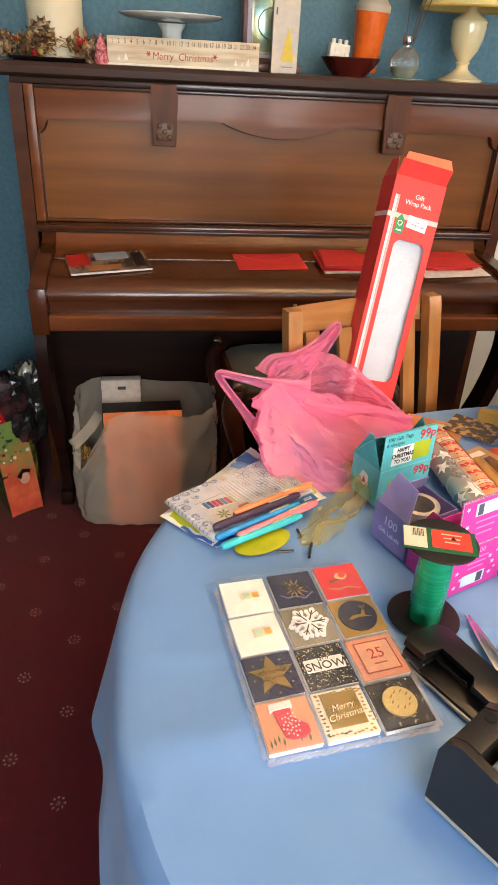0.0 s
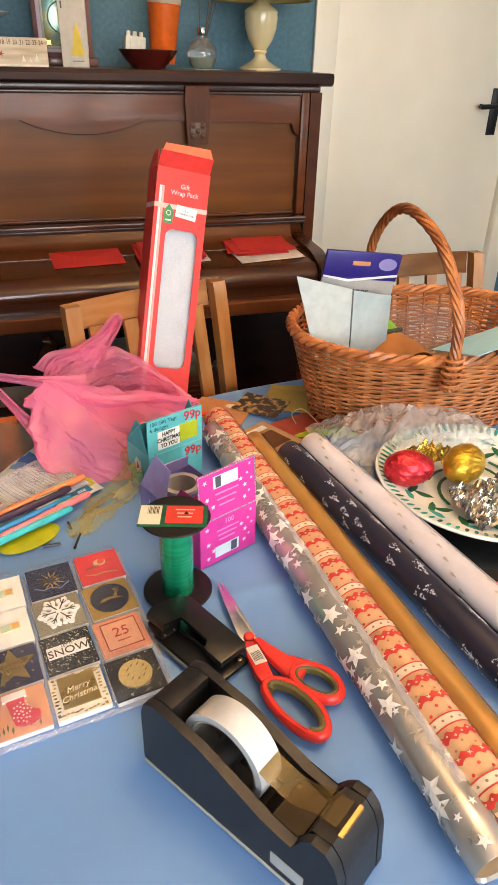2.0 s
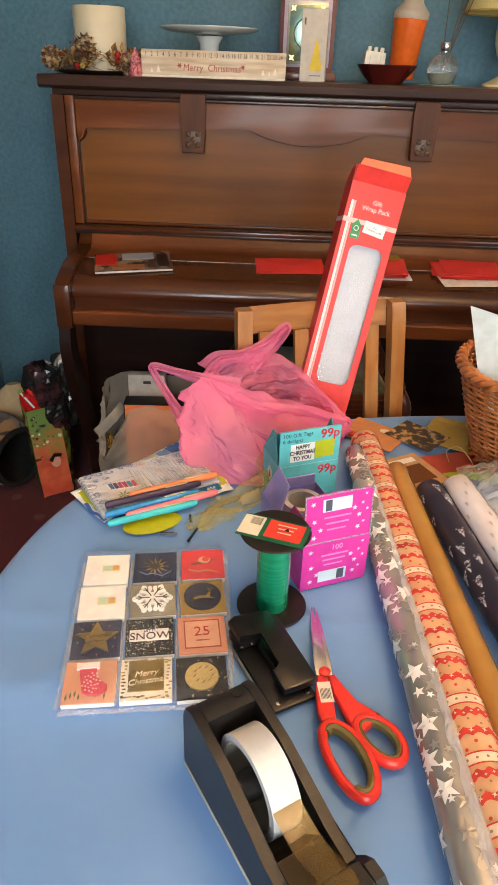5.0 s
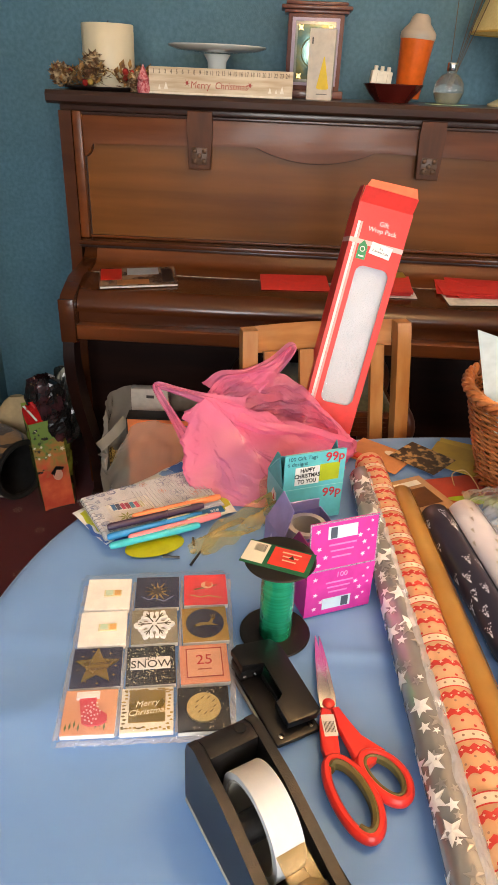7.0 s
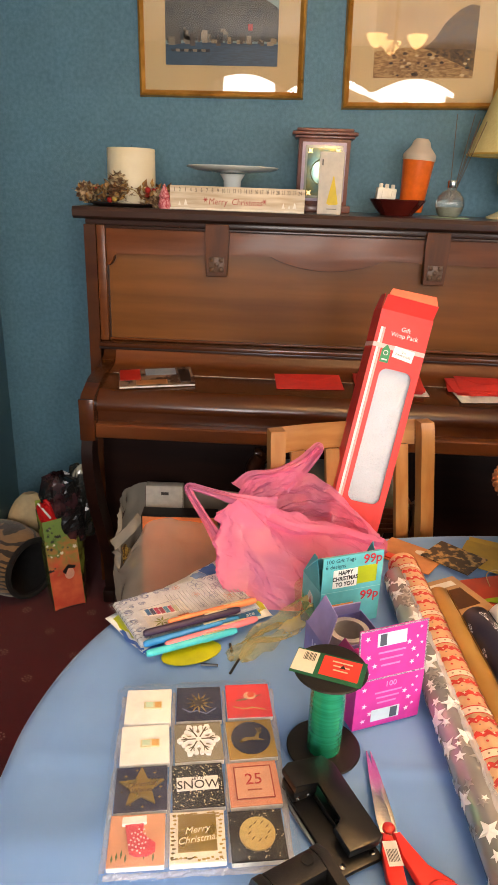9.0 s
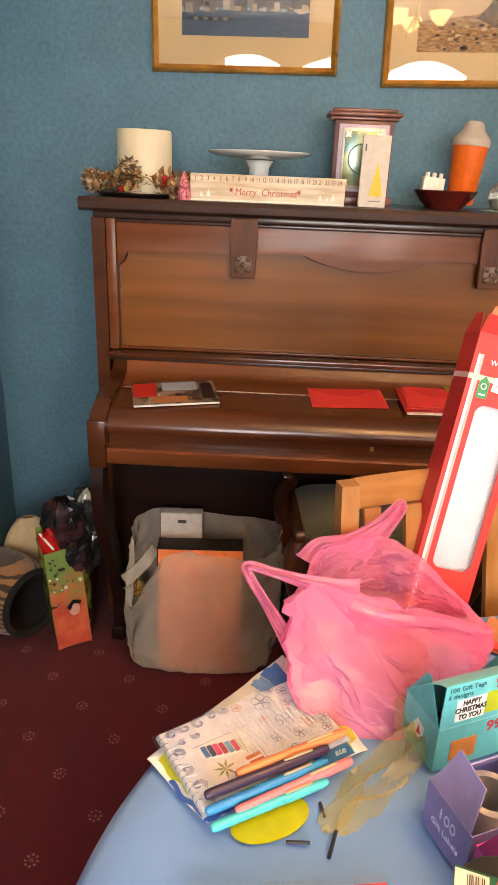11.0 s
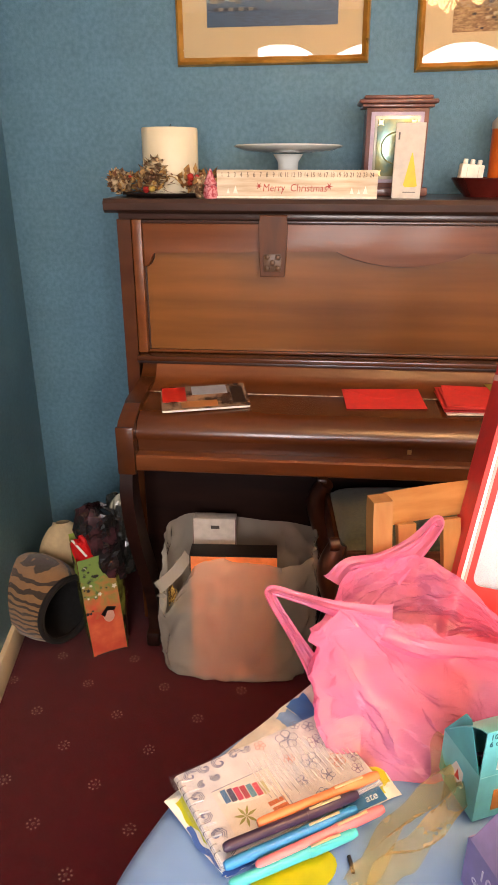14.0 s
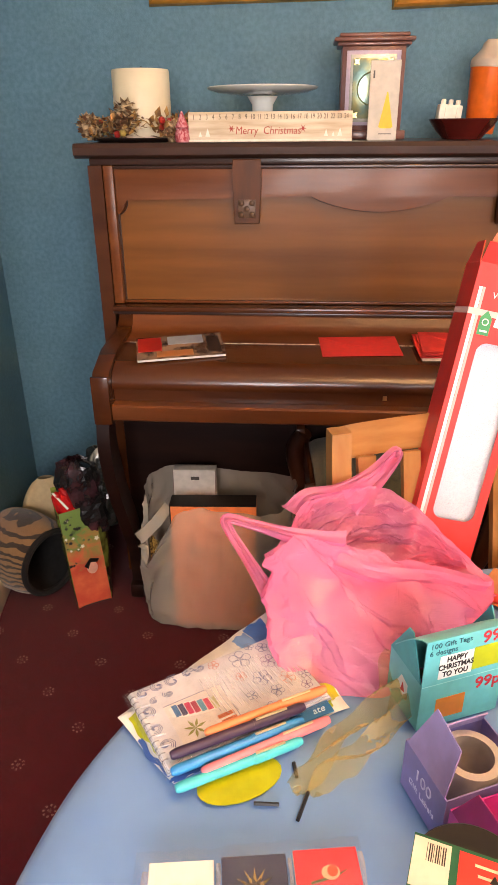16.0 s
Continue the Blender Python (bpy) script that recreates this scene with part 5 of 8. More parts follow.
    # curling waves down the bound side and along the upper edge
    for k, (x, y, r, t0) in enumerate(((0.014, -0.010, 0.010, 0.4), (0.030, -0.008, 0.009, 2.0), (0.046, -0.009, 0.011, 1.0), (0.064, -0.007, 0.009, 0.0), (0.078, -0.006, 0.007, 3.0),
                                       (0.009, -0.034, 0.009, 5.0), (0.008, -0.056, 0.009, 4.2), (0.010, -0.078, 0.010, 5.4), (0.012, -0.095, 0.008, 4.8), (0.036, -0.022, 0.007, 2.4), (0.020, -0.024, 0.006, 1.0))):
        for ring in range(3):
            bm = bmesh.new()
            stroke(bm, [(x + (r - 0.0022 * ring) * (1 - 0.10 * q) * math.cos(t0 + q * 0.8), y + 0.85 * (r - 0.0022 * ring) * (1 - 0.10 * q) * math.sin(t0 + q * 0.8)) for q in range(9)], 0.0005)
            part("wave_drawing", bm, navy, pad)
    lab = part("printed_panel", boxed(0.024, 0.086, -0.096, -0.036, top, top + 0.0002), ink("d8d2cc", 0.55), pad)
    bm = bmesh.new()
    stroke(bm, [(0.024, -0.036), (0.086, -0.036), (0.086, -0.096)], 0.0005)
    part("panel_line", bm, navy, lab)
    board = part("surfboard_print", prismed([(0.028 + 0.052 * q, -0.046 - 0.012 * q + sgn * 0.0095 * math.sin(math.pi * (0.12 + 0.88 * q)) ** 0.6) for sgn, qs in ((1, range(9)), (-1, range(8, -1, -1))) for q in [z / 8 for z in qs]], 0.0002, Matrix.Translation((0, 0, top + 0.0002))), ink("e8e4de", 0.5), lab)
    for k, c in enumerate(("3d6f9c", "4a4560", "c23a5c", "a83a4a", "4f8aa0", "c8485a", "b9b48a")):
        x = 0.031 + 0.0062 * k
        part("colour_bar", boxed(x, x + 0.0055, -0.0075, 0.0075, 0, 0.0002), ink(c, 0.5), board, "", pose(0, -0.046 - 0.23 * (x - 0.028), top + 0.0005))
    for k in range(2):
        part("print_bar", boxed(0.066 + 0.001 * k, 0.083, -0.076 - 0.007 * k, -0.0715 - 0.007 * k, top + 0.0002, top + 0.0004), ink("c4683c", 0.6), lab)
    bm = bmesh.new()
    for k in range(7):
        a = 0.2 + k * 0.85
        prism(bm, [(0.042, -0.074), (0.042 + 0.006 * math.cos(a + 0.25), -0.074 + 0.006 * math.sin(a + 0.25)), (0.042 + 0.012 * math.cos(a), -0.074 + 0.012 * math.sin(a)), (0.042 + 0.006 * math.cos(a - 0.25), -0.074 + 0.006 * math.sin(a - 0.25))], 0.0002, Matrix.Translation((0, 0, top + 0.0002 + 0.00003 * k)))
    part("palm_print", bm, ink("8a8f4a", 0.6), lab)
    part("hang_slot", prismed(circle_pts(0.011, 20, 0.36, 1.0), 0.0003, pose(0.1655, -0.046, top)), ink("39507e", 0.5), pad, "dark blue hang slot")
    for k in range(12):
        part("wire_ring", tubed([(0.003 + 0.0034 * math.cos(q), -0.010 - k * 0.0075, 0.0045 + 0.0034 * math.sin(q)) for q in [2 * math.pi * z / 10 for z in range(10)]], 0.0005, 5, True), M["steel"], pad)

    def sleeve(u, v):
        x, y = -0.004 + (L + 0.008) * u, -W - 0.004 + (W + 0.008) * v
        e = min(u, 1 - u, v, 1 - v)
        return (x, y, 0.001 + 0.0078 * min(1, e * 14) + 0.0012 * abs(noise.noise(Vector((x * 28, y * 60, 5)))))

    for k in range(20):                                  # parallel pale lines over the flowers, imitating highlights on the sleeve
        x = 0.070 + k * 0.0052
        y0 = -0.022 - 0.0022 * (k % 4)
        part("glint_fold", tubed([(x, y0, 0.0092), (x - 0.001, y0 - 0.028, 0.0096), (x + 0.001, y0 - 0.048 - 0.003 * (k % 3), 0.0092)], 0.00055, 4), PALE_FILM, pad)
    for k in range(6):
        part("glint_fold", tubed([(0.004, -0.014 - 0.013 * k, 0.0090), (0.013, -0.016 - 0.013 * k, 0.0094)], 0.0007, 4), PALE_FILM, pad)
    part("plastic_sleeve", sheeted(44, 30, sleeve), CLEAR, pad, "clear plastic sleeve")
    strip = thing("blue_label_strip", pose(-0.186, 1.228, T + 0.013, 0, 0, 29), "blue printed paper label strip under pens", "label")
    part("paper", boxed(-0.022, 0.022, -0.0075, 0.0075, 0, 0.001), ink("1f6a9c", 0.4), strip)
    words("ate", 0.011, ink("dfeaf0", 0.5), strip, pose(0.008, 0.0, 0.0012), shear=0.25)
    pens = [("f08a58", (-0.284, 1.184), (-0.172, 1.246), 0.803, "orange felt-tip pen"), ("3a2a40", (-0.312, 1.159), (-0.193, 1.223), 0.8025, "dark purple felt-tip pen"), ("1f86c0", (-0.310, 1.149), (-0.194, 1.214), 0.794, "mid blue felt-tip pen"),
            ("ee8288", (-0.283, 1.152), (-0.169, 1.218), 0.7925, "salmon pink felt-tip pen"), ("35bcc2", (-0.304, 1.136), (-0.195, 1.194), 0.790, "turquoise felt-tip pen")]
    for col, a, b, z, label in pens:
        d = Vector((b[0] - a[0], b[1] - a[1], 0))
        L2 = d.length
        p = thing("felt_tip_pen", pose(a[0], a[1], z, 0, 0, math.degrees(math.atan2(d.y, d.x))), label + " lying on pad", "pen", "felt-tip pens")
        r = 0.0048
        x90 = pose(0, 0, 0, 0, 90, 0)
        part("barrel", lathed([(0.003, 0.0), (r - 0.0006, 0.002), (r, 0.006), (r, L2 * 0.6)], 16, x90), ink(col, 0.35), p)
        part("cap", lathed([(r + 0.0003, L2 * 0.6005), (r + 0.0006, L2 * 0.63), (r, L2 - 0.006), (0.0035, L2)], 16, x90), ink(col, 0.3), p)
        part("clip", boxed(L2 * 0.62, L2 * 0.86, -0.0012, 0.0012, r + 0.0006, r + 0.002, 0.0004), ink("d9c9a0" if col != "33283c" else "e0c28a", 0.3, 0.4), p, "small metal-look clip")
    # sheer gold ribbon with black clip ends
    org = film_mat("gold_organza", (0.78, 0.60, 0.26), 0.68, 0.4, (1.0, 0.92, 0.70))
    rib = thing("organza_ribbon", (0, 0, 0), "crumpled sheer gold organza ribbon with black ends", "ribbon")
    paths = [[(-0.084, 1.290, T + 0.020), (-0.094, 1.276, T + 0.034), (-0.104, 1.258, T + 0.022), (-0.130, 1.235, T + 0.012), (-0.165, 1.200, T + 0.010), (-0.182, 1.172, T + 0.006), (-0.203, 1.150, T + 0.004)],
             [(-0.078, 1.272, T + 0.018), (-0.088, 1.256, T + 0.026), (-0.110, 1.222, T + 0.012), (-0.140, 1.190, T + 0.010), (-0.166, 1.168, T + 0.012), (-0.186, 1.147, T + 0.004)]]
    for k, pth in enumerate(paths):
        sp = spline(pth, 60)

        def band(u, v):
            i = round(u * 60)
            p = sp[i]
            q = sp[min(i + 1, 60)] - sp[max(i - 1, 0)]
            nrm = Vector((-q.y, q.x, 0)).normalized()
            w = (0.050 - 0.034 * u) * (0.8 + 0.3 * math.sin(u * 9 + k))
            h = 0.006 * math.sin(u * 14 + v * 5 + k) + 0.004 * math.sin(v * 9 + u * 30)
            o = p + nrm * (v - 0.5) * w
            return (o.x, o.y, max(T + 0.002, o.z + h))

        part("ribbon_loop", sheeted(60, 8, band), org, rib)
    for a, b in (((-0.236, 1.135), (-0.214, 1.1355)), ((-0.198, 1.122), (-0.189, 1.149)), ((-0.199, 1.163), (-0.202, 1.178))):
        part("ribbon_end", tubed([(a[0], a[1], T + 0.0045), (b[0], b[1], T + 0.0045)], 0.0018, 6), M["black"], rib, "black heat-sealed end")


pad_and_pens()


# --- pink carrier bag ---
def pink_bag():
    film = bpy.data.materials.new("pink_polythene")
    film.use_nodes = True
    n, link = film.node_tree.nodes, film.node_tree.links.new
    p = n["Principled BSDF"]
    p.inputs["Base Color"].default_value = (*rgb("f486ae"), 1)
    p.inputs["Roughness"].default_value = 0.2
    p.inputs["Specular IOR Level"].default_value = 0.7
    p.inputs["Coat Weight"].default_value, p.inputs["Coat Roughness"].default_value = 0.15, 0.08
    tl = n.new("ShaderNodeBsdfTranslucent")
    tl.inputs[0].default_value = (*rgb("ffa6c4"), 1)
    m1 = n.new("ShaderNodeMixShader")
    m1.inputs[0].default_value = 0.34
    link(p.outputs[0], m1.inputs[1])
    link(tl.outputs[0], m1.inputs[2])
    tr = n.new("ShaderNodeBsdfTransparent")
    tr.inputs[0].default_value = (1.0, 0.76, 0.85, 1)
    m2 = n.new("ShaderNodeMixShader")
    tex = n.new("ShaderNodeTexNoise")
    tex.inputs["Scale"].default_value = 9
    mr = n.new("ShaderNodeMapRange")
    mr.inputs[1].default_value, mr.inputs[2].default_value = 0.35, 0.7
    mr.inputs[3].default_value, mr.inputs[4].default_value = 0.30, 0.46
    co = n.new("ShaderNodeTexCoord")
    link(co.outputs["Object"], tex.inputs["Vector"])
    link(tex.outputs[0], mr.inputs[0])
    link(mr.outputs[0], m2.inputs[0])
    link(m1.outputs[0], m2.inputs[1])
    link(tr.outputs[0], m2.inputs[2])
    link(m2.outputs[0], n["Material Output"].inputs[0])
    bmp = n.new("ShaderNodeBump")
    bmp.inputs["Strength"].default_value, bmp.inputs["Distance"].default_value = 0.4, 0.003
    t2 = n.new("ShaderNodeTexVoronoi")
    t2.inputs["Scale"].default_value = 20
    wob = n.new("ShaderNodeTexNoise")
    wob.inputs["Scale"].default_value = 60
    mth = n.new("ShaderNodeMath")
    mth.operation = 'MULTIPLY_ADD'
    mth.inputs[1].default_value = 0.12
    link(co.outputs["Object"], t2.inputs["Vector"])
    link(co.outputs["Object"], wob.inputs["Vector"])
    link(wob.outputs[0], mth.inputs[0])
    link(t2.outputs["Distance"], mth.inputs[2])
    link(mth.outputs[0], bmp.inputs["Height"])
    link(bmp.outputs[0], p.inputs["Normal"])
    ob = thing("carrier_bag", (-0.10, 1.37, T), "crumpled translucent pink plastic carrier bag, half full", "plastic bag")
    def ring(pts, n):
        k = len(pts)
        P = [Vector(q) - Vector((-0.10, 1.37, T)) for q in pts]
        out = []
        for i in range(n):
            t = i / n * k
            a = int(t)
            t -= a
            p0, p1, p2, p3 = (P[(a + d) % k] for d in (-1, 0, 1, 2))
            out.append(0.5 * ((2 * p1) + (p2 - p0) * t + (2 * p0 - 5 * p1 + 4 * p2 - p3) * t * t + (3 * p1 - p0 - 3 * p2 + p3) * t ** 3))
        return out

    def facet(s, t, period):
        """Flat facets between random heights, for stiff film."""
        def knot(i, j):
            return math.sin((i % period) * 12.9898 + j * 78.233 + period) * 43758.5453 % 2.0 - 1.0
        i, j = math.floor(s), math.floor(t)
        fs, ft = s - i, t - j
        if fs + ft < 1:
            return knot(i, j) * (1 - fs - ft) + knot(i + 1, j) * fs + knot(i, j + 1) * ft
        return knot(i + 1, j + 1) * (fs + ft - 1) + knot(i + 1, j) * (1 - ft) + knot(i, j + 1) * (1 - fs)

    n_round = 300
    foot = ring([(-0.200, 1.290, T), (-0.184, 1.270, T), (-0.120, 1.266, T), (-0.070, 1.282, T), (-0.020, 1.335, T), (0.005, 1.42, T), (-0.05, 1.455, T), (-0.14, 1.450, T), (-0.195, 1.40, T)], n_round)
    mouth = ring([(-0.238, 1.372, 0.868), (-0.200, 1.388, 0.890), (-0.120, 1.400, 0.862), (-0.045, 1.405, 0.842), (0.030, 1.420, 0.800), (0.020, 1.455, 0.815), (-0.055, 1.495, 0.868), (-0.130, 1.502, 0.888), (-0.200, 1.470, 0.884)], n_round)

    def f(u, v):
        i = round(u * n_round) % n_round
        a, b = foot[i], mouth[i]
        p = a.lerp(b, v)
        mid = Vector((-0.0, 0.0, p.z))
        d = (p - mid)
        d.z = 0
        d = d.normalized() if d.length > 1e-4 else Vector((1, 0, 0))
        q = Vector((math.cos(6.28319 * u) * 2.0, math.sin(6.28319 * u) * 2.0, v * 1.8))
        bulge = 0.012 * math.sin(math.pi * min(1, v * 1.15)) ** 0.8
        w = u + 0.05 * v                                 # folds run slantwise up to the mouth
        crease = 0.013 * facet(w * 15, v * 3, 15) + 0.010 * facet(w * 25 + 2 * v, v * 6, 25) + 0.0042 * facet(w * 60, v * 15, 60) + 0.0012 * facet(w * 100, v * 42, 100)
        p = p + d * (bulge + crease * min(1, 0.25 + v * 3))
        p.z = max(0.001, p.z + 0.007 * v * noise.noise(q * 2.2))
        return tuple(p)

    part("bag_body", sheeted(n_round, 84, f, closed=True), film, ob, flat=True)

    def strap(name, pts, w, ends=2.2):
        sp = spline([Vector(q) - Vector((-0.10, 1.37, T)) for q in pts], 48)

        def g(u, v):
            i = round(u * 48)
            pnt = sp[i]
            d = (sp[min(i + 1, 48)] - sp[max(i - 1, 0)]).normalized()
            nrm = d.cross(Vector((0.2, -0.85, 0.45))).normalized()
            ww = w * (1.0 + ends * abs(2 * u - 1) ** 4)
            o = pnt + nrm * (v - 0.5) * ww + d.cross(nrm) * (0.004 * math.sin(v * 7 + u * 5) + 0.002 * math.sin(v * 17 + 9 * u))
            return tuple(o)

        part(name, sheeted(48, 8, g), film, ob)

    strap("handle", [(-0.150, 1.396, 0.868), (-0.205, 1.392, 0.884), (-0.250, 1.398, 0.893), (-0.284, 1.402, 0.899), (-0.283, 1.398, 0.888), (-0.262, 1.382, 0.862), (-0.236, 1.360, 0.832), (-0.205, 1.330, 0.800)], 0.012, 2.6)
    strap("handle", [(-0.205, 1.465, 0.868), (-0.190, 1.482, 0.884), (-0.150, 1.500, 0.886), (-0.110, 1.520, 0.900), (-0.080, 1.539, 0.922), (-0.079, 1.538, 0.914), (-0.104, 1.518, 0.890), (-0.140, 1.495, 0.872)], 0.016, 1.8)
    strap("fold", [(-0.20, 1.39, 0.868), (-0.12, 1.375, 0.845), (-0.04, 1.385, 0.830), (0.02, 1.40, 0.80)], 0.030, 0.6)
    part("contents", sheeted(24, 12, lambda u, v: ((0.036 + 0.006 * math.sin(u * 25)) * math.cos(2 * math.pi * u) * math.cos(v * 1.5) + 0.01, (0.030 + 0.006 * math.sin(u * 19)) * math.sin(2 * math.pi * u) * math.cos(v * 1.5), 0.004 + 0.055 * math.sin(v * 1.5)), closed=True), ink("a8643a", 0.5, vary=0.3), ob, "brown wrapped contents")


pink_bag()


# --- tall gift wrap box ---
def gift_wrap_box():
    ob = thing("gift_wrap_box", pose(-0.114, 1.450, 0.472, -14, 12.6, 5), "tall red card gift wrap box with open top flap", "gift box")
    red, drk, wht = ink("e23a34", 0.42), ink("d83632", 0.45), ink("eadfdc", 0.5)
    w, d, L = 0.096, 0.048, 0.716
    t = 0.001
    pts = [(0.0, 0.0), (w, 0.0), (w, L), (0.0, L)]
    # front with the long window cut out
    bm = bmesh.new()
    wx0, wx1, wz0, wz1 = 0.024, 0.084, 0.374, 0.617
    win = []
    for cx, cz, a0 in ((wx1 - 0.014, wz1 - 0.014, 0), (wx0 + 0.014, wz1 - 0.014, 90), (wx0 + 0.014, wz0 + 0.014, 180), (wx1 - 0.014, wz0 + 0.014, 270)):
        for k in range(7):
            a = radians(a0 + 15 * k)
            win.append((cx + 0.014 * math.cos(a), cz + 0.014 * math.sin(a)))
    vo = [bm.verts.new((x, 0, z)) for x, z in ((w, L), (0, L), (0, 0), (w, 0))]
    vi = [bm.verts.new((x, 0, z)) for x, z in win]
    vb = [bm.verts.new((x, 0.0022, z)) for x, z in win]
    for k in range(4):
        seg = vi[7 * k:7 * k + 7]
        for i in range(6):
            bm.faces.new((vo[k], seg[i + 1], seg[i]))
        nx = vi[(7 * k + 7) % 28]
        bm.faces.new((vo[k], vo[(k + 1) % 4], nx, seg[6]))
    for i in range(28):
        j = (i + 1) % 28
        bm.faces.new((vi[i], vi[j], vb[j], vb[i]))
    fr = part("front", bm, red, ob, flat=True)
    part("side", boxed(0, t, 0.0005, d, 0, L), drk, ob)
    part("side", boxed(w - t, w, 0.0005, d, 0, L), drk, ob)
    part("back", boxed(0, w, d, d + t, 0, L), drk, ob)
    part("base", boxed(0, w, 0, d, 0, t), drk, ob)
    part("lining", boxed(0.002, w - 0.002, 0.013, 0.0145, 0.33, 0.64), mat("silvery_tissue", rgb("ccd3da"), 0.4, scale=220, col2=rgb("bfc7d0"), bump=0.3), ob, "pale silvery paper seen through window")
    part("window_film", boxed(wx0 - 0.002, wx1 + 0.002, 0.0024, 0.0028, wz0 - 0.002, wz1 + 0.002), film_mat("acetate", (0.9, 0.9, 0.92), 0.9, 0.05, None, 0.02), ob, "clear acetate window")
    # printed ribbon: upright stripe and crossing band
    for x, wd, tone in ((0.0065, 0.0045, wht), (0.0115, 0.0035, ink("eaa9a2", 0.5))):
        part("printed_stripe", boxed(x, x + wd, -0.0004, -0.0001, 0, L - 0.03), tone, fr)
    part("printed_band", boxed(0.0, w, -0.0006, -0.0002, 0.650, 0.658), ink("e9b7b0", 0.5), fr)
    part("printed_band", boxed(-0.0004, -0.0001, 0.0, d, 0.650, 0.658), ink("e9b7b0", 0.5), ob)
    words("Gift\nWrap Pack", 0.0112, wht, fr, pose(0.052, -0.0004, 0.683, 90, 0, 0))
    lab = part("printed_tag", boxed(0.030, 0.068, -0.0009, -0.0005, 0.601, 0.621), ink("f2eee8", 0.5), fr, "white tag print", pose(0.058, 0, 0.647, 0, 6, 0) @ Matrix.Translation((-0.049, 0, -0.611)))
    words("2 x\n2 metre rolls", 0.0056, ink("3c3c3c", 0.5), lab, pose(0.049, -0.0011, 0.611, 90, 0, 0))
    gt = part("recycling_tag", prismed([(0.018, 0.626), (0.034, 0.626), (0.034, 0.648), (0.026, 0.658), (0.018, 0.648)], 0.0004, Matrix(((1, 0, 0, 0), (0, 0, -1, -0.0006), (0, 1, 0, 0), (0, 0, 0, 1)))), ink("2f8f57", 0.5), fr, "green recycling tag print")
    part("ring_mark", tubed([(0.026 + 0.004 * math.cos(a), -0.0012, 0.643 + 0.004 * math.sin(a)) for a in [k * math.pi / 8 for k in range(16)]], 0.0007, 5, True), wht, gt)
    part("print_bar", boxed(0.021, 0.031, -0.0013, -0.0011, 0.630, 0.6325), wht, gt)
    # open flaps: front one folded forward, then its tuck
    fl = part("top_flap", boxed(0.001, w - 0.001, 0, t, 0, 0.027), red, ob, "open red lid flap", pose(0, 0.001, L, 26, 0, 0))
    # lighter orange puts the light on this upward face into its colour
    part("tuck_flap", prismed([(0.003, 0), (w - 0.003, 0), (w - 0.008, 0.016), (0.008, 0.012)], t, pose(0, 0, 0.027, 50, 0, 0)), ink("ee6a4a", 0.45), fl)
    part("dust_flap", prismed([(0.002, 0), (d - 0.002, 0), (d - 0.012, 0.028), (0.012, 0.028)], t, pose(0.0005, d, L, 83, 0, -90)), drk, ob)
    part("dust_flap", prismed([(0.002, 0), (d - 0.002, 0), (d - 0.012, 0.028), (0.012, 0.028)], t, pose(w - 0.0005, d, L, 97, 0, -90)), drk, ob)


gift_wrap_box()


# --- flat cards and envelopes beyond the rolls ---
def flat_card(name, label, category, centre, size, turn, colour, lift=0.001, tilt=0.0, thick=0.0012, group=""):
    w, d = size
    return single(name, boxed(-w / 2, w / 2, -d / 2, d / 2, 0, thick, 0.0004, 1), colour if not isinstance(colour, str) else ink(colour, 0.55, vary=0.06), pose(centre[0], centre[1], T + lift, tilt, 0, turn), label, category, group)


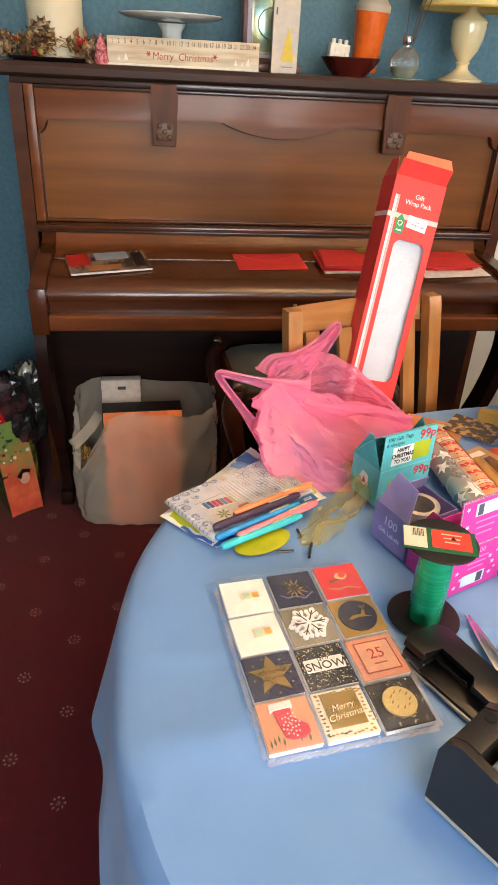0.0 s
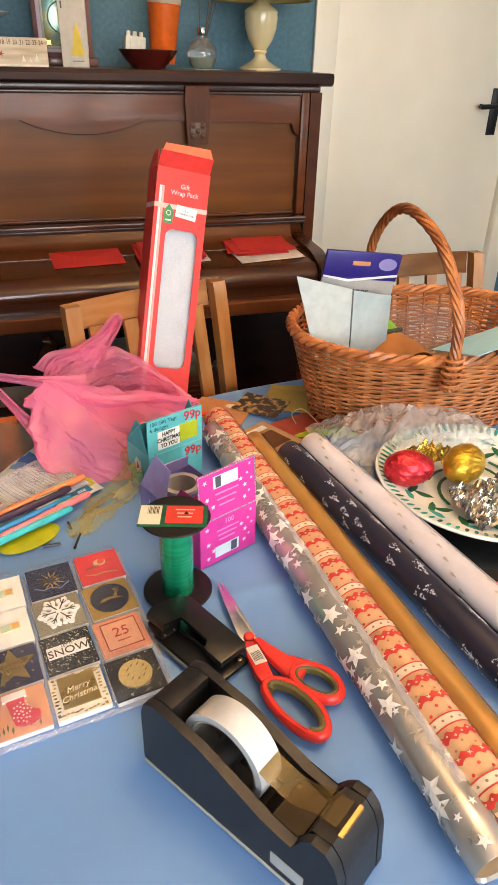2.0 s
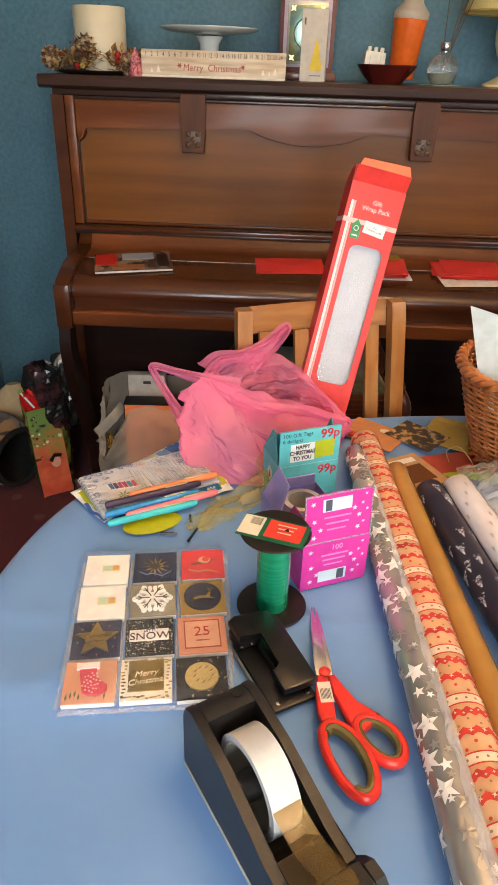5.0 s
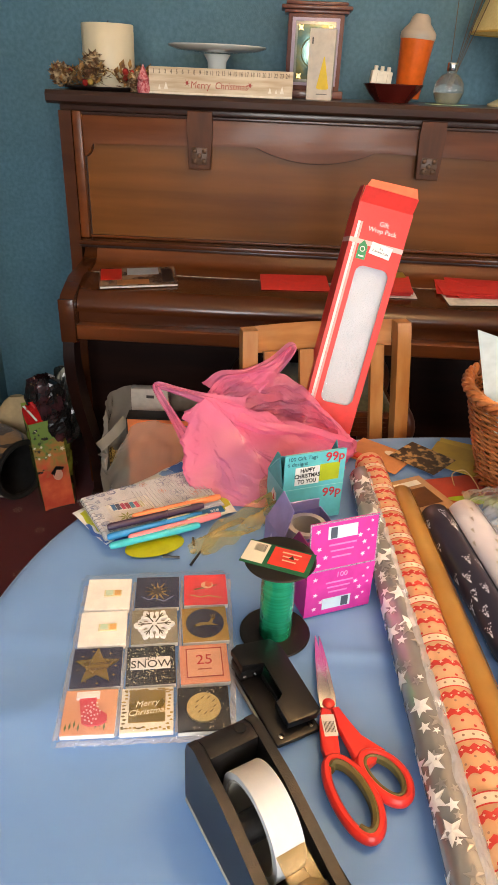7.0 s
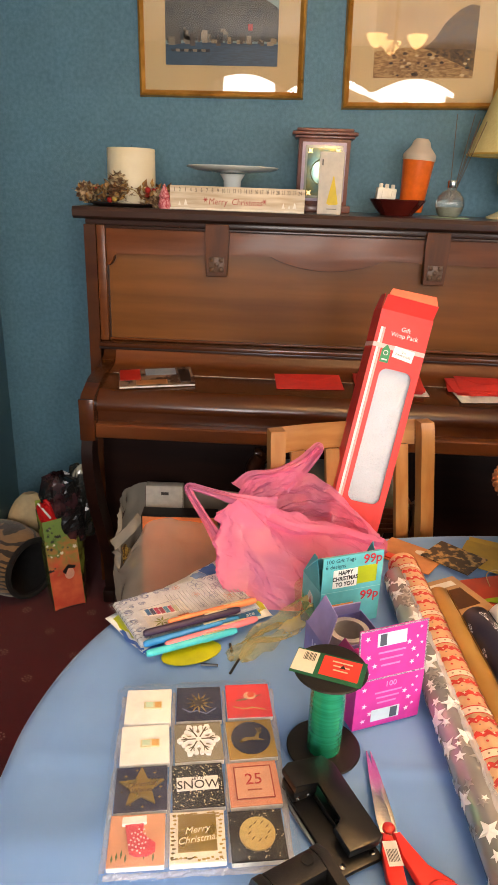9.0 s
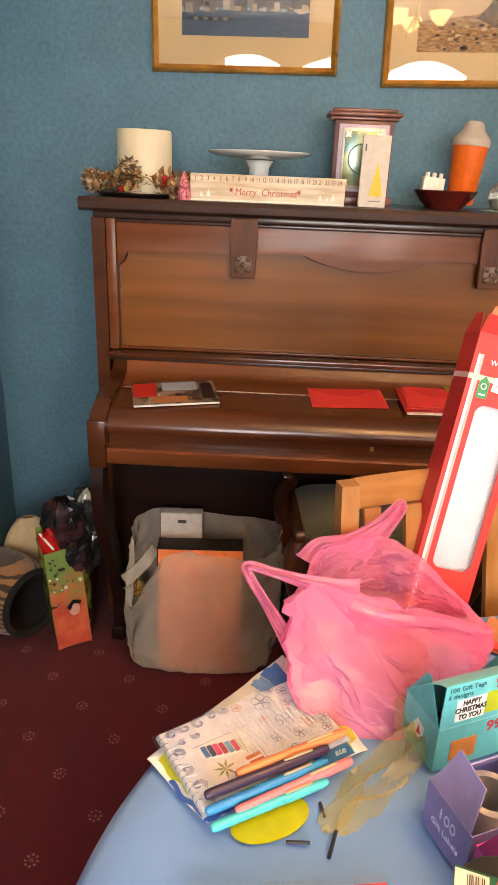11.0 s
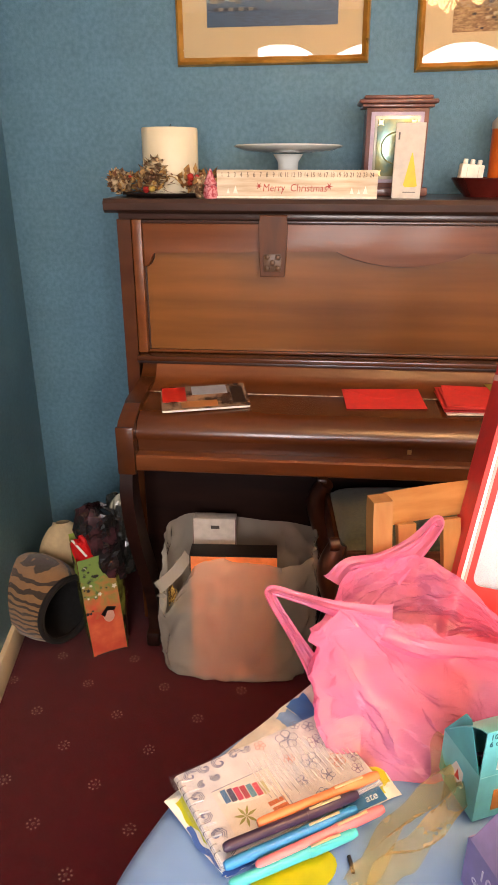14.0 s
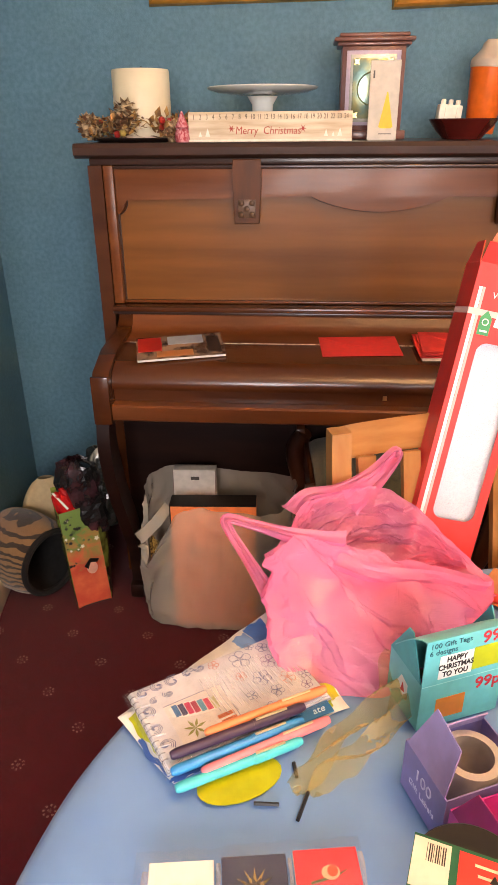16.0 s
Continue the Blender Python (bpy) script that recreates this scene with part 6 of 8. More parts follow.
def cards():
    flat_card("envelope", "mustard yellow envelope on tablecloth", "envelope", (0.235, 1.452), (0.115, 0.085), -22, "b79a3c", 0.0012, group="envelopes")
    flat_card("envelope", "mustard yellow envelope on tablecloth", "envelope", (0.215, 1.435), (0.105, 0.085), -28, "ab8d35", 0.003, group="envelopes")
    flat_card("envelope", "terracotta red envelope beside basket", "envelope", (0.205, 1.345), (0.115, 0.080), 18, "a8402f", 0.0012, group="envelopes")
    flat_card("envelope", "salmon pink envelope beside basket", "envelope", (0.262, 0.882), (0.09, 0.06), 25, "dd7f80", 0.0045, group="envelopes")
    brown = mat("dark_botanical_print", rgb("3a2a1c"), 0.45, scale=70, col2=rgb("b08a55"), lo=0.40, hi=0.5)
    flat_card("greeting_card", "dark brown and gold printed greeting card", "card", (0.150, 1.432), (0.085, 0.07), -42, brown, 0.0045)
    kraft = flat_card("kraft_envelope", "crumpled kraft paper envelope with red trim", "envelope", (0.078, 1.437), (0.10, 0.075), -35, "b57a4d", 0.0015)
    part("oval_label", prismed(circle_pts(0.012, 20, 1.3, 0.7), 0.0004, Matrix.Translation((0.018, 0.018, 0.0013))), ink("cfc3b2", 0.6), kraft, "pale oval sticker")
    part("red_trim", boxed(-0.03, 0.02, -0.034, -0.018, 0.0013, 0.004, 0.001), ink("d3462e", 0.5), kraft)
    pk = flat_card("card_packet", "kraft card packet with brown window", "card packet", (0.128, 1.312), (0.070, 0.105), 28, "b08c66", 0.0012, thick=0.004)
    part("window", boxed(-0.022, 0.022, -0.022, 0.022, 0.0041, 0.0046), ink("5e3512", 0.3), pk, "brown window panel")
    part("label", boxed(-0.024, 0.022, 0.030, 0.042, 0.0041, 0.0046), ink("dcd6ca", 0.5), pk, "white printed strip")
    leaf = thing("green_gift_strip", pose(0.222, 1.302, T + 0.002, 0, 0, -14), "lime green shiny paper strip", "paper strip")
    part("strip", sheeted(14, 3, lambda u, v: (-0.055 + 0.11 * u, (v - 0.5) * 0.024 * (1 - abs(2 * u - 1) ** 2 * 0.7), 0.001 + 0.008 * math.sin(u * 3.1))), ink("8fb022", 0.3), leaf)
    string = thing("string", (0.205, 1.36, T + 0.001), "loose curl of natural string", "string")
    part("strand", tubed(spline([(-0.02, -0.01, 0.004), (-0.02, 0.012, 0.012), (0.0, 0.018, 0.016), (0.012, -0.01, 0.010), (0.016, -0.035, 0.004), (0.022, -0.03, 0.010), (0.012, -0.045, 0.003)], 36), 0.0008, 5), ink("c9a878", 0.8), string)
    grey = thing("white_tissue", pose(0.0, 1.462, T + 0.001, 0, 0, 10), "scrap of crumpled white tissue paper", "tissue paper")
    part("sheet", sheeted(14, 10, lambda u, v: (-0.03 + 0.06 * u, -0.02 + 0.04 * v, 0.003 + 0.008 * abs(noise.noise(Vector((u * 4, v * 4, 2)))))), ink("c9c4be", 0.7), grey)


cards()


# --- wicker basket ---
BC = (0.422, 1.378)


def basket():
    ob = thing("wicker_basket", (BC[0], BC[1], T + 0.001), "honey-brown oval willow wicker basket with arched handle", "basket")
    wick = mat("honey_willow", rgb("c07a46"), 0.42, scale=40, col2=rgb("9a5528"), stretch=(1, 1, 1), bump=0.15, coat=0.15, per=0.16)
    dark = mat("dark_willow", rgb("a86636"), 0.45, scale=40, col2=rgb("8a4f22"), bump=0.15, per=0.12)
    H = 0.155
    ns = 44

    def rad(v):
        k = v ** 0.8
        return 0.188 + 0.045 * k, 0.122 + 0.045 * k

    rows = 33
    for r in range(rows):
        v = (r + 0.5) / rows
        rx, ry = rad(v)
        pts = []
        for i in range(ns * 4):
            a = 2 * math.pi * i / (ns * 4)
            o = 0.0026 * math.cos(a * ns / 2 + (math.pi if r % 2 else 0))
            pts.append(((rx + o) * math.cos(a), (ry + o) * math.sin(a), 0.006 + (H - 0.012) * v + 0.0008 * math.sin(a * 5 + r)))
        part("weaver", tubed(pts, 0.0021, 5, True), wick, ob)
    for s in range(ns):
        a = 2 * math.pi * (s + 0.25) / ns
        pts = [(rad(v)[0] * math.cos(a), rad(v)[1] * math.sin(a), 0.002 + H * v) for v in (0, 0.25, 0.5, 0.75, 1.0)]
        part("stake", tubed(pts, 0.0024, 5), dark, ob)
    # plaited rim and foot: strands winding round one another
    for z, (rx, ry), k, rr in ((H + 0.001, (0.236, 0.170), 3, 0.0048), (0.005, (0.190, 0.124), 2, 0.004)):
        for s in range(k):
            pts = []
            for i in range(180):
                a = 2 * math.pi * i / 180
                ph = a * 22 + 2 * math.pi * s / k
                pts.append(((rx + 0.0055 * math.cos(ph)) * math.cos(a), (ry + 0.0055 * math.cos(ph)) * math.sin(a), z + 0.0055 * math.sin(ph)))
            part("rim_strand" if k == 3 else "foot_strand", tubed(pts, rr, 6, True), wick, ob)
    part("base", prismed(circle_pts(1, 48, 0.187, 0.121), 0.006, Matrix.Translation((0, 0, 0.002))), dark, ob, "woven base")
    # roped handle across the width
    arc = spline([(-0.062, -0.178, 0.115), (-0.060, -0.178, 0.17), (-0.060, -0.165, 0.235), (-0.060, -0.10, 0.308), (-0.058, 0.0, 0.338), (-0.040, 0.10, 0.308), (-0.030, 0.165, 0.24), (-0.02, 0.172, 0.16), (-0.02, 0.170, 0.115)], 90)
    part("handle_core", tubed([tuple(p) for p in arc], 0.006, 8), dark, ob)
    for s in range(6):
        pts = []
        for i, p in enumerate(arc):
            d = (arc[min(i + 1, 90)] - arc[max(i - 1, 0)]).normalized()
            sd = d.cross(Vector((1, 0, 0))).normalized()
            ph = i * 0.42 + 2 * math.pi * s / 6
            pts.append(p + 0.0056 * (math.cos(ph) * sd + math.sin(ph) * Vector((1, 0, 0))))
        part("handle_strand", tubed(pts, 0.0035, 6), wick, ob)
    # binding where the handle meets the rim
    for y, x in ((-0.178, -0.061), (0.171, -0.02)):
        for k in range(5):
            z = 0.125 + 0.010 * k
            part("binding", tubed([(x + 0.014 * math.cos(a), y + 0.011 * math.sin(a), z) for a in [2 * math.pi * q / 14 for q in range(14)]], 0.0032, 5, True), wick, ob)
    # what is in the basket
    z0 = T + 0.01
    tp = thing("tissue_paper_pack", pose(0.284, 1.392, T + 0.163, 6, 6, -4), "purple and grey tissue paper packet", "tissue paper")
    part("packet", boxed(-0.063, 0.063, 0, 0.006, -0.06, 0.115, 0.002), mat("grey_packet", rgb("a9a7a4"), 0.3, scale=30, coat=0.3), tp)
    hd = part("header", boxed(-0.0632, 0.0632, -0.0006, 0.0066, 0.072, 0.116, 0.001), ink("2b2277", 0.35), tp, "purple header card with hang slot")
    part("hang_slot", boxed(-0.018, 0.012, -0.0009, -0.0006, 0.095, 0.102, 0.0002, 1), ink("c98a5a", 0.6), hd)
    part("logo_oval", prismed(circle_pts(0.013, 24, 1.2, 0.75), 0.0004, pose(0.042, -0.0006, 0.099, 90, 0, 0)), ink("8f8ac2", 0.4), hd, "plain pale oval emblem")
    part("white_swoosh", prismed([(-0.063, 0.0), (-0.02, -0.006), (0.063, 0.006), (0.063, 0.010), (-0.02, -0.002), (-0.063, 0.003)], 0.0004, pose(0, -0.0007, 0.074, 90, 0, 0)), ink("e6e6ea", 0.4), tp)
    words("tissue paper", 0.0165, ink("3c3a50", 0.5), tp, pose(-0.020, -0.0007, 0.053, 90, 0, 0))
    part("print_bar", boxed(0.012, 0.055, -0.0006, -0.0002, 0.034, 0.037), ink("7a7880", 0.5), tp)
    gp = thing("grey_card_folder", (0.27, 1.352, 0.87), "pale grey-green folded card wallet", "card")
    upright = pose(0, 0, 0, 90, 0, 0)
    part("front_leaf", prismed([(-0.050, 0.0), (0.000, 0.0), (-0.006, 0.135), (-0.100, 0.162), (-0.073, 0.072)], 0.0014, upright), ink("b9c4c2", 0.5, vary=0.06), gp)
    part("turned_leaf", prismed([(0.0005, 0.0), (0.068, 0.0), (0.066, 0.118), (-0.0055, 0.1345)], 0.0014, pose(0, -0.003, 0, 90, 0, 6)), ink("a6b6b8", 0.5, vary=0.06), gp)
    bp = thing("blue_leaflet", pose(0.448, 1.268, T + 0.165, 74, -8, 8), "pale blue printed leaflet", "leaflet")
    part("leaf", boxed(-0.075, 0.075, 0, 0.001, -0.02, 0.085), ink("8fc4dc", 0.45), bp)
    for k in range(4):
        part("print_bar", boxed(-0.055, 0.03 - 0.012 * k, -0.0005, 0.0, 0.058 - k * 0.012, 0.061 - k * 0.012), ink("4a7f9c", 0.5), bp)
    br = thing("brown_paper", pose(0.345, 1.31, T + 0.105, 0, 0, 15), "folded sheet of brown paper", "paper")
    part("folded_sheet", sheeted(12, 8, lambda u, v: (-0.05 + 0.11 * u, -0.03 + 0.08 * v, 0.03 * math.sin(u * 2.6) + 0.012 * math.sin(v * 5 + u * 4)), thick=0.001), ink("a8682f", 0.7), br)
    gl = thing("green_label", pose(0.36, 1.42, T + 0.135, 20, 0, 10), "bright green and black card label", "label")
    part("card", boxed(-0.03, 0.03, -0.012, 0.012, 0, 0.002), ink("7fc22a", 0.4), gl)
    part("card_edge", boxed(-0.02, 0.035, -0.02, -0.0125, 0, 0.004), ink("23301a", 0.5), gl)
    cl = thing("cellophane_bundle", (0.43, 1.41, T + 0.06), "crumpled clear cellophane wrapping", "cellophane")
    part("film", sheeted(36, 20, lambda u, v: (lambda a, b, r: (1.5 * r * math.cos(a) * math.sin(b), r * math.sin(a) * math.sin(b), 0.055 + 0.055 * math.cos(b)))(2 * math.pi * u, 0.15 + 2.2 * v, 0.075 + 0.022 * noise.noise(Vector((math.cos(6.28 * u) * 2, math.sin(6.28 * u) * 2, v * 4)))), closed=True), CLEAR, cl)
    pap = thing("shredded_filling", (0.43, 1.38, T + 0.012), "brown paper filling in basket", "filling")
    part("filling", sheeted(40, 12, lambda u, v: (0.185 * (1 - v) * math.cos(6.2832 * u), 0.122 * (1 - v) * math.sin(6.2832 * u), 0.045 + 0.03 * v + 0.018 * noise.noise(Vector((3 * math.cos(6.28 * u), 3 * math.sin(6.28 * u), v * 6)))), closed=True), ink("8a6238", 0.8, vary=0.3), pap)


basket()


# --- plate with chocolate eggs, mat ---
def plate_and_eggs():
    mt = thing("placemat", pose(0.385, 1.065, T + 0.001, 0, 0, 14), "glossy black placemat with gold greek key border", "placemat")
    part("board", boxed(-0.185, 0.20, -0.15, 0.13, 0, 0.004, 0.0015), ink("0d0c0c", 0.16), mt)
    bm = bmesh.new()
    for k in range(14):
        x = -0.165 + k * 0.025
        for x0, x1, y0, y1 in ((0, 0.020, 0.014, 0.0165), (0.0175, 0.020, 0.0, 0.014), (0.005, 0.0175, 0.0, 0.0025), (0.005, 0.0075, 0.0025, 0.010), (0.0075, 0.013, 0.0075, 0.010), (0, 0.0025, -0.004, 0.014), (0.0025, 0.025, -0.004, -0.0015)):
            box(bm, x + x0, x + x1, -0.135 + y0, -0.135 + y1, 0.0041, 0.0044)
    part("key_border", bm, mat("dull_gold_print", rgb("9a7a3a"), 0.4, 0.5, scale=60), mt)
    pl = thing("plate", (0.366, 1.09, T + 0.005), "white majolica plate with hand-painted green leaves", "plate")
    glaze = mat("white_glaze", rgb("e6ebe6"), 0.12, scale=12, col2=rgb("d9e2dd"), coat=0.4)
    part("dish", lathed([(0.0, 0.0), (0.075, 0.0), (0.08, 0.003), (0.11, 0.009), (0.140, 0.020), (0.150, 0.027), (0.151, 0.0295), (0.148, 0.031), (0.135, 0.0265), (0.108, 0.0145), (0.078, 0.0075), (0.0, 0.0065)], 64), glaze, pl)
    green, teal = ink("2f6a4a", 0.15), ink("3a9c92", 0.15)
    for k in range(76):                                  # radial dabs round the rim
        a = 2 * math.pi * k / 76
        m = pose(0.1395 * math.cos(a), 0.1395 * math.sin(a), 0.0290, 0, 0, math.degrees(a)) @ pose(0, 0, 0, 0, -22, 0)
        part("rim_dab", prismed(circle_pts(0.0075, 10, 1.1, 0.36), 0.0003, m), teal if k % 3 else green, pl)
    for k in range(14):                                  # looping leaf strokes between rim and well
        a = 2 * math.pi * k / 14 + 0.3
        for q, (dr, da, turn) in enumerate(((0.0, 0.0, 35), (0.014, 0.13, 100), (-0.012, 0.10, -30))):
            r0 = 0.104 + dr
            m = pose(r0 * math.cos(a + da), r0 * math.sin(a + da), 0.0150 + 0.30 * dr, 0, 0, math.degrees(a) + turn) @ pose(0, 0, 0, 0, -6, 0)
            part("leaf_stroke", prismed([(-0.016, 0.0), (-0.006, 0.0052), (0.008, 0.005), (0.017, 0.0), (0.008, -0.0042), (-0.008, -0.0038)], 0.0003, m), green if q != 1 else teal, pl)
    for k in range(7):
        a = k * 0.9 + 3.0
        pts = [(0.045 * math.cos(a + q * 0.20) * (1 + 0.09 * q), 0.045 * math.sin(a + q * 0.20) * (1 + 0.09 * q), 0.0078 + 0.0004 * q) for q in range(8)]
        part("stem_stroke", tubed(pts, 0.0028, 5, False, 0.2), green, pl)

    def egg(name, c, r, L, turn, col, label, z):
        foil = mat("foil_" + col, rgb(col), 0.3, 0.6, scale=70, bump=0.9, bscale=90, col2=tuple(v * 0.7 for v in rgb(col)))
        prof = [(r * math.sin(math.pi * k / 20) * (1 + 0.10 * math.cos(math.pi * k / 20)), -L * math.cos(math.pi * k / 20)) for k in range(21)]
        prof[0], prof[-1] = (0.0, -L), (0.0, L)
        bm = lathed(prof, 36, pose(0, 0, 0, 90, 0, turn), lambda a, zz: 0.05 * noise.noise(Vector((math.cos(a) * 4, math.sin(a) * 4, zz * 160))) + 0.04 * noise.noise(Vector((math.cos(a) * 9, math.sin(a) * 9, zz * 320))))
        return single(name, bm, foil, (c[0], c[1], z), label, "chocolate egg", "foil-wrapped eggs", flat=True)

    egg("chocolate_egg", (0.262, 1.119), 0.0255, 0.036, 78, "d8323c", "chocolate egg in shiny red foil", T + 0.046)
    egg("chocolate_egg", (0.340, 1.105), 0.027, 0.036, -62, "c79a2e", "chocolate egg in shiny gold foil", T + 0.048)
    gold = thing("gold_wrapper", (0.315, 1.150, T + 0.024), "crumpled gold foil wrapper", "foil wrapper")
    part("foil", sheeted(20, 12, lambda u, v: (-0.035 + 0.07 * u, -0.02 + 0.04 * v, 0.012 + 0.016 * abs(noise.noise(Vector((u * 5, v * 4, 7)))) * 2)), mat("gold_wrapper_foil", rgb("d8b85a"), 0.2, 0.8, scale=60, bump=0.8), gold)
    sil = thing("silver_wrapper", (0.355, 1.035, T + 0.018), "crumpled silver foil wrappers on plate", "foil wrapper")
    foil = mat("crumpled_silver", rgb("c9c4b8"), 0.16, 0.9, scale=60, bump=1.0, bscale=70, col2=rgb("8f8a80"))
    part("foil", sheeted(34, 26, lambda u, v: (-0.062 + 0.15 * u, -0.05 + 0.085 * v + 0.02 * u, 0.010 + 0.020 * abs(noise.noise(Vector((u * 9, v * 7, 1)))) + 0.012 * abs(noise.noise(Vector((u * 21, v * 17, 4)))))), foil, sil, flat=True)

    def bagf(u, v):
        x, y = -0.135 + 0.29 * u, -0.055 + 0.13 * v
        h = math.sin(math.pi * u) ** 0.6 * math.sin(math.pi * min(1, v * 1.02)) ** 0.7
        q = Vector((u * 6, v * 4, 9))
        return (x + 0.01 * noise.noise(q), y + 0.012 * noise.noise(q * 1.3), 0.004 + 0.048 * h + 0.016 * (1 - 2 * abs(noise.noise(q * 1.4))) * h + 0.006 * noise.noise(q * 4))

    cb = thing("cellophane_bag", pose(0.315, 1.235, T + 0.012, 0, 0, -6), "crinkled clear cellophane bag with gold print", "cellophane bag")
    part("film", sheeted(60, 30, lambda u, v: bagf(u, v)), film_mat("crinkled_cellophane", (0.95, 0.91, 0.86), 0.66, 0.05), cb, flat=True)
    part("film", sheeted(24, 16, lambda u, v: (-0.145 + 0.09 * u, -0.11 + 0.10 * v, 0.002 + 0.022 * abs(noise.noise(Vector((u * 5, v * 5, 3)))))), film_mat("dull_cellophane", (0.7, 0.66, 0.58), 0.5, 0.2), cb, flat=True)
    bm = bmesh.new()
    rnd = random.Random(6)
    for k in range(60):
        u, v = rnd.uniform(0.25, 0.95), rnd.uniform(0.45, 0.85)
        x, y, z = bagf(u, v)
        s = rnd.uniform(0.003, 0.007)
        a = rnd.uniform(0, 6.28)
        flat([(x + s * math.cos(a), y + s * math.sin(a)), (x + 0.3 * s * math.cos(a + 2), y + 0.3 * s * math.sin(a + 2)), (x - s * math.cos(a), y - s * math.sin(a)), (x - 0.3 * s * math.cos(a + 2), y - 0.3 * s * math.sin(a + 2))], z + 0.0015, bm)
    part("gold_print", bm, GOLDFOIL, cb)


plate_and_eggs()


# ---- on the piano's lid over the keys ----
def lid_z(y):
    return 0.8128 - (2.449 - y) * 0.1074


def on_lid(x, y, turn, lift=0.0):
    return pose(x, y, lid_z(y) + lift, 6.1, 0, 0) @ pose(0, 0, 0, 0, 0, turn)


def lid_things():
    mg = thing("magazine", on_lid(-0.505, 2.345, 13, 0.001), "glossy magazine with dark cover photo", "magazine")
    w, d = 0.215, 0.135
    part("pages", boxed(-w / 2, w / 2, -d / 2, d / 2, 0, 0.006, 0.001, 1), ink("d9d2c6", 0.6), mg)
    cov = part("cover", boxed(-w / 2 - 0.001, w / 2 + 0.001, -d / 2 - 0.001, d / 2 + 0.001, 0.0062, 0.0072), mat("magazine_cover", rgb("3b2a24"), 0.25, scale=26, col2=rgb("8a705c"), lo=0.45, hi=0.62, coat=0.4), mg)
    part("masthead", boxed(-w / 2 + 0.002, -w / 2 + 0.062, -d / 2 + 0.045, d / 2 - 0.004, 0.0072, 0.0076), ink("b82420", 0.3), cov)
    part("photo_sky", boxed(-0.03, 0.06, 0.012, d / 2 - 0.004, 0.0072, 0.0076), ink("8e959c", 0.3), cov)
    part("photo_patch", boxed(-0.06, 0.03, -0.06, -0.025, 0.0072, 0.0076), ink("a2663c", 0.3), cov)
    part("photo_patch", boxed(0.068, 0.10, -0.05, 0.05, 0.0072, 0.0076), ink("241a18", 0.3), cov)
    red = "d43a36"

    def env(x, y, turn, lift, w=0.185, d=0.125, col=red):
        e = single("envelope", boxed(-w / 2, w / 2, -d / 2, d / 2, 0, 0.0018, 0.0005, 1), ink(col, 0.5, vary=0.05), on_lid(x, y, turn, lift), "bright red paper envelope" if col == red else "plain white paper envelope", "envelope", "envelopes on piano")
        if col == red:
            part("flap", prismed([(-w / 2 + 0.002, 0.0), (w / 2 - 0.002, 0.0), (0.02, -0.055), (-0.02, -0.055)], 0.0005, Matrix.Translation((0, d / 2 - 0.002, 0.0018))), ink("cc3431", 0.5), e)

    env(-0.055, 2.375, 4, 0.0006, 0.197, 0.118)
    rnd = random.Random(1)
    env(0.185, 2.362, 3, 0.0006, 0.20, 0.13, "e6ded2")
    for k in range(7):
        env(0.178 + rnd.uniform(-0.006, 0.006), 2.366 + rnd.uniform(-0.006, 0.006), rnd.uniform(-3, 5), 0.003 + 0.0026 * k)
    cd = single("gold_card", boxed(-0.03, 0.03, -0.02, 0.02, 0, 0.0012), ink("8f7a2c", 0.4), on_lid(0.235, 2.415, 8, 0.023), "small green-gold printed card", "card")
    env(0.466, 2.345, 6, 0.0006, 0.205, 0.135, "ebe3d6")
    for k, (x, y, t) in enumerate(((0.452, 2.375, 2), (0.435, 2.380, -6), (0.475, 2.372, 12), (0.440, 2.375, 4), (0.465, 2.382, -3))):
        env(x, y, t, 0.003 + 0.0026 * k, 0.165, 0.11)


lid_things()


# ---- on top of the piano ----
PT = 1.2725


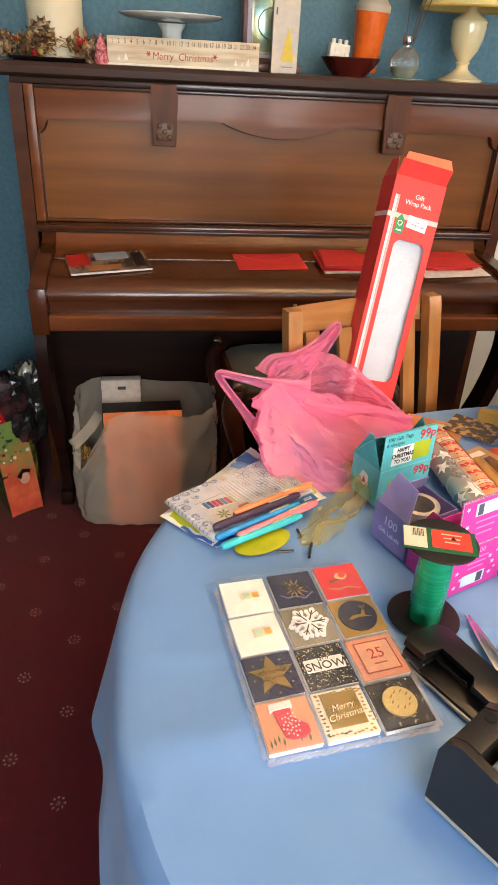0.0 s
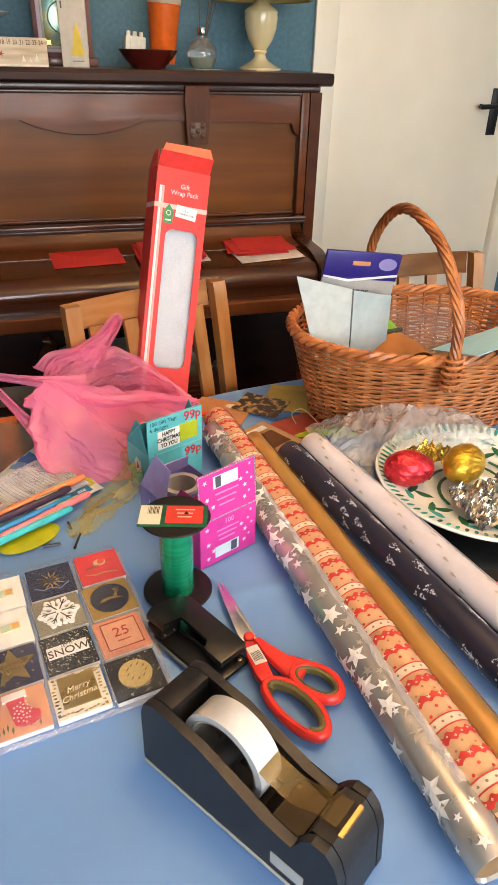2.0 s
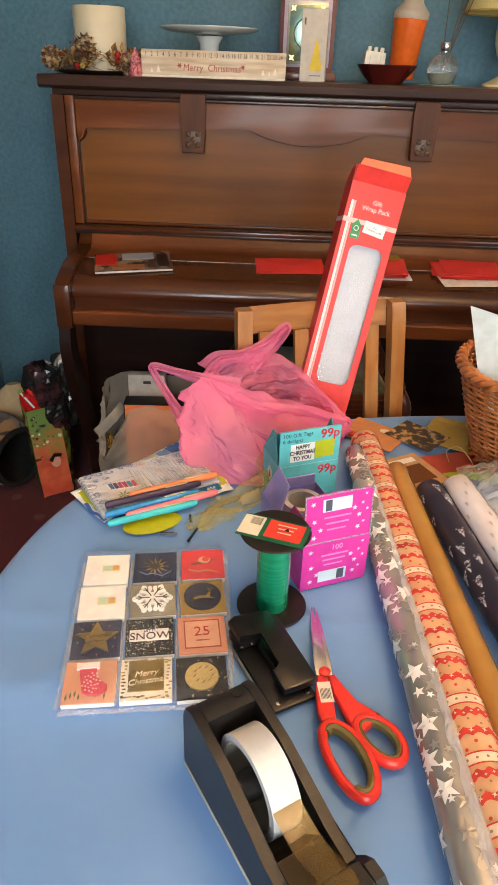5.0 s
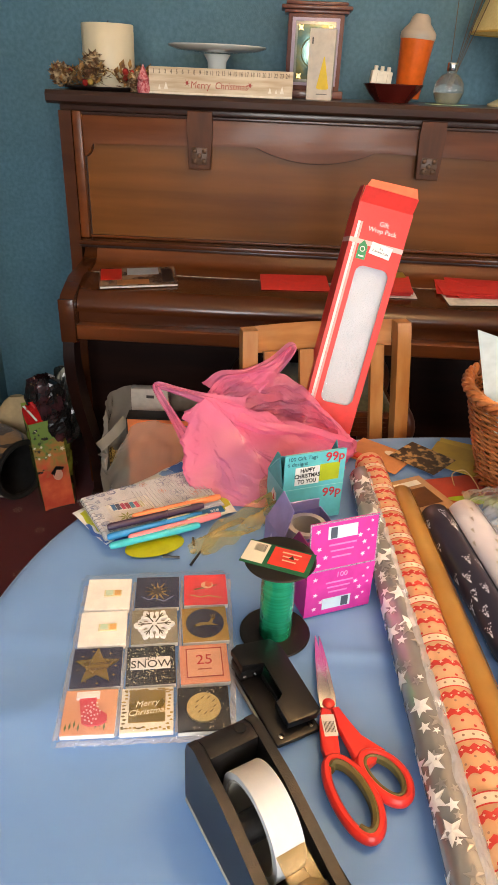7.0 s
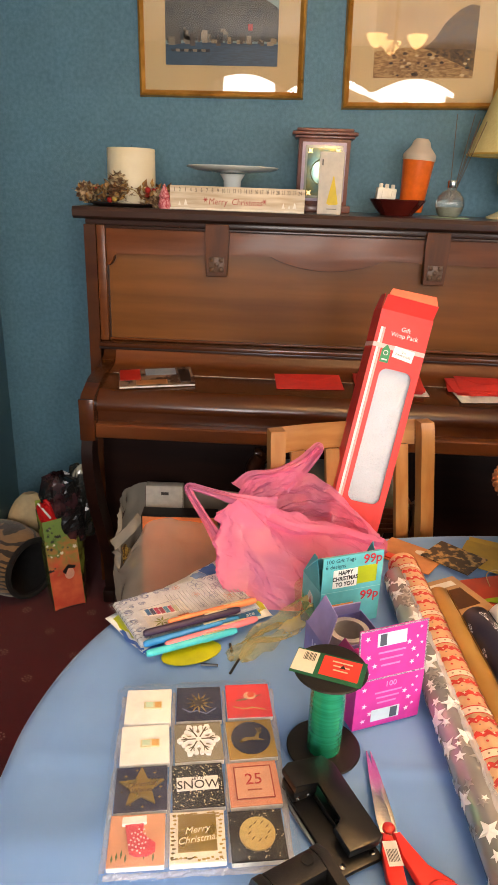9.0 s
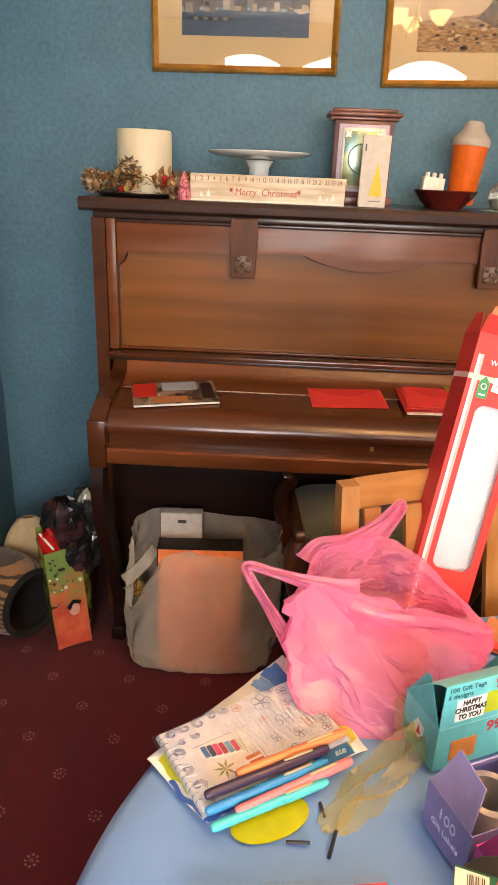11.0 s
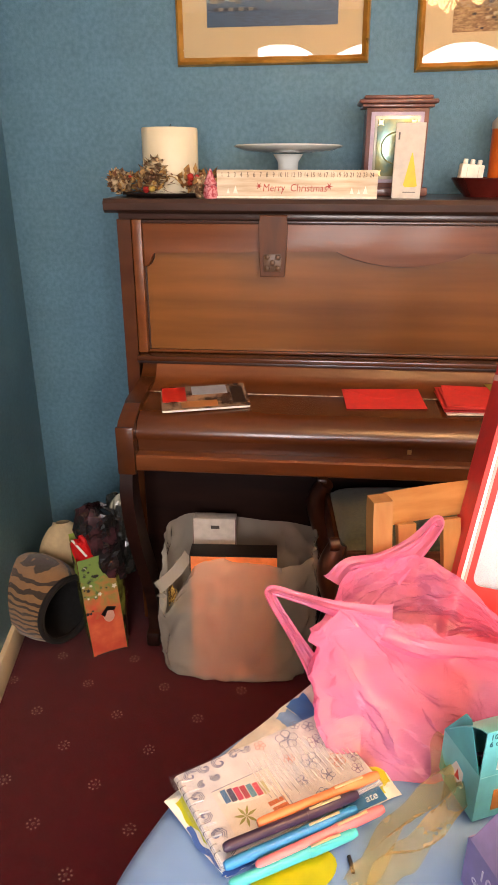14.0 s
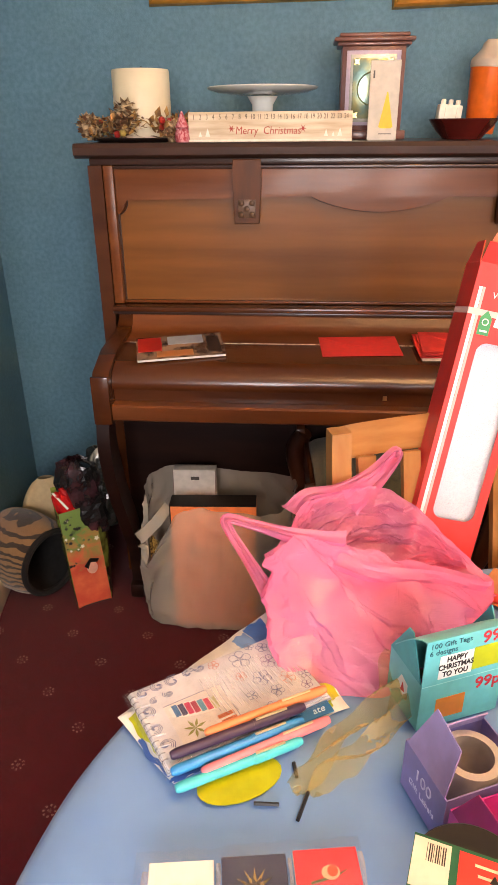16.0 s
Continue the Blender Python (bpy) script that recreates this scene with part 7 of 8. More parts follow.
def gourd_wreath():
    wr = thing("candle_wreath", (-0.630, 2.665, PT), "pillar candle wreath of pine cones, berries and dried leaves", "wreath")
    part("tray", lathed([(0.0, 0.0), (0.118, 0.0), (0.132, 0.008), (0.130, 0.010), (0.115, 0.004), (0.0, 0.004)], 40), ink("231613", 0.4), wr, "dark round metal tray")
    rnd = random.Random(31)
    cone_m = mat("pine_cone", rgb("c8ac84"), 0.75, scale=45, col2=rgb("5a3a22"), lo=0.42, hi=0.62)

    def cone(c, h, turn):
        bm = bmesh.new()
        m = pose(c[0], c[1], c[2], *turn)
        for k in range(46):
            t = k / 46
            a = k * 2.399
            r = h * 0.42 * math.sin(math.pi * (0.12 + 0.85 * t)) ** 0.8
            z = h * t
            p = m @ Vector((r * math.cos(a), r * math.sin(a), z))
            tip = m @ Vector(((r + 0.008) * math.cos(a), (r + 0.008) * math.sin(a), z + 0.004))
            l = m @ Vector((r * math.cos(a + 0.45), r * math.sin(a + 0.45), z - 0.003))
            q = m @ Vector((r * math.cos(a - 0.45), r * math.sin(a - 0.45), z - 0.003))
            lo = m @ Vector((0.5 * r * math.cos(a), 0.5 * r * math.sin(a), z - 0.002))
            v = [bm.verts.new(x) for x in (tip, l, q, lo, p)]
            bm.faces.new((v[0], v[1], v[4]))
            bm.faces.new((v[0], v[4], v[2]))
            bm.faces.new((v[1], v[0], v[3]))
            bm.faces.new((v[0], v[2], v[3]))
        lathe(bm, [(0.0, 0), (h * 0.22, h * 0.2), (h * 0.25, h * 0.5), (h * 0.1, h * 0.9), (0, h)], 10, m)
        part("pine_cone", bm, cone_m, wr, "brown pine cone with pale tips", flat=True)

    cone((-0.035, -0.108, 0.022), 0.082, (-18, 12, 0))
    cone((-0.115, -0.055, 0.015), 0.068, (-30, -40, 0))
    cone((0.095, -0.075, 0.012), 0.058, (60, 30, 0))
    for k in range(34):
        a = rnd.uniform(0, 2 * math.pi)
        if abs(a - 4.9) < 0.35:
            a += 0.9
        r = rnd.uniform(0.09, 0.142)
        z = rnd.uniform(0.012, 0.05)
        c = rnd.choice(("a82a24", "b83a2c", "b0904a", "c2a462"))
        s = rnd.uniform(0.005, 0.011)
        part("berry", lathed([(0, -s), (s * 0.7, -s * 0.7), (s, 0), (s * 0.7, s * 0.7), (0, s)], 10, Matrix.Translation((r * math.cos(a), r * math.sin(a), z))), ink(c, 0.35), wr)
    bm = bmesh.new()
    for k in range(420):
        a, r = rnd.uniform(0, 2 * math.pi), rnd.uniform(0.085, 0.165)
        c = Vector((r * math.cos(a), r * math.sin(a), rnd.uniform(0.010, 0.055)))
        d = Vector((rnd.uniform(-1, 1), rnd.uniform(-1, 1), rnd.uniform(-0.2, 0.9))).normalized()
        s = d.cross(Vector((0.3, 0.2, 1))).normalized()
        L = rnd.uniform(0.014, 0.032)
        v = [bm.verts.new(c + d * L), bm.verts.new(c + s * L * 0.28 + d * L * 0.4), bm.verts.new(c), bm.verts.new(c - s * L * 0.28 + d * L * 0.4)]
        bm.faces.new(v)
    tagged(part("dried_leaves", bm, mat("dried_leaf", rgb("b08448"), 0.7, scale=60, col2=rgb("6a3f28"), lo=0.38, hi=0.62), wr, "tan dried leaves and twigs", flat=True), kind="stuff")
    for k in range(26):
        a = rnd.uniform(0, 2 * math.pi)
        p = Vector((0.11 * math.cos(a), 0.11 * math.sin(a), rnd.uniform(0.012, 0.04)))
        q = p + Vector((rnd.uniform(-0.05, 0.05), rnd.uniform(-0.03, 0.03), rnd.uniform(0, 0.03)))
        part("twig", tubed([p, (p + q) / 2 + Vector((0, 0, 0.006)), q], 0.001, 4), ink("b8935a", 0.7), wr)
    cn = thing("pillar_candle", (-0.630, 2.665, PT + 0.0048), "thick cream wax pillar candle", "candle")
    wax = mat("cream_wax", rgb("efe0c0"), 0.45, scale=8, col2=rgb("e6d4b0"), through_light=0.15)
    part("wax", lathed([(0.0, 0.0), (0.072, 0.0), (0.0735, 0.002), (0.0735, 0.158), (0.0715, 0.1615), (0.060, 0.1605), (0.02, 0.158), (0.0, 0.158)], 48), wax, cn)
    part("wick", tubed([(0, 0, 0.158), (0.001, 0, 0.166), (0.004, 0, 0.170)], 0.0012, 6), ink("1a1412", 0.9), cn)


def top_things():
    gourd_wreath()
    gn = bmesh.new()
    lathe(gn, [(0.0, 0.0), (0.016, 0.0), (0.019, 0.008), (0.017, 0.022), (0.014, 0.030), (0.017, 0.034), (0.013, 0.042), (0.007, 0.056), (0.002, 0.068), (0.0, 0.069)], 20)
    lathe(gn, [(0, -0.004), (0.004, 0), (0, 0.004)], 10, Matrix.Translation((0, -0.018, 0.030)))
    single("gnome_ornament", gn, mat("pink_felt", rgb("d08a8a"), 0.9, scale=180, col2=rgb("a63a42"), lo=0.42, hi=0.58), (-0.503, 2.515, PT), "small pink and white felt gnome ornament", "ornament")
    # advent number block
    ab = thing("advent_calendar", (-0.2905, 2.528, PT), "whitewashed wooden advent countdown block with numbers", "calendar")
    wood = mat("whitewashed_wood", rgb("d9c9ae"), 0.6, scale=9, stretch=(1, 8, 8), col2=rgb("b89f80"), bump=0.15)
    part("block", boxed(-0.1965, 0.1965, -0.016, 0.016, 0, 0.066, 0.0015), wood, ab)
    rdk = ink("a83a32", 0.6)
    for k in range(24):
        words(str(k + 1), 0.0155, ink("3a2e26", 0.6), ab, pose(-0.183 + k * 0.01585, -0.0164, 0.0545, 90, 0, 0), squeeze=0.72, name="number")
    words("Merry  Christmas", 0.0245, rdk, ab, pose(-0.004, -0.0164, 0.0245, 90, 0, 0), shear=0.12, squeeze=0.9)
    for x in (-0.092, 0.080):
        part("snowflake_print", prismed(star_pts(6, 0.0095, 0.3), 0.0004, pose(x, -0.0161, 0.029, 90, 0, 0)), rdk, ab)
    for x, s in ((-0.150, 0.012), (-0.168, 0.008), (0.135, 0.010), (0.168, 0.012), (0.152, 0.007)):
        part("tree_print", prismed([(-s / 2, 0), (s / 2, 0), (0, s * 1.5)], 0.0004, pose(x, -0.0161, 0.012, 90, 0, 0)), ink("efe6d6", 0.6), ab)
    part("base_strip", boxed(-0.1965, 0.1965, -0.0172, -0.0162, 0.001, 0.006), ink("e8dcc6", 0.6), ab)
    # cake stand
    cs = thing("cake_stand", (-0.318, 2.695, PT), "white china cake stand with scalloped rim", "cake stand")
    china = mat("white_china", rgb("dfe0da"), 0.14, scale=10, col2=rgb("d4d6d0"), coat=0.5)
    part("foot", lathed([(0.0, 0.0), (0.07, 0.0), (0.072, 0.004), (0.05, 0.012), (0.030, 0.03), (0.026, 0.055), (0.028, 0.085), (0.040, 0.104), (0.0, 0.106)], 40), china, cs)
    part("plate", lathed([(0.0, 0.1065), (0.06, 0.107), (0.115, 0.112), (0.139, 0.120), (0.143, 0.1235), (0.140, 0.126), (0.11, 0.119), (0.0, 0.116)], 80, None, lambda a, z: 0.012 * abs(math.sin(12 * a)) if z > 0.11 else 0), china, cs)
    # mantel clock
    ck = thing("mantel_clock", (-0.036, 2.755, PT), "small mahogany mantel clock with gilt square dial", "clock")
    wood = mat("clock_mahogany", rgb("74402e"), 0.4, scale=6, stretch=(6, 6, 1), col2=rgb("5a3026"), coat=0.4)
    part("plinth", boxed(-0.093, 0.093, -0.052, 0.045, 0, 0.022, 0.004), wood, ck)
    part("case", boxed(-0.080, 0.080, -0.045, 0.04, 0.022, 0.215, 0.002), wood, ck)
    part("cornice", boxed(-0.092, 0.092, -0.050, 0.044, 0.2155, 0.2235, 0.002), wood, ck)
    part("cap", boxed(-0.101, 0.101, -0.058, 0.05, 0.224, 0.2345, 0.004), wood, ck)
    part("cap_step", boxed(-0.088, 0.088, -0.046, 0.04, 0.235, 0.2445, 0.004), wood, ck)
    lav = ink("b7a6b4", 0.4)
    dr = part("door", boxed(-0.068, 0.068, -0.049, -0.0455, 0.034, 0.205, 0.001), lav, ck, "pale bevelled clock door")
    part("silver_mount", boxed(-0.058, 0.058, -0.0515, -0.0492, 0.042, 0.196, 0.001), ink("d9d6c4", 0.2, 0.6), dr)
    part("dial", boxed(-0.051, 0.051, -0.0530, -0.0517, 0.050, 0.188, 0.0005), mat("gilt_dial", rgb("b9a860"), 0.22, 0.7, scale=30, col2=rgb("6f8f86"), lo=0.4, hi=0.7), dr)
    part("chapter_ring", tubed([(0.038 * math.cos(a), -0.0537, 0.119 + 0.038 * math.sin(a)) for a in [k * math.pi / 20 for k in range(40)]], 0.006, 6, True, 0.3), ink("d8cc90", 0.25, 0.6), dr)
    for q in ((-0.042, 0.058), (0.042, 0.058), (-0.042, 0.180), (0.042, 0.180)):
        part("spandrel", prismed(star_pts(4, 0.011, 0.4, 0.78), 0.0006, pose(q[0], -0.0532, q[1], 90, 0, 0)), M["brass"], dr)
    part("hand", boxed(-0.001, 0.001, -0.0552, -0.0546, 0.119, 0.150), M["black"], dr)
    part("hand", boxed(-0.001, 0.001, -0.0552, -0.0546, 0.119, 0.141), M["black"], dr, "", Matrix.Translation((0, 0, 0.119)) @ pose(0, 0, 0, 0, 70, 0) @ Matrix.Translation((0, 0, -0.119)))
    # boxed cone candle
    kb = thing("candle_box", pose(-0.020, 2.572, PT, 0, 0, -6), "white candle carton with yellow cone print", "carton")
    part("carton", boxed(-0.033, 0.037, -0.028, 0.028, 0, 0.171, 0.0012, 1), ink("c4b8a6", 0.5), kb)
    part("cone_print", prismed([(-0.017, 0.030), (-0.010, 0.027), (0.012, 0.027), (0.017, 0.030), (0.0012, 0.105), (-0.0012, 0.105)], 0.0004, pose(0.010, -0.0281, 0, 90, 0, 0)), ink("d9b820", 0.5), kb)
    part("cone_shadow", prismed([(-0.028, 0.030), (-0.014, 0.027), (-0.014, 0.031)], 0.0004, pose(0.010, -0.0281, 0, 90, 0, 0)), ink("c2b8a6", 0.5), kb)
    part("print_bar", boxed(-0.006, 0.024, -0.0285, -0.0281, 0.014, 0.0165), ink("7a736a", 0.6), kb)
    part("emblem", prismed([(-0.026, 0.134), (-0.022, 0.134), (-0.022, 0.150), (-0.026, 0.150)], 0.0004, pose(0, -0.0281, 0, 90, 0, 0)), ink("4a4540", 0.6), kb)
    # bowl with odds and ends
    bw = thing("bowl", (0.203, 2.70, PT), "dark red-brown glazed bowl", "bowl")
    part("bowl_body", lathed([(0.0, 0.0), (0.05, 0.0), (0.052, 0.004), (0.070, 0.022), (0.088, 0.046), (0.0865, 0.048), (0.066, 0.026), (0.04, 0.010), (0.0, 0.009)], 44), mat("oxblood_glaze", rgb("5a1a14"), 0.2, scale=8, col2=rgb("3a120e"), coat=0.4), bw)
    mb = thing("white_block", pose(0.160, 2.694, PT + 0.024, 0, 5, 6), "cream plastic studded block", "plastic block")
    part("block", boxed(-0.030, 0.030, -0.014, 0.014, 0.004, 0.056, 0.003), ink("e2dac6", 0.4), mb)
    for x in (-0.019, 0.0, 0.019):
        part("stud", lathed([(0.006, 0.056), (0.006, 0.066), (0.0045, 0.068), (0.0, 0.068)], 14, Matrix.Translation((x, 0, 0))), ink("e2dac6", 0.4), mb)
    for x in (-0.015, 0.015):
        part("seam", boxed(x - 0.0005, x + 0.0005, -0.0145, -0.0139, 0.01, 0.05), ink("bdb29a", 0.5), mb)
    cp = thing("shaker_cup", pose(0.248, 2.712, PT + 0.012, 0, 3.5, 0), "orange plastic shaker cup with frosted lid", "cup")
    part("cup", lathed([(0.0, 0.0), (0.034, 0.0), (0.036, 0.003), (0.0475, 0.146), (0.0485, 0.150), (0.0, 0.150)], 40), ink("dd6420", 0.32), cp)
    frost = mat("frosted_plastic", rgb("d9c6b0"), 0.4, scale=8, through_light=0.3)
    part("lid", lathed([(0.049, 0.150), (0.050, 0.153), (0.050, 0.166), (0.046, 0.172), (0.030, 0.190), (0.026, 0.204), (0.018, 0.212), (0.0, 0.213)], 40), frost, cp, "frosted white dome lid")
    # reed diffuser on a doily
    dl = single("doily", prismed(star_pts(18, 0.062, 0.92), 0.0012), ink("a9c4a4", 0.8), (0.360, 2.668, PT + 0.0003), "pale green crocheted doily", "doily")
    df = thing("reed_diffuser", (0.360, 2.672, PT + 0.0017), "cut glass reed diffuser bottle with silver collar", "diffuser")
    gl = mat("cut_glass", (0.85, 0.88, 0.84), 0.06, trans=0.85, scale=30, bump=1.0, bscale=60, ior=1.5)
    part("bottle", lathed([(0.0, 0.0), (0.026, 0.0), (0.036, 0.012), (0.0435, 0.034), (0.040, 0.056), (0.026, 0.074), (0.013, 0.080), (0.013, 0.084), (0.0, 0.084)], 28, None, lambda a, z: 0.03 * math.cos(14 * a) * math.cos(z * 260)), gl, df)
    part("scent_oil", lathed([(0.0, 0.004), (0.024, 0.004), (0.034, 0.014), (0.038, 0.03), (0.0, 0.03)], 24), mat("pale_oil", rgb("c8c29a"), 0.1, trans=0.5, scale=8), df)
    part("collar", lathed([(0.0135, 0.0845), (0.0145, 0.086), (0.0145, 0.104), (0.0135, 0.106), (0.006, 0.106)], 24), M["steel"], df, "silver collar")
    for k, (dx, dy, L) in enumerate(((-0.012, 0.0, 0.21), (0.060, 0.01, 0.20), (0.075, -0.01, 0.19), (0.045, 0.02, 0.215), (0.066, 0.03, 0.20))):
        part("reed", tubed([(0.002 * k - 0.004, 0, 0.04), (dx, dy, 0.10 + L * 0.9)], 0.0012, 5), ink("5a4a3a", 0.8), df)
    # table lamp
    lp = thing("table_lamp", (0.563, 2.735, PT), "cream urn table lamp with cream shade, unlit", "lamp")
    cer = mat("cream_ceramic", rgb("e2d3a8"), 0.2, scale=8, col2=rgb("d8c698"), coat=0.4)
    part("base", lathed([(0.0, 0.0), (0.066, 0.0), (0.067, 0.006), (0.058, 0.010), (0.046, 0.016), (0.030, 0.024), (0.019, 0.034), (0.017, 0.044), (0.022, 0.050), (0.019, 0.055)], 40), cer, lp)
    part("urn", lathed([(0.019, 0.0555), (0.024, 0.062), (0.038, 0.082), (0.048, 0.110), (0.0515, 0.140), (0.050, 0.150), (0.052, 0.156), (0.047, 0.162), (0.030, 0.172), (0.016, 0.184), (0.012, 0.20), (0.010, 0.24)], 40), cer, lp)
    shade = mat("cream_shade", rgb("e8d79a"), 0.8, scale=200, col2=rgb("dfcc8c"), bump=0.2, through_light=0.3)
    part("shade", sheeted(56, 8, lambda u, v: ((0.150 - 0.062 * v) * math.cos(6.28319 * u), (0.150 - 0.062 * v) * math.sin(6.28319 * u), 0.186 + 0.19 * v), closed=True, thick=0.0015), shade, lp, "tapered cream fabric shade")
    part("shade_trim", tubed([(0.1505 * math.cos(a), 0.1505 * math.sin(a), 0.187) for a in [2 * math.pi * k / 56 for k in range(56)]], 0.003, 6, True), ink("c9a24a", 0.6), lp, "gold edging braid")


top_things()


# ---- framed pictures ----
def pane():
    m = bpy.data.materials.new("picture_glass")
    m.use_nodes = True
    n, link = m.node_tree.nodes, m.node_tree.links.new
    tr, gl, mix, fr = (n.new("ShaderNodeBsdfTransparent"), n.new("ShaderNodeBsdfGlossy"), n.new("ShaderNodeMixShader"), n.new("ShaderNodeFresnel"))
    gl.inputs["Roughness"].default_value = 0.01
    fr.inputs[0].default_value = 1.6
    link(fr.outputs[0], mix.inputs[0])
    link(tr.outputs[0], mix.inputs[1])
    link(gl.outputs[0], mix.inputs[2])
    link(mix.outputs[0], n["Material Output"].inputs[0])
    return m


GLASS = pane()
GILT = mat("gilt_frame", rgb("d99a4a"), 0.30, 0.6, scale=20, col2=rgb("b87a30"), stretch=(1, 1, 1), bump=0.1)


def picture(x0, x1, z0, z1, turn, label, painter):
    cx = (x0 + x1) / 2
    w, h = x1 - x0, z1 - z0
    ob = thing("framed_picture", pose(cx, WALL, z0, 0, turn, 0), label, "picture", "framed pictures")
    f = 0.021
    prof = [(0.0, 0.0), (0.004, 0.016), (0.010, 0.020), (0.016, 0.014), (f, 0.010), (f, 0.0)]
    pts = lambda o, d: [(-w / 2 + o, -d - 0.001, o), (w / 2 - o, -d - 0.001, o), (w / 2 - o, -d - 0.001, h - o), (-w / 2 + o, -d - 0.001, h - o)]
    bars = []
    for k in range(4):
        bm = bmesh.new()
        cols = []
        for o, d in prof:
            q = pts(o, d)
            cols.append((bm.verts.new(q[k]), bm.verts.new(q[(k + 1) % 4])))
        for a, b in zip(cols, cols[1:]):
            bm.faces.new((a[0], a[1], b[1], b[0]))
        part("frame_bar", bm, GILT, ob, "gilt moulding")
    part("mount", boxed(-w / 2 + f, w / 2 - f, -0.005, -0.002, f, h - f), mat("cream_mount", rgb("d8b98a"), 0.8, scale=200), ob, "cream card mount")
    painter(ob, w, h)
    part("glazing", boxed(-w / 2 + f, w / 2 - f, -0.0105, -0.0095, f, h - f), GLASS, ob, "clear picture glass", flat=True)


def patch(parent, pts, layer, colour, name="printed_area"):
    part(name, prismed(pts, 0.0002, Matrix(((1, 0, 0, 0), (0, 0, -1, -0.0052 - 0.0003 * layer), (0, 1, 0, 0), (0, 0, 0, 1)))), colour, parent)


def harbour(ob, w, h):
    x0, x1, z0, z1 = -0.182, 0.182, 0.095, 0.335
    sky_m = mat("print_sky", rgb("8fa39a"), 0.6, scale=14, col2=rgb("73888a"))
    patch(ob, [(x0, z0), (x1, z0), (x1, z1), (x0, z1)], 0, sky_m, "photograph")
    mount = [(x0, z0 + 0.07), (x1, z0 + 0.07), (x1, z0 + 0.16), (0.16, z0 + 0.175), (0.12, z0 + 0.195), (-0.09, z0 + 0.198), (-0.12, z0 + 0.185), (x0, z0 + 0.185)]
    patch(ob, mount, 1, mat("print_mountain", rgb("3c3c3a"), 0.6, scale=30, col2=rgb("564e44"), lo=0.4, hi=0.7), "mountain")
    patch(ob, [(x0, z0), (x1, z0), (x1, z0 + 0.062), (-0.06, z0 + 0.066), (x0, z0 + 0.058)], 2, mat("print_water", rgb("27455a"), 0.4, scale=40, stretch=(1, 1, 6), col2=rgb("1d3648")), "water")
    rnd = random.Random(12)
    for k in range(46):
        x = rnd.uniform(x0 + 0.004, x1 - 0.02)
        b = z0 + 0.055 + rnd.uniform(0, 0.02)
        ww, hh = rnd.uniform(0.006, 0.022), rnd.uniform(0.006, 0.03) * (1.3 if x < 0 else 0.8)
        patch(ob, [(x, b), (x + ww, b), (x + ww, b + hh), (x, b + hh)], 3 + k % 3, ink(rnd.choice(("8a7a66", "b09a80", "5a4c40", "3a3834", "a88c6a", "6a6a66")), 0.6), "building")
    for k in range(9):
        x = x0 + 0.02 + k * 0.014
        patch(ob, [(x, z0 + 0.038), (x + 0.012, z0 + 0.038), (x + 0.014, z0 + 0.046), (x - 0.002, z0 + 0.046)], 7, ink("8a7a66" if k % 2 else "22242a", 0.6), "boat")
    patch(ob, [(0.085, z0 + 0.10), (0.10, z0 + 0.10), (0.10, z0 + 0.118), (0.085, z0 + 0.118)], 7, ink("b8443a", 0.6), "red_sign")


def hillside(ob, w, h):
    x0, x1, z0, z1 = -0.158, 0.162, 0.092, 0.335
    patch(ob, [(x0, z0), (x1, z0), (x1, z1), (x0, z1)], 0, mat("print_pale_sky", rgb("c9a878"), 0.6, scale=10, col2=rgb("bb9868")), "photograph")
    patch(ob, [(x0, z0), (x1, z0), (x1, z0 + 0.105), (0.06, z0 + 0.10), (x0, z0 + 0.075)], 1, mat("print_field", rgb("b8905c"), 0.6, scale=70, col2=rgb("8a6238"), stretch=(1, 1, 3), lo=0.4, hi=0.65), "field")
    patch(ob, [(0.0, z0 + 0.085), (x1, z0 + 0.02), (x1, z0 + 0.20), (0.135, z0 + 0.205), (0.10, z0 + 0.19), (0.06, z0 + 0.155), (0.03, z0 + 0.11)], 2, mat("print_hill", rgb("7a5a34"), 0.6, scale=110, col2=rgb("4a3620"), lo=0.4, hi=0.62), "hill")
    rnd = random.Random(17)
    for k in range(40):
        x, z = rnd.uniform(x0 + 0.05, x1 - 0.01), z0 + rnd.uniform(0.006, 0.07)
        r = rnd.uniform(0.002, 0.006)
        patch(ob, [(x + px, z + py) for px, py in circle_pts(r, 7, 1.5, 0.8)], 3 + k % 3, ink(rnd.choice(("5a4028", "7a5a3a", "d0b080", "3e2c1c")), 0.6), "boulder")


picture(-0.648, -0.106, 1.612, 2.042, -0.6, "gilt framed harbour and flat mountain print", harbour)
picture(0.022, 0.530, 1.597, 2.025, -1.5, "gilt framed sepia rocky hillside print", hillside)


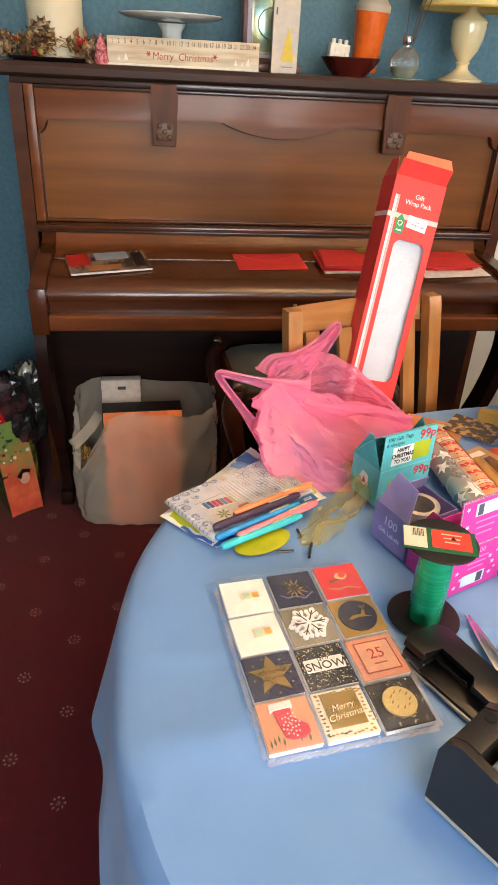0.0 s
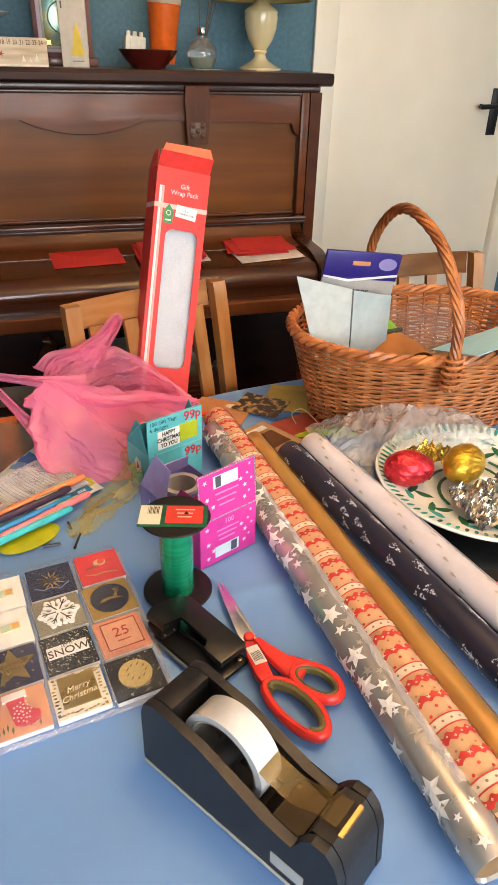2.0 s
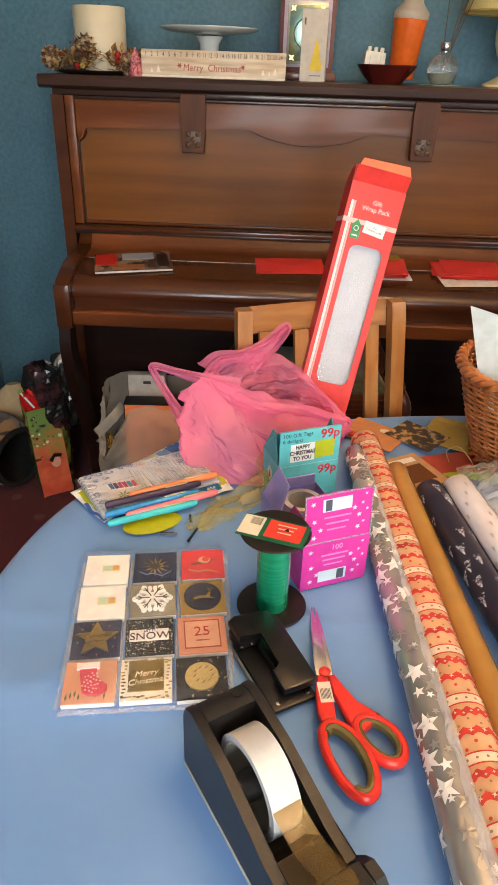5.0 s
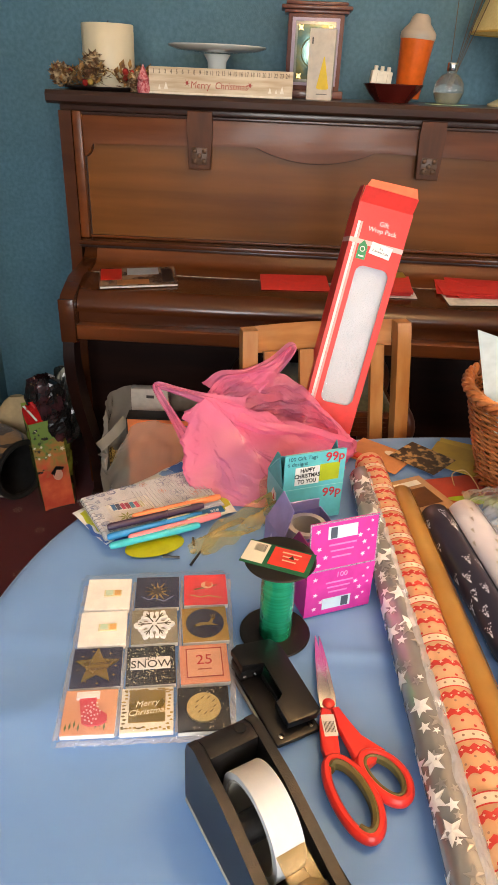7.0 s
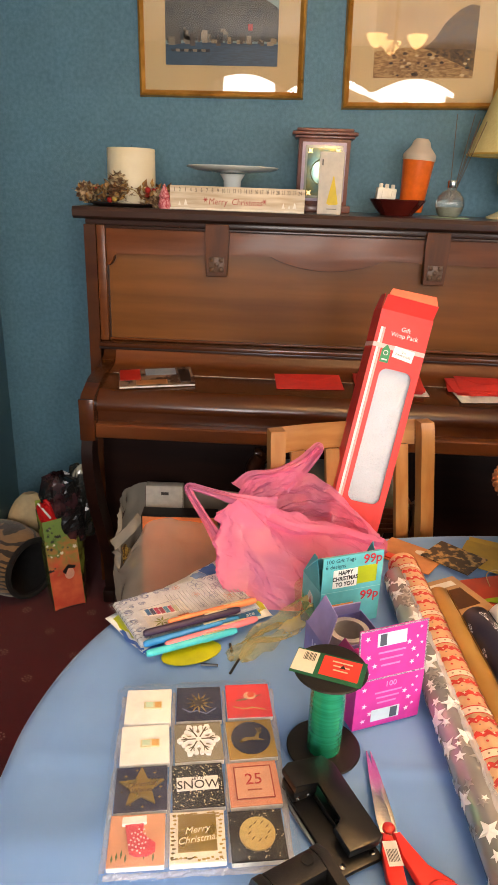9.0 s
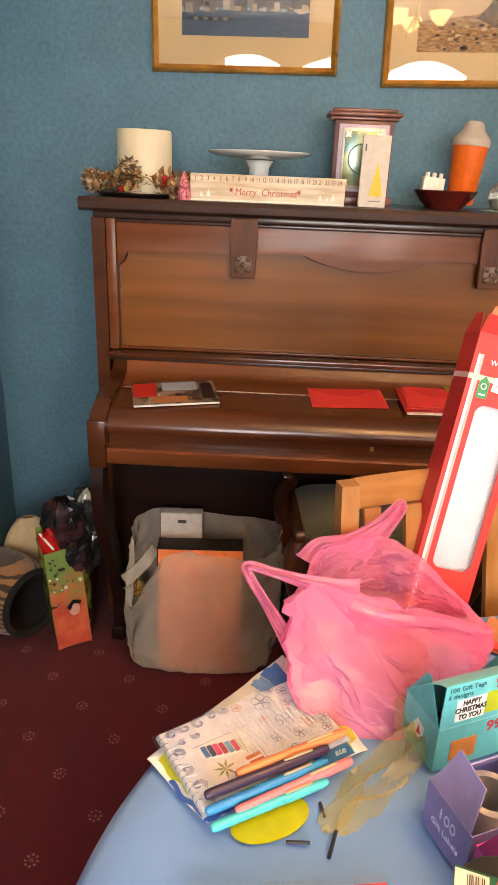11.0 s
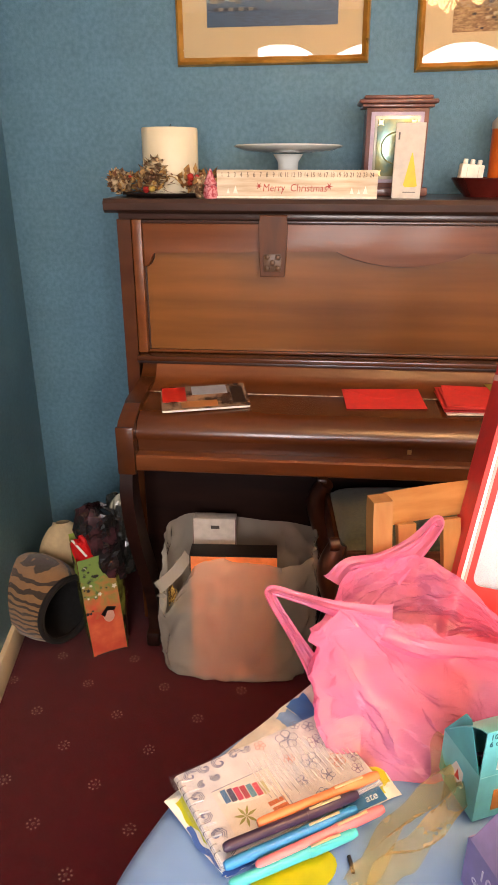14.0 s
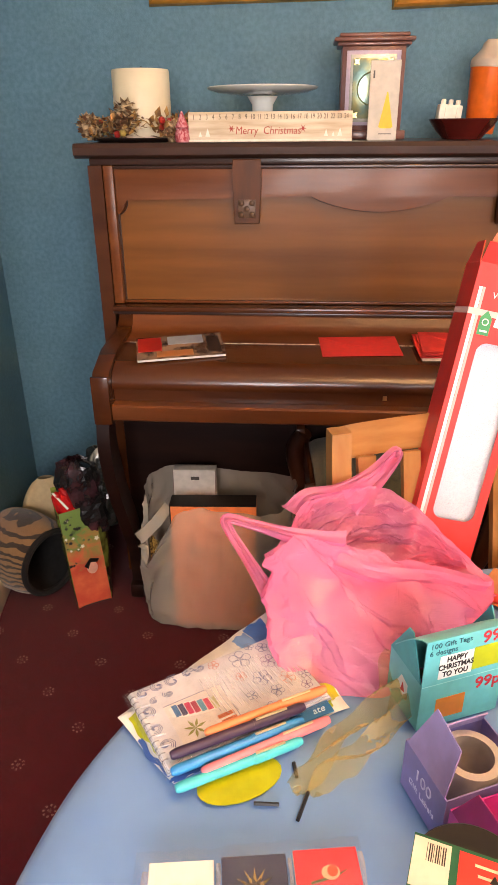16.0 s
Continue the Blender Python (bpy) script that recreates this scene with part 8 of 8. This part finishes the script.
# ---- chandelier over the table, mirrored in the picture glass ----
def chandelier():
    ob = thing("chandelier", (0.46, 0.85, 2.599), "brass chandelier with three glowing glass bowls", "chandelier")
    part("ceiling_rose", lathed([(0.0, 0.0), (0.05, 0.0), (0.045, -0.02), (0.012, -0.03), (0.0, -0.03)], 24), M["brass"], ob)
    part("stem", tubed([(0, 0, -0.03), (0, 0, -0.44)], 0.008, 10), M["brass"], ob)
    glow = mat("lit_glass_bowl", (1.0, 0.66, 0.30), 0.4, scale=10, glow=9.0)
    for x, y, z in BULBS:
        d = Vector((x - 0.46, y - 0.85, 0))
        h = z - 2.599
        part("arm", tubed(spline([(0, 0, h + 0.01), (d.x * 0.5, d.y * 0.5, h - 0.075), (d.x, d.y, h - 0.08), (d.x, d.y, h - 0.05)], 14), 0.006, 8), M["brass"], ob)

        def bowl(u, v):
            r = 0.014 + 0.046 * math.sin(v * 1.5)
            return (r * math.cos(2 * math.pi * u) + d.x, r * math.sin(2 * math.pi * u) + d.y, h - 0.045 + 0.065 * v)

        part("glass_bowl", sheeted(28, 6, bowl, closed=True), glow, ob, "frosted glass bowl, lit")


chandelier()


# ---- chairs ----
def dining_chair(m, label):
    # origin on the floor at the middle of the back; the seat runs to -y
    ob = thing("dining_chair", m, label, "chair", "dining chairs")
    w = 0.148
    for s in (-1, 1):
        pts = spline([(s * (w + 0.02), 0.0, 0.0), (s * (w + 0.006), -0.02, 0.30), (s * w, -0.02, 0.48), (s * w, 0.01, 0.70), (s * (w - 0.002), 0.050, 0.90), (s * (w - 0.004), 0.060, 0.945)], 24)
        bm = bmesh.new()
        rings = []
        for i, p in enumerate(pts):
            a, b = 0.0135, 0.012
            rings.append([bm.verts.new((p.x + dx, p.y + dy, p.z)) for dx, dy in ((-a, -b), (a, -b), (a, b), (-a, b))])
        for r0, r1 in zip(rings, rings[1:]):
            for j in range(4):
                bm.faces.new((r0[j], r0[(j + 1) % 4], r1[(j + 1) % 4], r1[j]))
        bm.faces.new(rings[0][::-1])
        bm.faces.new(rings[-1])
        bmesh.ops.bevel(bm, geom=[e for e in bm.edges if len(e.link_faces) == 2 and e.calc_face_angle(0) > 1.0], offset=0.006, segments=3, affect='EDGES')
        part("back_post", bm, M["oak_up"], ob)
        part("front_leg", boxed(s * 0.175 - 0.018, s * 0.175 + 0.018, -0.40, -0.364, 0, 0.43, 0.004), M["oak_up"], ob)
        part("side_rail", boxed(s * 0.170 - 0.011, s * 0.170 + 0.011, -0.363, -0.036, 0.375, 0.43, 0.003), M["oak"], ob)

    def crest(u, v):
        x = (2 * u - 1) * (w - 0.015)
        arch = 1 - (2 * u - 1) ** 2
        return (x, 0.066 + 0.010 * arch + 0.010 * v, 0.897 + 0.047 * v)

    bm = sheeted(20, 6, crest)
    bmesh.ops.solidify(bm, geom=bm.faces[:], thickness=0.021)
    part("crest_rail", bm, M["oak"], ob, "curved top rail with open grain")
    for x in (-0.102, -0.036, 0.036, 0.102):
        line = spline([(x, -0.018, 0.46), (x, 0.000, 0.66), (x, 0.058, 0.902)], 12)
        part("slat", sheeted(2, 12, lambda u, v: (x + 0.026 * (u - 0.5), line[round(12 * v)].y, line[round(12 * v)].z), thick=0.010), M["oak_up"], ob)
    part("lower_rail", boxed(-w + 0.014, w - 0.014, -0.026, -0.006, 0.44, 0.478, 0.003), M["oak"], ob)
    part("seat", boxed(-0.185, 0.185, -0.41, -0.03, 0.431, 0.462, 0.008), mat("seat_pad", rgb("5a4a34"), 0.9, scale=150, bump=0.4, col2=rgb("4a3c2a")), ob, "brown fabric padded seat")
    part("front_rail", boxed(-0.157, 0.157, -0.395, -0.375, 0.375, 0.43, 0.003), M["oak"], ob)
    return ob


ch = dining_chair(pose(0.004, 1.541, 0, 0, 0, 17.8), "honey oak slat-back dining chair pushed under table")
cb = copy_thing(ch, pose(0.606, 1.650, 0, 0, 0, 3))
tagged(cb, "honey oak slat-back dining chair behind wicker basket")


# ---- piano stool ----
def stool():
    ob = thing("piano_stool", pose(0.03, 2.255, 0, 0, 0, 4), "carved dark wood piano stool with faded green seat", "stool")
    wood = mat("stool_walnut", rgb("5a2e18"), 0.3, scale=5, col2=rgb("3a1a0c"), stretch=(4, 4, 1), coat=0.3)
    for x in (-1, 1):
        for y in (-1, 1):
            pts = spline([(x * 0.205, y * 0.155, 0.555), (x * 0.225, y * 0.17, 0.50), (x * 0.215, y * 0.162, 0.42), (x * 0.185, y * 0.142, 0.28), (x * 0.185, y * 0.142, 0.15), (x * 0.205, y * 0.158, 0.04), (x * 0.225, y * 0.17, 0.0)], 28)
            rr = [0.018 + 0.012 * math.exp(-((i - 6) / 5) ** 2) + 0.005 * math.exp(-((i - 27) / 4) ** 2) for i in range(29)]
            part("cabriole_leg", tubed(pts, rr, 12), wood, ob)
            part("scroll", lathed([(0.0, -0.012), (0.016, -0.011), (0.018, 0), (0.016, 0.011), (0.0, 0.012)], 18, Matrix.Translation((x * 0.216, y * 0.166, 0.557)) @ pose(0, 0, 0, 0, 90, 0)), wood, ob, "carved scroll")
    for y in (-0.155, 0.143):
        part("rail", boxed(-0.195, 0.195, y, y + 0.012, 0.455, 0.53, 0.003), wood, ob)
        for k in range(4):
            part("fluting", boxed(-0.18, 0.18, y - 0.003, y, 0.465 + k * 0.015, 0.471 + k * 0.015, 0.001), wood, ob)
    for x in (-0.207, 0.195):
        part("rail", boxed(x, x + 0.012, -0.142, 0.142, 0.455, 0.53, 0.003), wood, ob)
    pad = mat("faded_green_velvet", rgb("4a4a32"), 0.95, scale=120, col2=rgb("3c3c2a"), sheen=0.3, bump=0.3)
    part("seat_pad", sheeted(30, 24, lambda u, v: (-0.195 + 0.39 * u, -0.146 + 0.292 * v, 0.531 + 0.035 * (1 - (2 * u - 1) ** 6) ** 0.5 * (1 - (2 * v - 1) ** 6) ** 0.5)), pad, ob, "faded green upholstered pad")
    part("seat_board", boxed(-0.194, 0.194, -0.143, 0.143, 0.515, 0.5305), wood, ob)


stool()


# ---- on the floor by the piano ----
def white_bag():
    ob = thing("polythene_bag", (-0.425, 2.335, 0.001), "translucent white plastic bag holding boxes on carpet", "plastic bag")
    film = film_mat("white_polythene", rgb("fff2de"), 0.64, 0.2, (1.0, 0.99, 0.97), 0.0, 0.1)
    rows = [(0.0, 0.180, 0.100), (0.012, 0.200, 0.112), (0.10, 0.212, 0.118), (0.24, 0.212, 0.115), (0.335, 0.208, 0.108), (0.405, 0.200, 0.100)]

    def at(v):
        s = v * (len(rows) - 1)
        k = min(int(s), len(rows) - 2)
        return [a + (b - a) * (s - k) for a, b in zip(rows[k], rows[k + 1])]

    def f(u, v):
        z, rx, ry = at(v)
        a = 2 * math.pi * u
        c, s = math.cos(a), math.sin(a)
        e = 3.2
        k = (abs(c) ** e + abs(s) ** e) ** (-1 / e)
        q = Vector((c * 2, s * 2, v * 3))
        cr = 0.014 * (1 - 2 * abs(noise.noise(q * 1.3))) * min(1, v * 3) + 0.006 * noise.noise(q * 5)
        lean = 0.02 * v
        zz = z + v * v * (0.012 * math.sin(3 * a + 1) + 0.010 * s - 0.21 * math.exp(-((a - 3.72) / 0.36) ** 2))
        return ((rx * k + cr) * c + lean * 0.4, (ry * k + cr) * s, max(0.0, zz))

    part("bag_skin", sheeted(110, 34, f, closed=True), film, ob)
    part("bag_floor", prismed([(f(i / 40, 0)[0], f(i / 40, 0)[1]) for i in range(40)], 0.001), film, ob)
    for k, pts in enumerate(([(-0.20, -0.03, 0.24), (-0.215, -0.06, 0.27), (-0.20, -0.09, 0.30), (-0.15, -0.08, 0.345), (-0.13, -0.03, 0.36)],)):
        sp = spline(pts, 24)
        part("handle", sheeted(24, 5, lambda u, v: tuple(sp[round(u * 24)] + Vector((0.01 * math.sin(v * 6), (v - 0.5) * 0.03, (v - 0.5) * 0.035 + 0.004 * math.sin(u * 9))))), film, ob)
    dk = thing("peach_gift_box", pose(-0.425, 2.272, 0.006, -3, 0, 3), "tall peach card box with black edges in plastic bag", "box")
    part("box", boxed(-0.115, 0.115, -0.03, 0.03, 0, 0.385, 0.001), ink("ff9458", 0.6, vary=0.05), dk)
    for k, x in enumerate((-0.07, -0.028, 0.0, 0.045)):
        part("emblem_bar", boxed(x, x + (0.022 if k != 1 else 0.008), -0.0308, -0.0301, 0.235, 0.262), ink("a86a52", 0.5), dk)
    part("edge", boxed(-0.1178, -0.1155, -0.032, 0.032, 0, 0.3885), ink("1c1512", 0.5), dk)
    part("edge", boxed(-0.115, 0.115, -0.032, 0.032, 0.3855, 0.3885), ink("1c1512", 0.5), dk)
    wb = thing("white_perfume_box", pose(-0.492, 2.362, 0.006, -4, 0, 2), "white card box with small dark print", "box")
    part("box", boxed(-0.058, 0.062, -0.02, 0.02, 0, 0.435, 0.001), ink("d0cac0", 0.5), wb)
    part("print_bar", boxed(-0.008, 0.016, -0.0206, -0.0201, 0.405, 0.415), ink("4a4440", 0.6), wb)
    for x in (-0.058, 0.0608):
        part("edge", boxed(x, x + 0.0012, -0.0208, -0.0203, 0.0, 0.435), ink("5a2a24", 0.5), wb)
    gd = thing("gold_lace_trim", pose(-0.585, 2.30, 0.19, 0, 0, 0), "scrap of gold lace ribbon in bag", "ribbon")
    part("lace", sheeted(16, 8, lambda u, v: (-0.03 + 0.06 * u, 0.02 * math.sin(u * 8), 0.10 * v * 0.6 + 0.01 * math.sin(u * 18))), mat("gold_lace", rgb("c9a45a"), 0.5, scale=140, col2=rgb("5a3c1c"), lo=0.42, hi=0.55), gd)


white_bag()


def gift_bag():
    ob = thing("gift_bag", pose(-0.803, 2.318, 0.003, -4, -3, 28), "tall glossy gift bag printed with green and coral blooms", "gift bag")
    pr = mat("painted_print", rgb("e0704c"), 0.25, scale=11, col2=rgb("c8503c"), lo=0.40, hi=0.60, coat=0.4, vary=0.2)
    n, link = pr.node_tree.nodes, pr.node_tree.links.new
    p = n["Principled BSDF"]
    base = p.inputs["Base Color"].links[0].from_socket
    co, sep, nz, ad, rp, mx = n.new("ShaderNodeTexCoord"), n.new("ShaderNodeSeparateXYZ"), n.new("ShaderNodeTexNoise"), n.new("ShaderNodeMath"), n.new("ShaderNodeValToRGB"), n.new("ShaderNodeMix")
    nz.inputs["Scale"].default_value, nz.inputs["Distortion"].default_value = 22, 1.5
    ad.operation = 'MULTIPLY_ADD'
    ad.inputs[1].default_value = 0.22
    link(co.outputs["Object"], sep.inputs[0])
    link(co.outputs["Object"], nz.inputs["Vector"])
    link(nz.outputs[0], ad.inputs[0])
    link(sep.outputs[2], ad.inputs[2])
    rp.color_ramp.elements[0].position, rp.color_ramp.elements[1].position = 0.24, 0.36
    link(ad.outputs[0], rp.inputs[0])
    mx.data_type = 'RGBA'
    link(rp.outputs[0], mx.inputs[0])
    link(base, mx.inputs[6])
    mx.inputs[7].default_value = (*rgb("6f8a4a"), 1)
    link(mx.outputs[2], p.inputs["Base Color"])
    pg = mat("painted_green", rgb("8a9a42"), 0.25, scale=18, col2=rgb("4a3a24"), lo=0.42, hi=0.58, coat=0.4, vary=0.3)
    w, d, h = 0.050, 0.060, 0.325
    part("front", sheeted(10, 16, lambda u, v: (-w + 2 * w * u, 0.004 * math.sin(v * 5 + u * 3), h * v), thick=0.0008), pr, ob)
    part("side", sheeted(10, 16, lambda u, v: (w + 0.001 + 0.045 * math.sin(math.pi * u) * (0.35 + 0.65 * v), 2 * d * u, (h + 0.03 * u) * v), thick=0.0008), pg, ob)
    part("side", sheeted(10, 16, lambda u, v: (-w - 0.001 + 0.010 * math.sin(math.pi * u) * v, 2 * d * u, h * v), thick=0.0008), pg, ob)
    part("back", sheeted(4, 8, lambda u, v: (-w + 2 * w * u, 2 * d, (h + 0.03) * v), thick=0.0008), pg, ob)
    part("bottom", boxed(-w, w, 0.001, 2 * d, 0, 0.002), ink("20201c", 0.5), ob)
    rnd = random.Random(23)
    for k in range(34):
        x, z = (rnd.uniform(-0.047, -0.015), rnd.uniform(0.13, 0.315)) if k % 3 else (rnd.uniform(-0.03, 0.045), rnd.uniform(0.20, 0.315))
        part("bloom_print", prismed(star_pts(5, rnd.uniform(0.003, 0.009), 0.5, k), 0.0003, pose(x, 0.004 * math.sin(5 * z / h + 3 * (x + w) / (2 * w)) - 0.0012, z, 90, 0, 0)), ink(("20241c", "d9d4c0", "2c3a22", "4f6a34", "1a1714")[k % 5], 0.3), ob)
    part("face_print", prismed(circle_pts(0.018, 16, 0.9, 1.2), 0.0003, pose(0.012, -0.0065, 0.13, 90, 0, 0)), ink("d9a08a", 0.3), ob)
    part("dark_print", prismed([(-0.02, 0.0), (0.0, 0.022), (0.026, 0.014), (0.02, 0.004), (0.0, 0.008), (-0.01, -0.012)], 0.0003, pose(0.010, -0.0072, 0.14, 90, 0, 0)), ink("16120f", 0.3), ob)
    # crumpled printed wrappings sticking out
    dk = mat("dark_printed_wrap", rgb("1c1a18"), 0.2, scale=16, col2=rgb("4d2a2e"), lo=0.36, hi=0.52, coat=0.5, vary=0.4)
    lt = mat("streaky_printed_wrap", rgb("242420"), 0.2, scale=20, stretch=(1, 1, 0.35), col2=rgb("b4ae98"), lo=0.34, hi=0.42, coat=0.5)
    for k, (x, y, z, rx, ry, s, tall, mt, words_) in enumerate(((-0.020, 0.070, 0.335, 2, -5, 0.062, 0.175, dk, "dark printed wrapped parcel in gift bag"), (0.022, 0.095, 0.345, -4, 4, 0.048, 0.185, lt, "black and white printed wrapping in gift bag"),
                                     (-0.052, 0.030, 0.345, 8, -16, 0.026, 0.095, ink("c41f1f", 0.25, coat=0.4), "red glossy wrapped parcel in gift bag"))):
        b = thing("wrapped_parcel", pose(-0.800 + x, 2.318 + y, z - 0.05, rx, ry, 10 * k), words_, "parcel", "parcels in gift bag")

        def wrap(u, v):
            q = Vector((math.cos(6.28319 * u) * 2, math.sin(6.28319 * u) * 2, v * 4 + 5 * k))
            r = s * (0.62 + 0.5 * math.sin(math.pi * min(1, 0.12 + v * 0.86)) ** 0.6) * (1 + 0.25 * noise.noise(q * 1.4)) * (1 if v < 0.97 else 0.5)
            return (r * math.cos(6.28319 * u), 0.75 * r * math.sin(6.28319 * u), -0.06 + (tall + 0.06) * v + 0.02 * v * noise.noise(q * 1.1))

        part("wrap", sheeted(26, 18, wrap, closed=True), mt, b, flat=True)
        part("wrap_top", prismed([wrap(i / 26, 1.0)[:2] for i in range(26)], 0.002, Matrix.Translation((0, 0, tall - 0.008))), mt, b)
    part("white_flash", prismed([(-0.055, 0.0), (-0.048, 0.0), (-0.018, -0.055), (-0.024, -0.057)], 0.001, pose(0.0, 0.004, 0.39, 80, 0, 0)), ink("d8d2c4", 0.3), ob)


gift_bag()


def cat_tunnel():
    ob = thing("pet_tunnel", pose(-1.022, 2.40, 0.127, 0, 0, 60), "tiger-striped plush pet tunnel with dark opening", "pet tunnel")
    fur = mat("tiger_plush", rgb("8a6640"), 0.95, scale=60, sheen=0.4, bump=0.8, bscale=300)
    n, link = fur.node_tree.nodes, fur.node_tree.links.new
    p = n["Principled BSDF"]
    base = p.inputs["Base Color"].links[0].from_socket
    co, wv, rp, mx = n.new("ShaderNodeTexCoord"), n.new("ShaderNodeTexWave"), n.new("ShaderNodeValToRGB"), n.new("ShaderNodeMix")
    wv.inputs["Scale"].default_value, wv.inputs["Distortion"].default_value, wv.inputs["Detail Scale"].default_value = 17.0, 6.0, 1.0
    wv.bands_direction = 'Z'
    rp.color_ramp.elements[0].position, rp.color_ramp.elements[1].position = 0.55, 0.68
    mx.data_type = 'RGBA'
    link(co.outputs["Object"], wv.inputs["Vector"])
    link(wv.outputs[1], rp.inputs[0])
    link(rp.outputs[0], mx.inputs[0])
    link(base, mx.inputs[6])
    mx.inputs[7].default_value = (0.03, 0.018, 0.01, 1)
    link(mx.outputs[2], p.inputs["Base Color"])
    R = 0.122

    def skin(u, v):
        a = 2 * math.pi * u
        b = v
        rr = R * (0.80 + 0.20 * math.sin(math.pi * b) ** 0.6) * (1 + 0.03 * math.sin(5 * a))
        return (rr * math.sin(a) * 0.98, -0.10 + 0.22 * b, rr * math.cos(a))

    part("plush_ring", sheeted(60, 20, skin, closed=True), fur, ob, "striped plush outside")
    part("lining", sheeted(48, 10, lambda u, v: (0.80 * R * (1 - 0.12 * v) * math.sin(6.28319 * u), -0.10 + 0.21 * v, 0.80 * R * (1 - 0.12 * v) * math.cos(6.28319 * u)), closed=True), ink("0c0a09", 0.95), ob, "black lining")
    part("back_wall", prismed(circle_pts(0.10, 32), 0.002, pose(0, 0.115, 0, 90, 0, 0)), ink("0c0a09", 0.95), ob)
    part("trim", tubed([(0.80 * R * math.cos(a), -0.102, 0.80 * R * math.sin(a)) for a in [2 * math.pi * k / 40 for k in range(40)]], 0.010, 8, True), ink("15110e", 0.95), ob, "black plush rim")
    bx = thing("cream_cushion", pose(-1.005, 2.56, 0.10, 0, 0, 20), "cream fabric cushion tucked in corner", "cushion")
    part("cushion", sheeted(24, 16, lambda u, v: (0.09 * math.cos(6.28319 * u) * math.sin(math.pi * (0.02 + 0.96 * v)) ** 0.5, 0.05 * math.sin(6.28319 * u) * math.sin(math.pi * (0.02 + 0.96 * v)) ** 0.5, -0.099 + 0.30 * v), closed=True), ink("b9a27c", 0.9, vary=0.1), bx)


cat_tunnel()
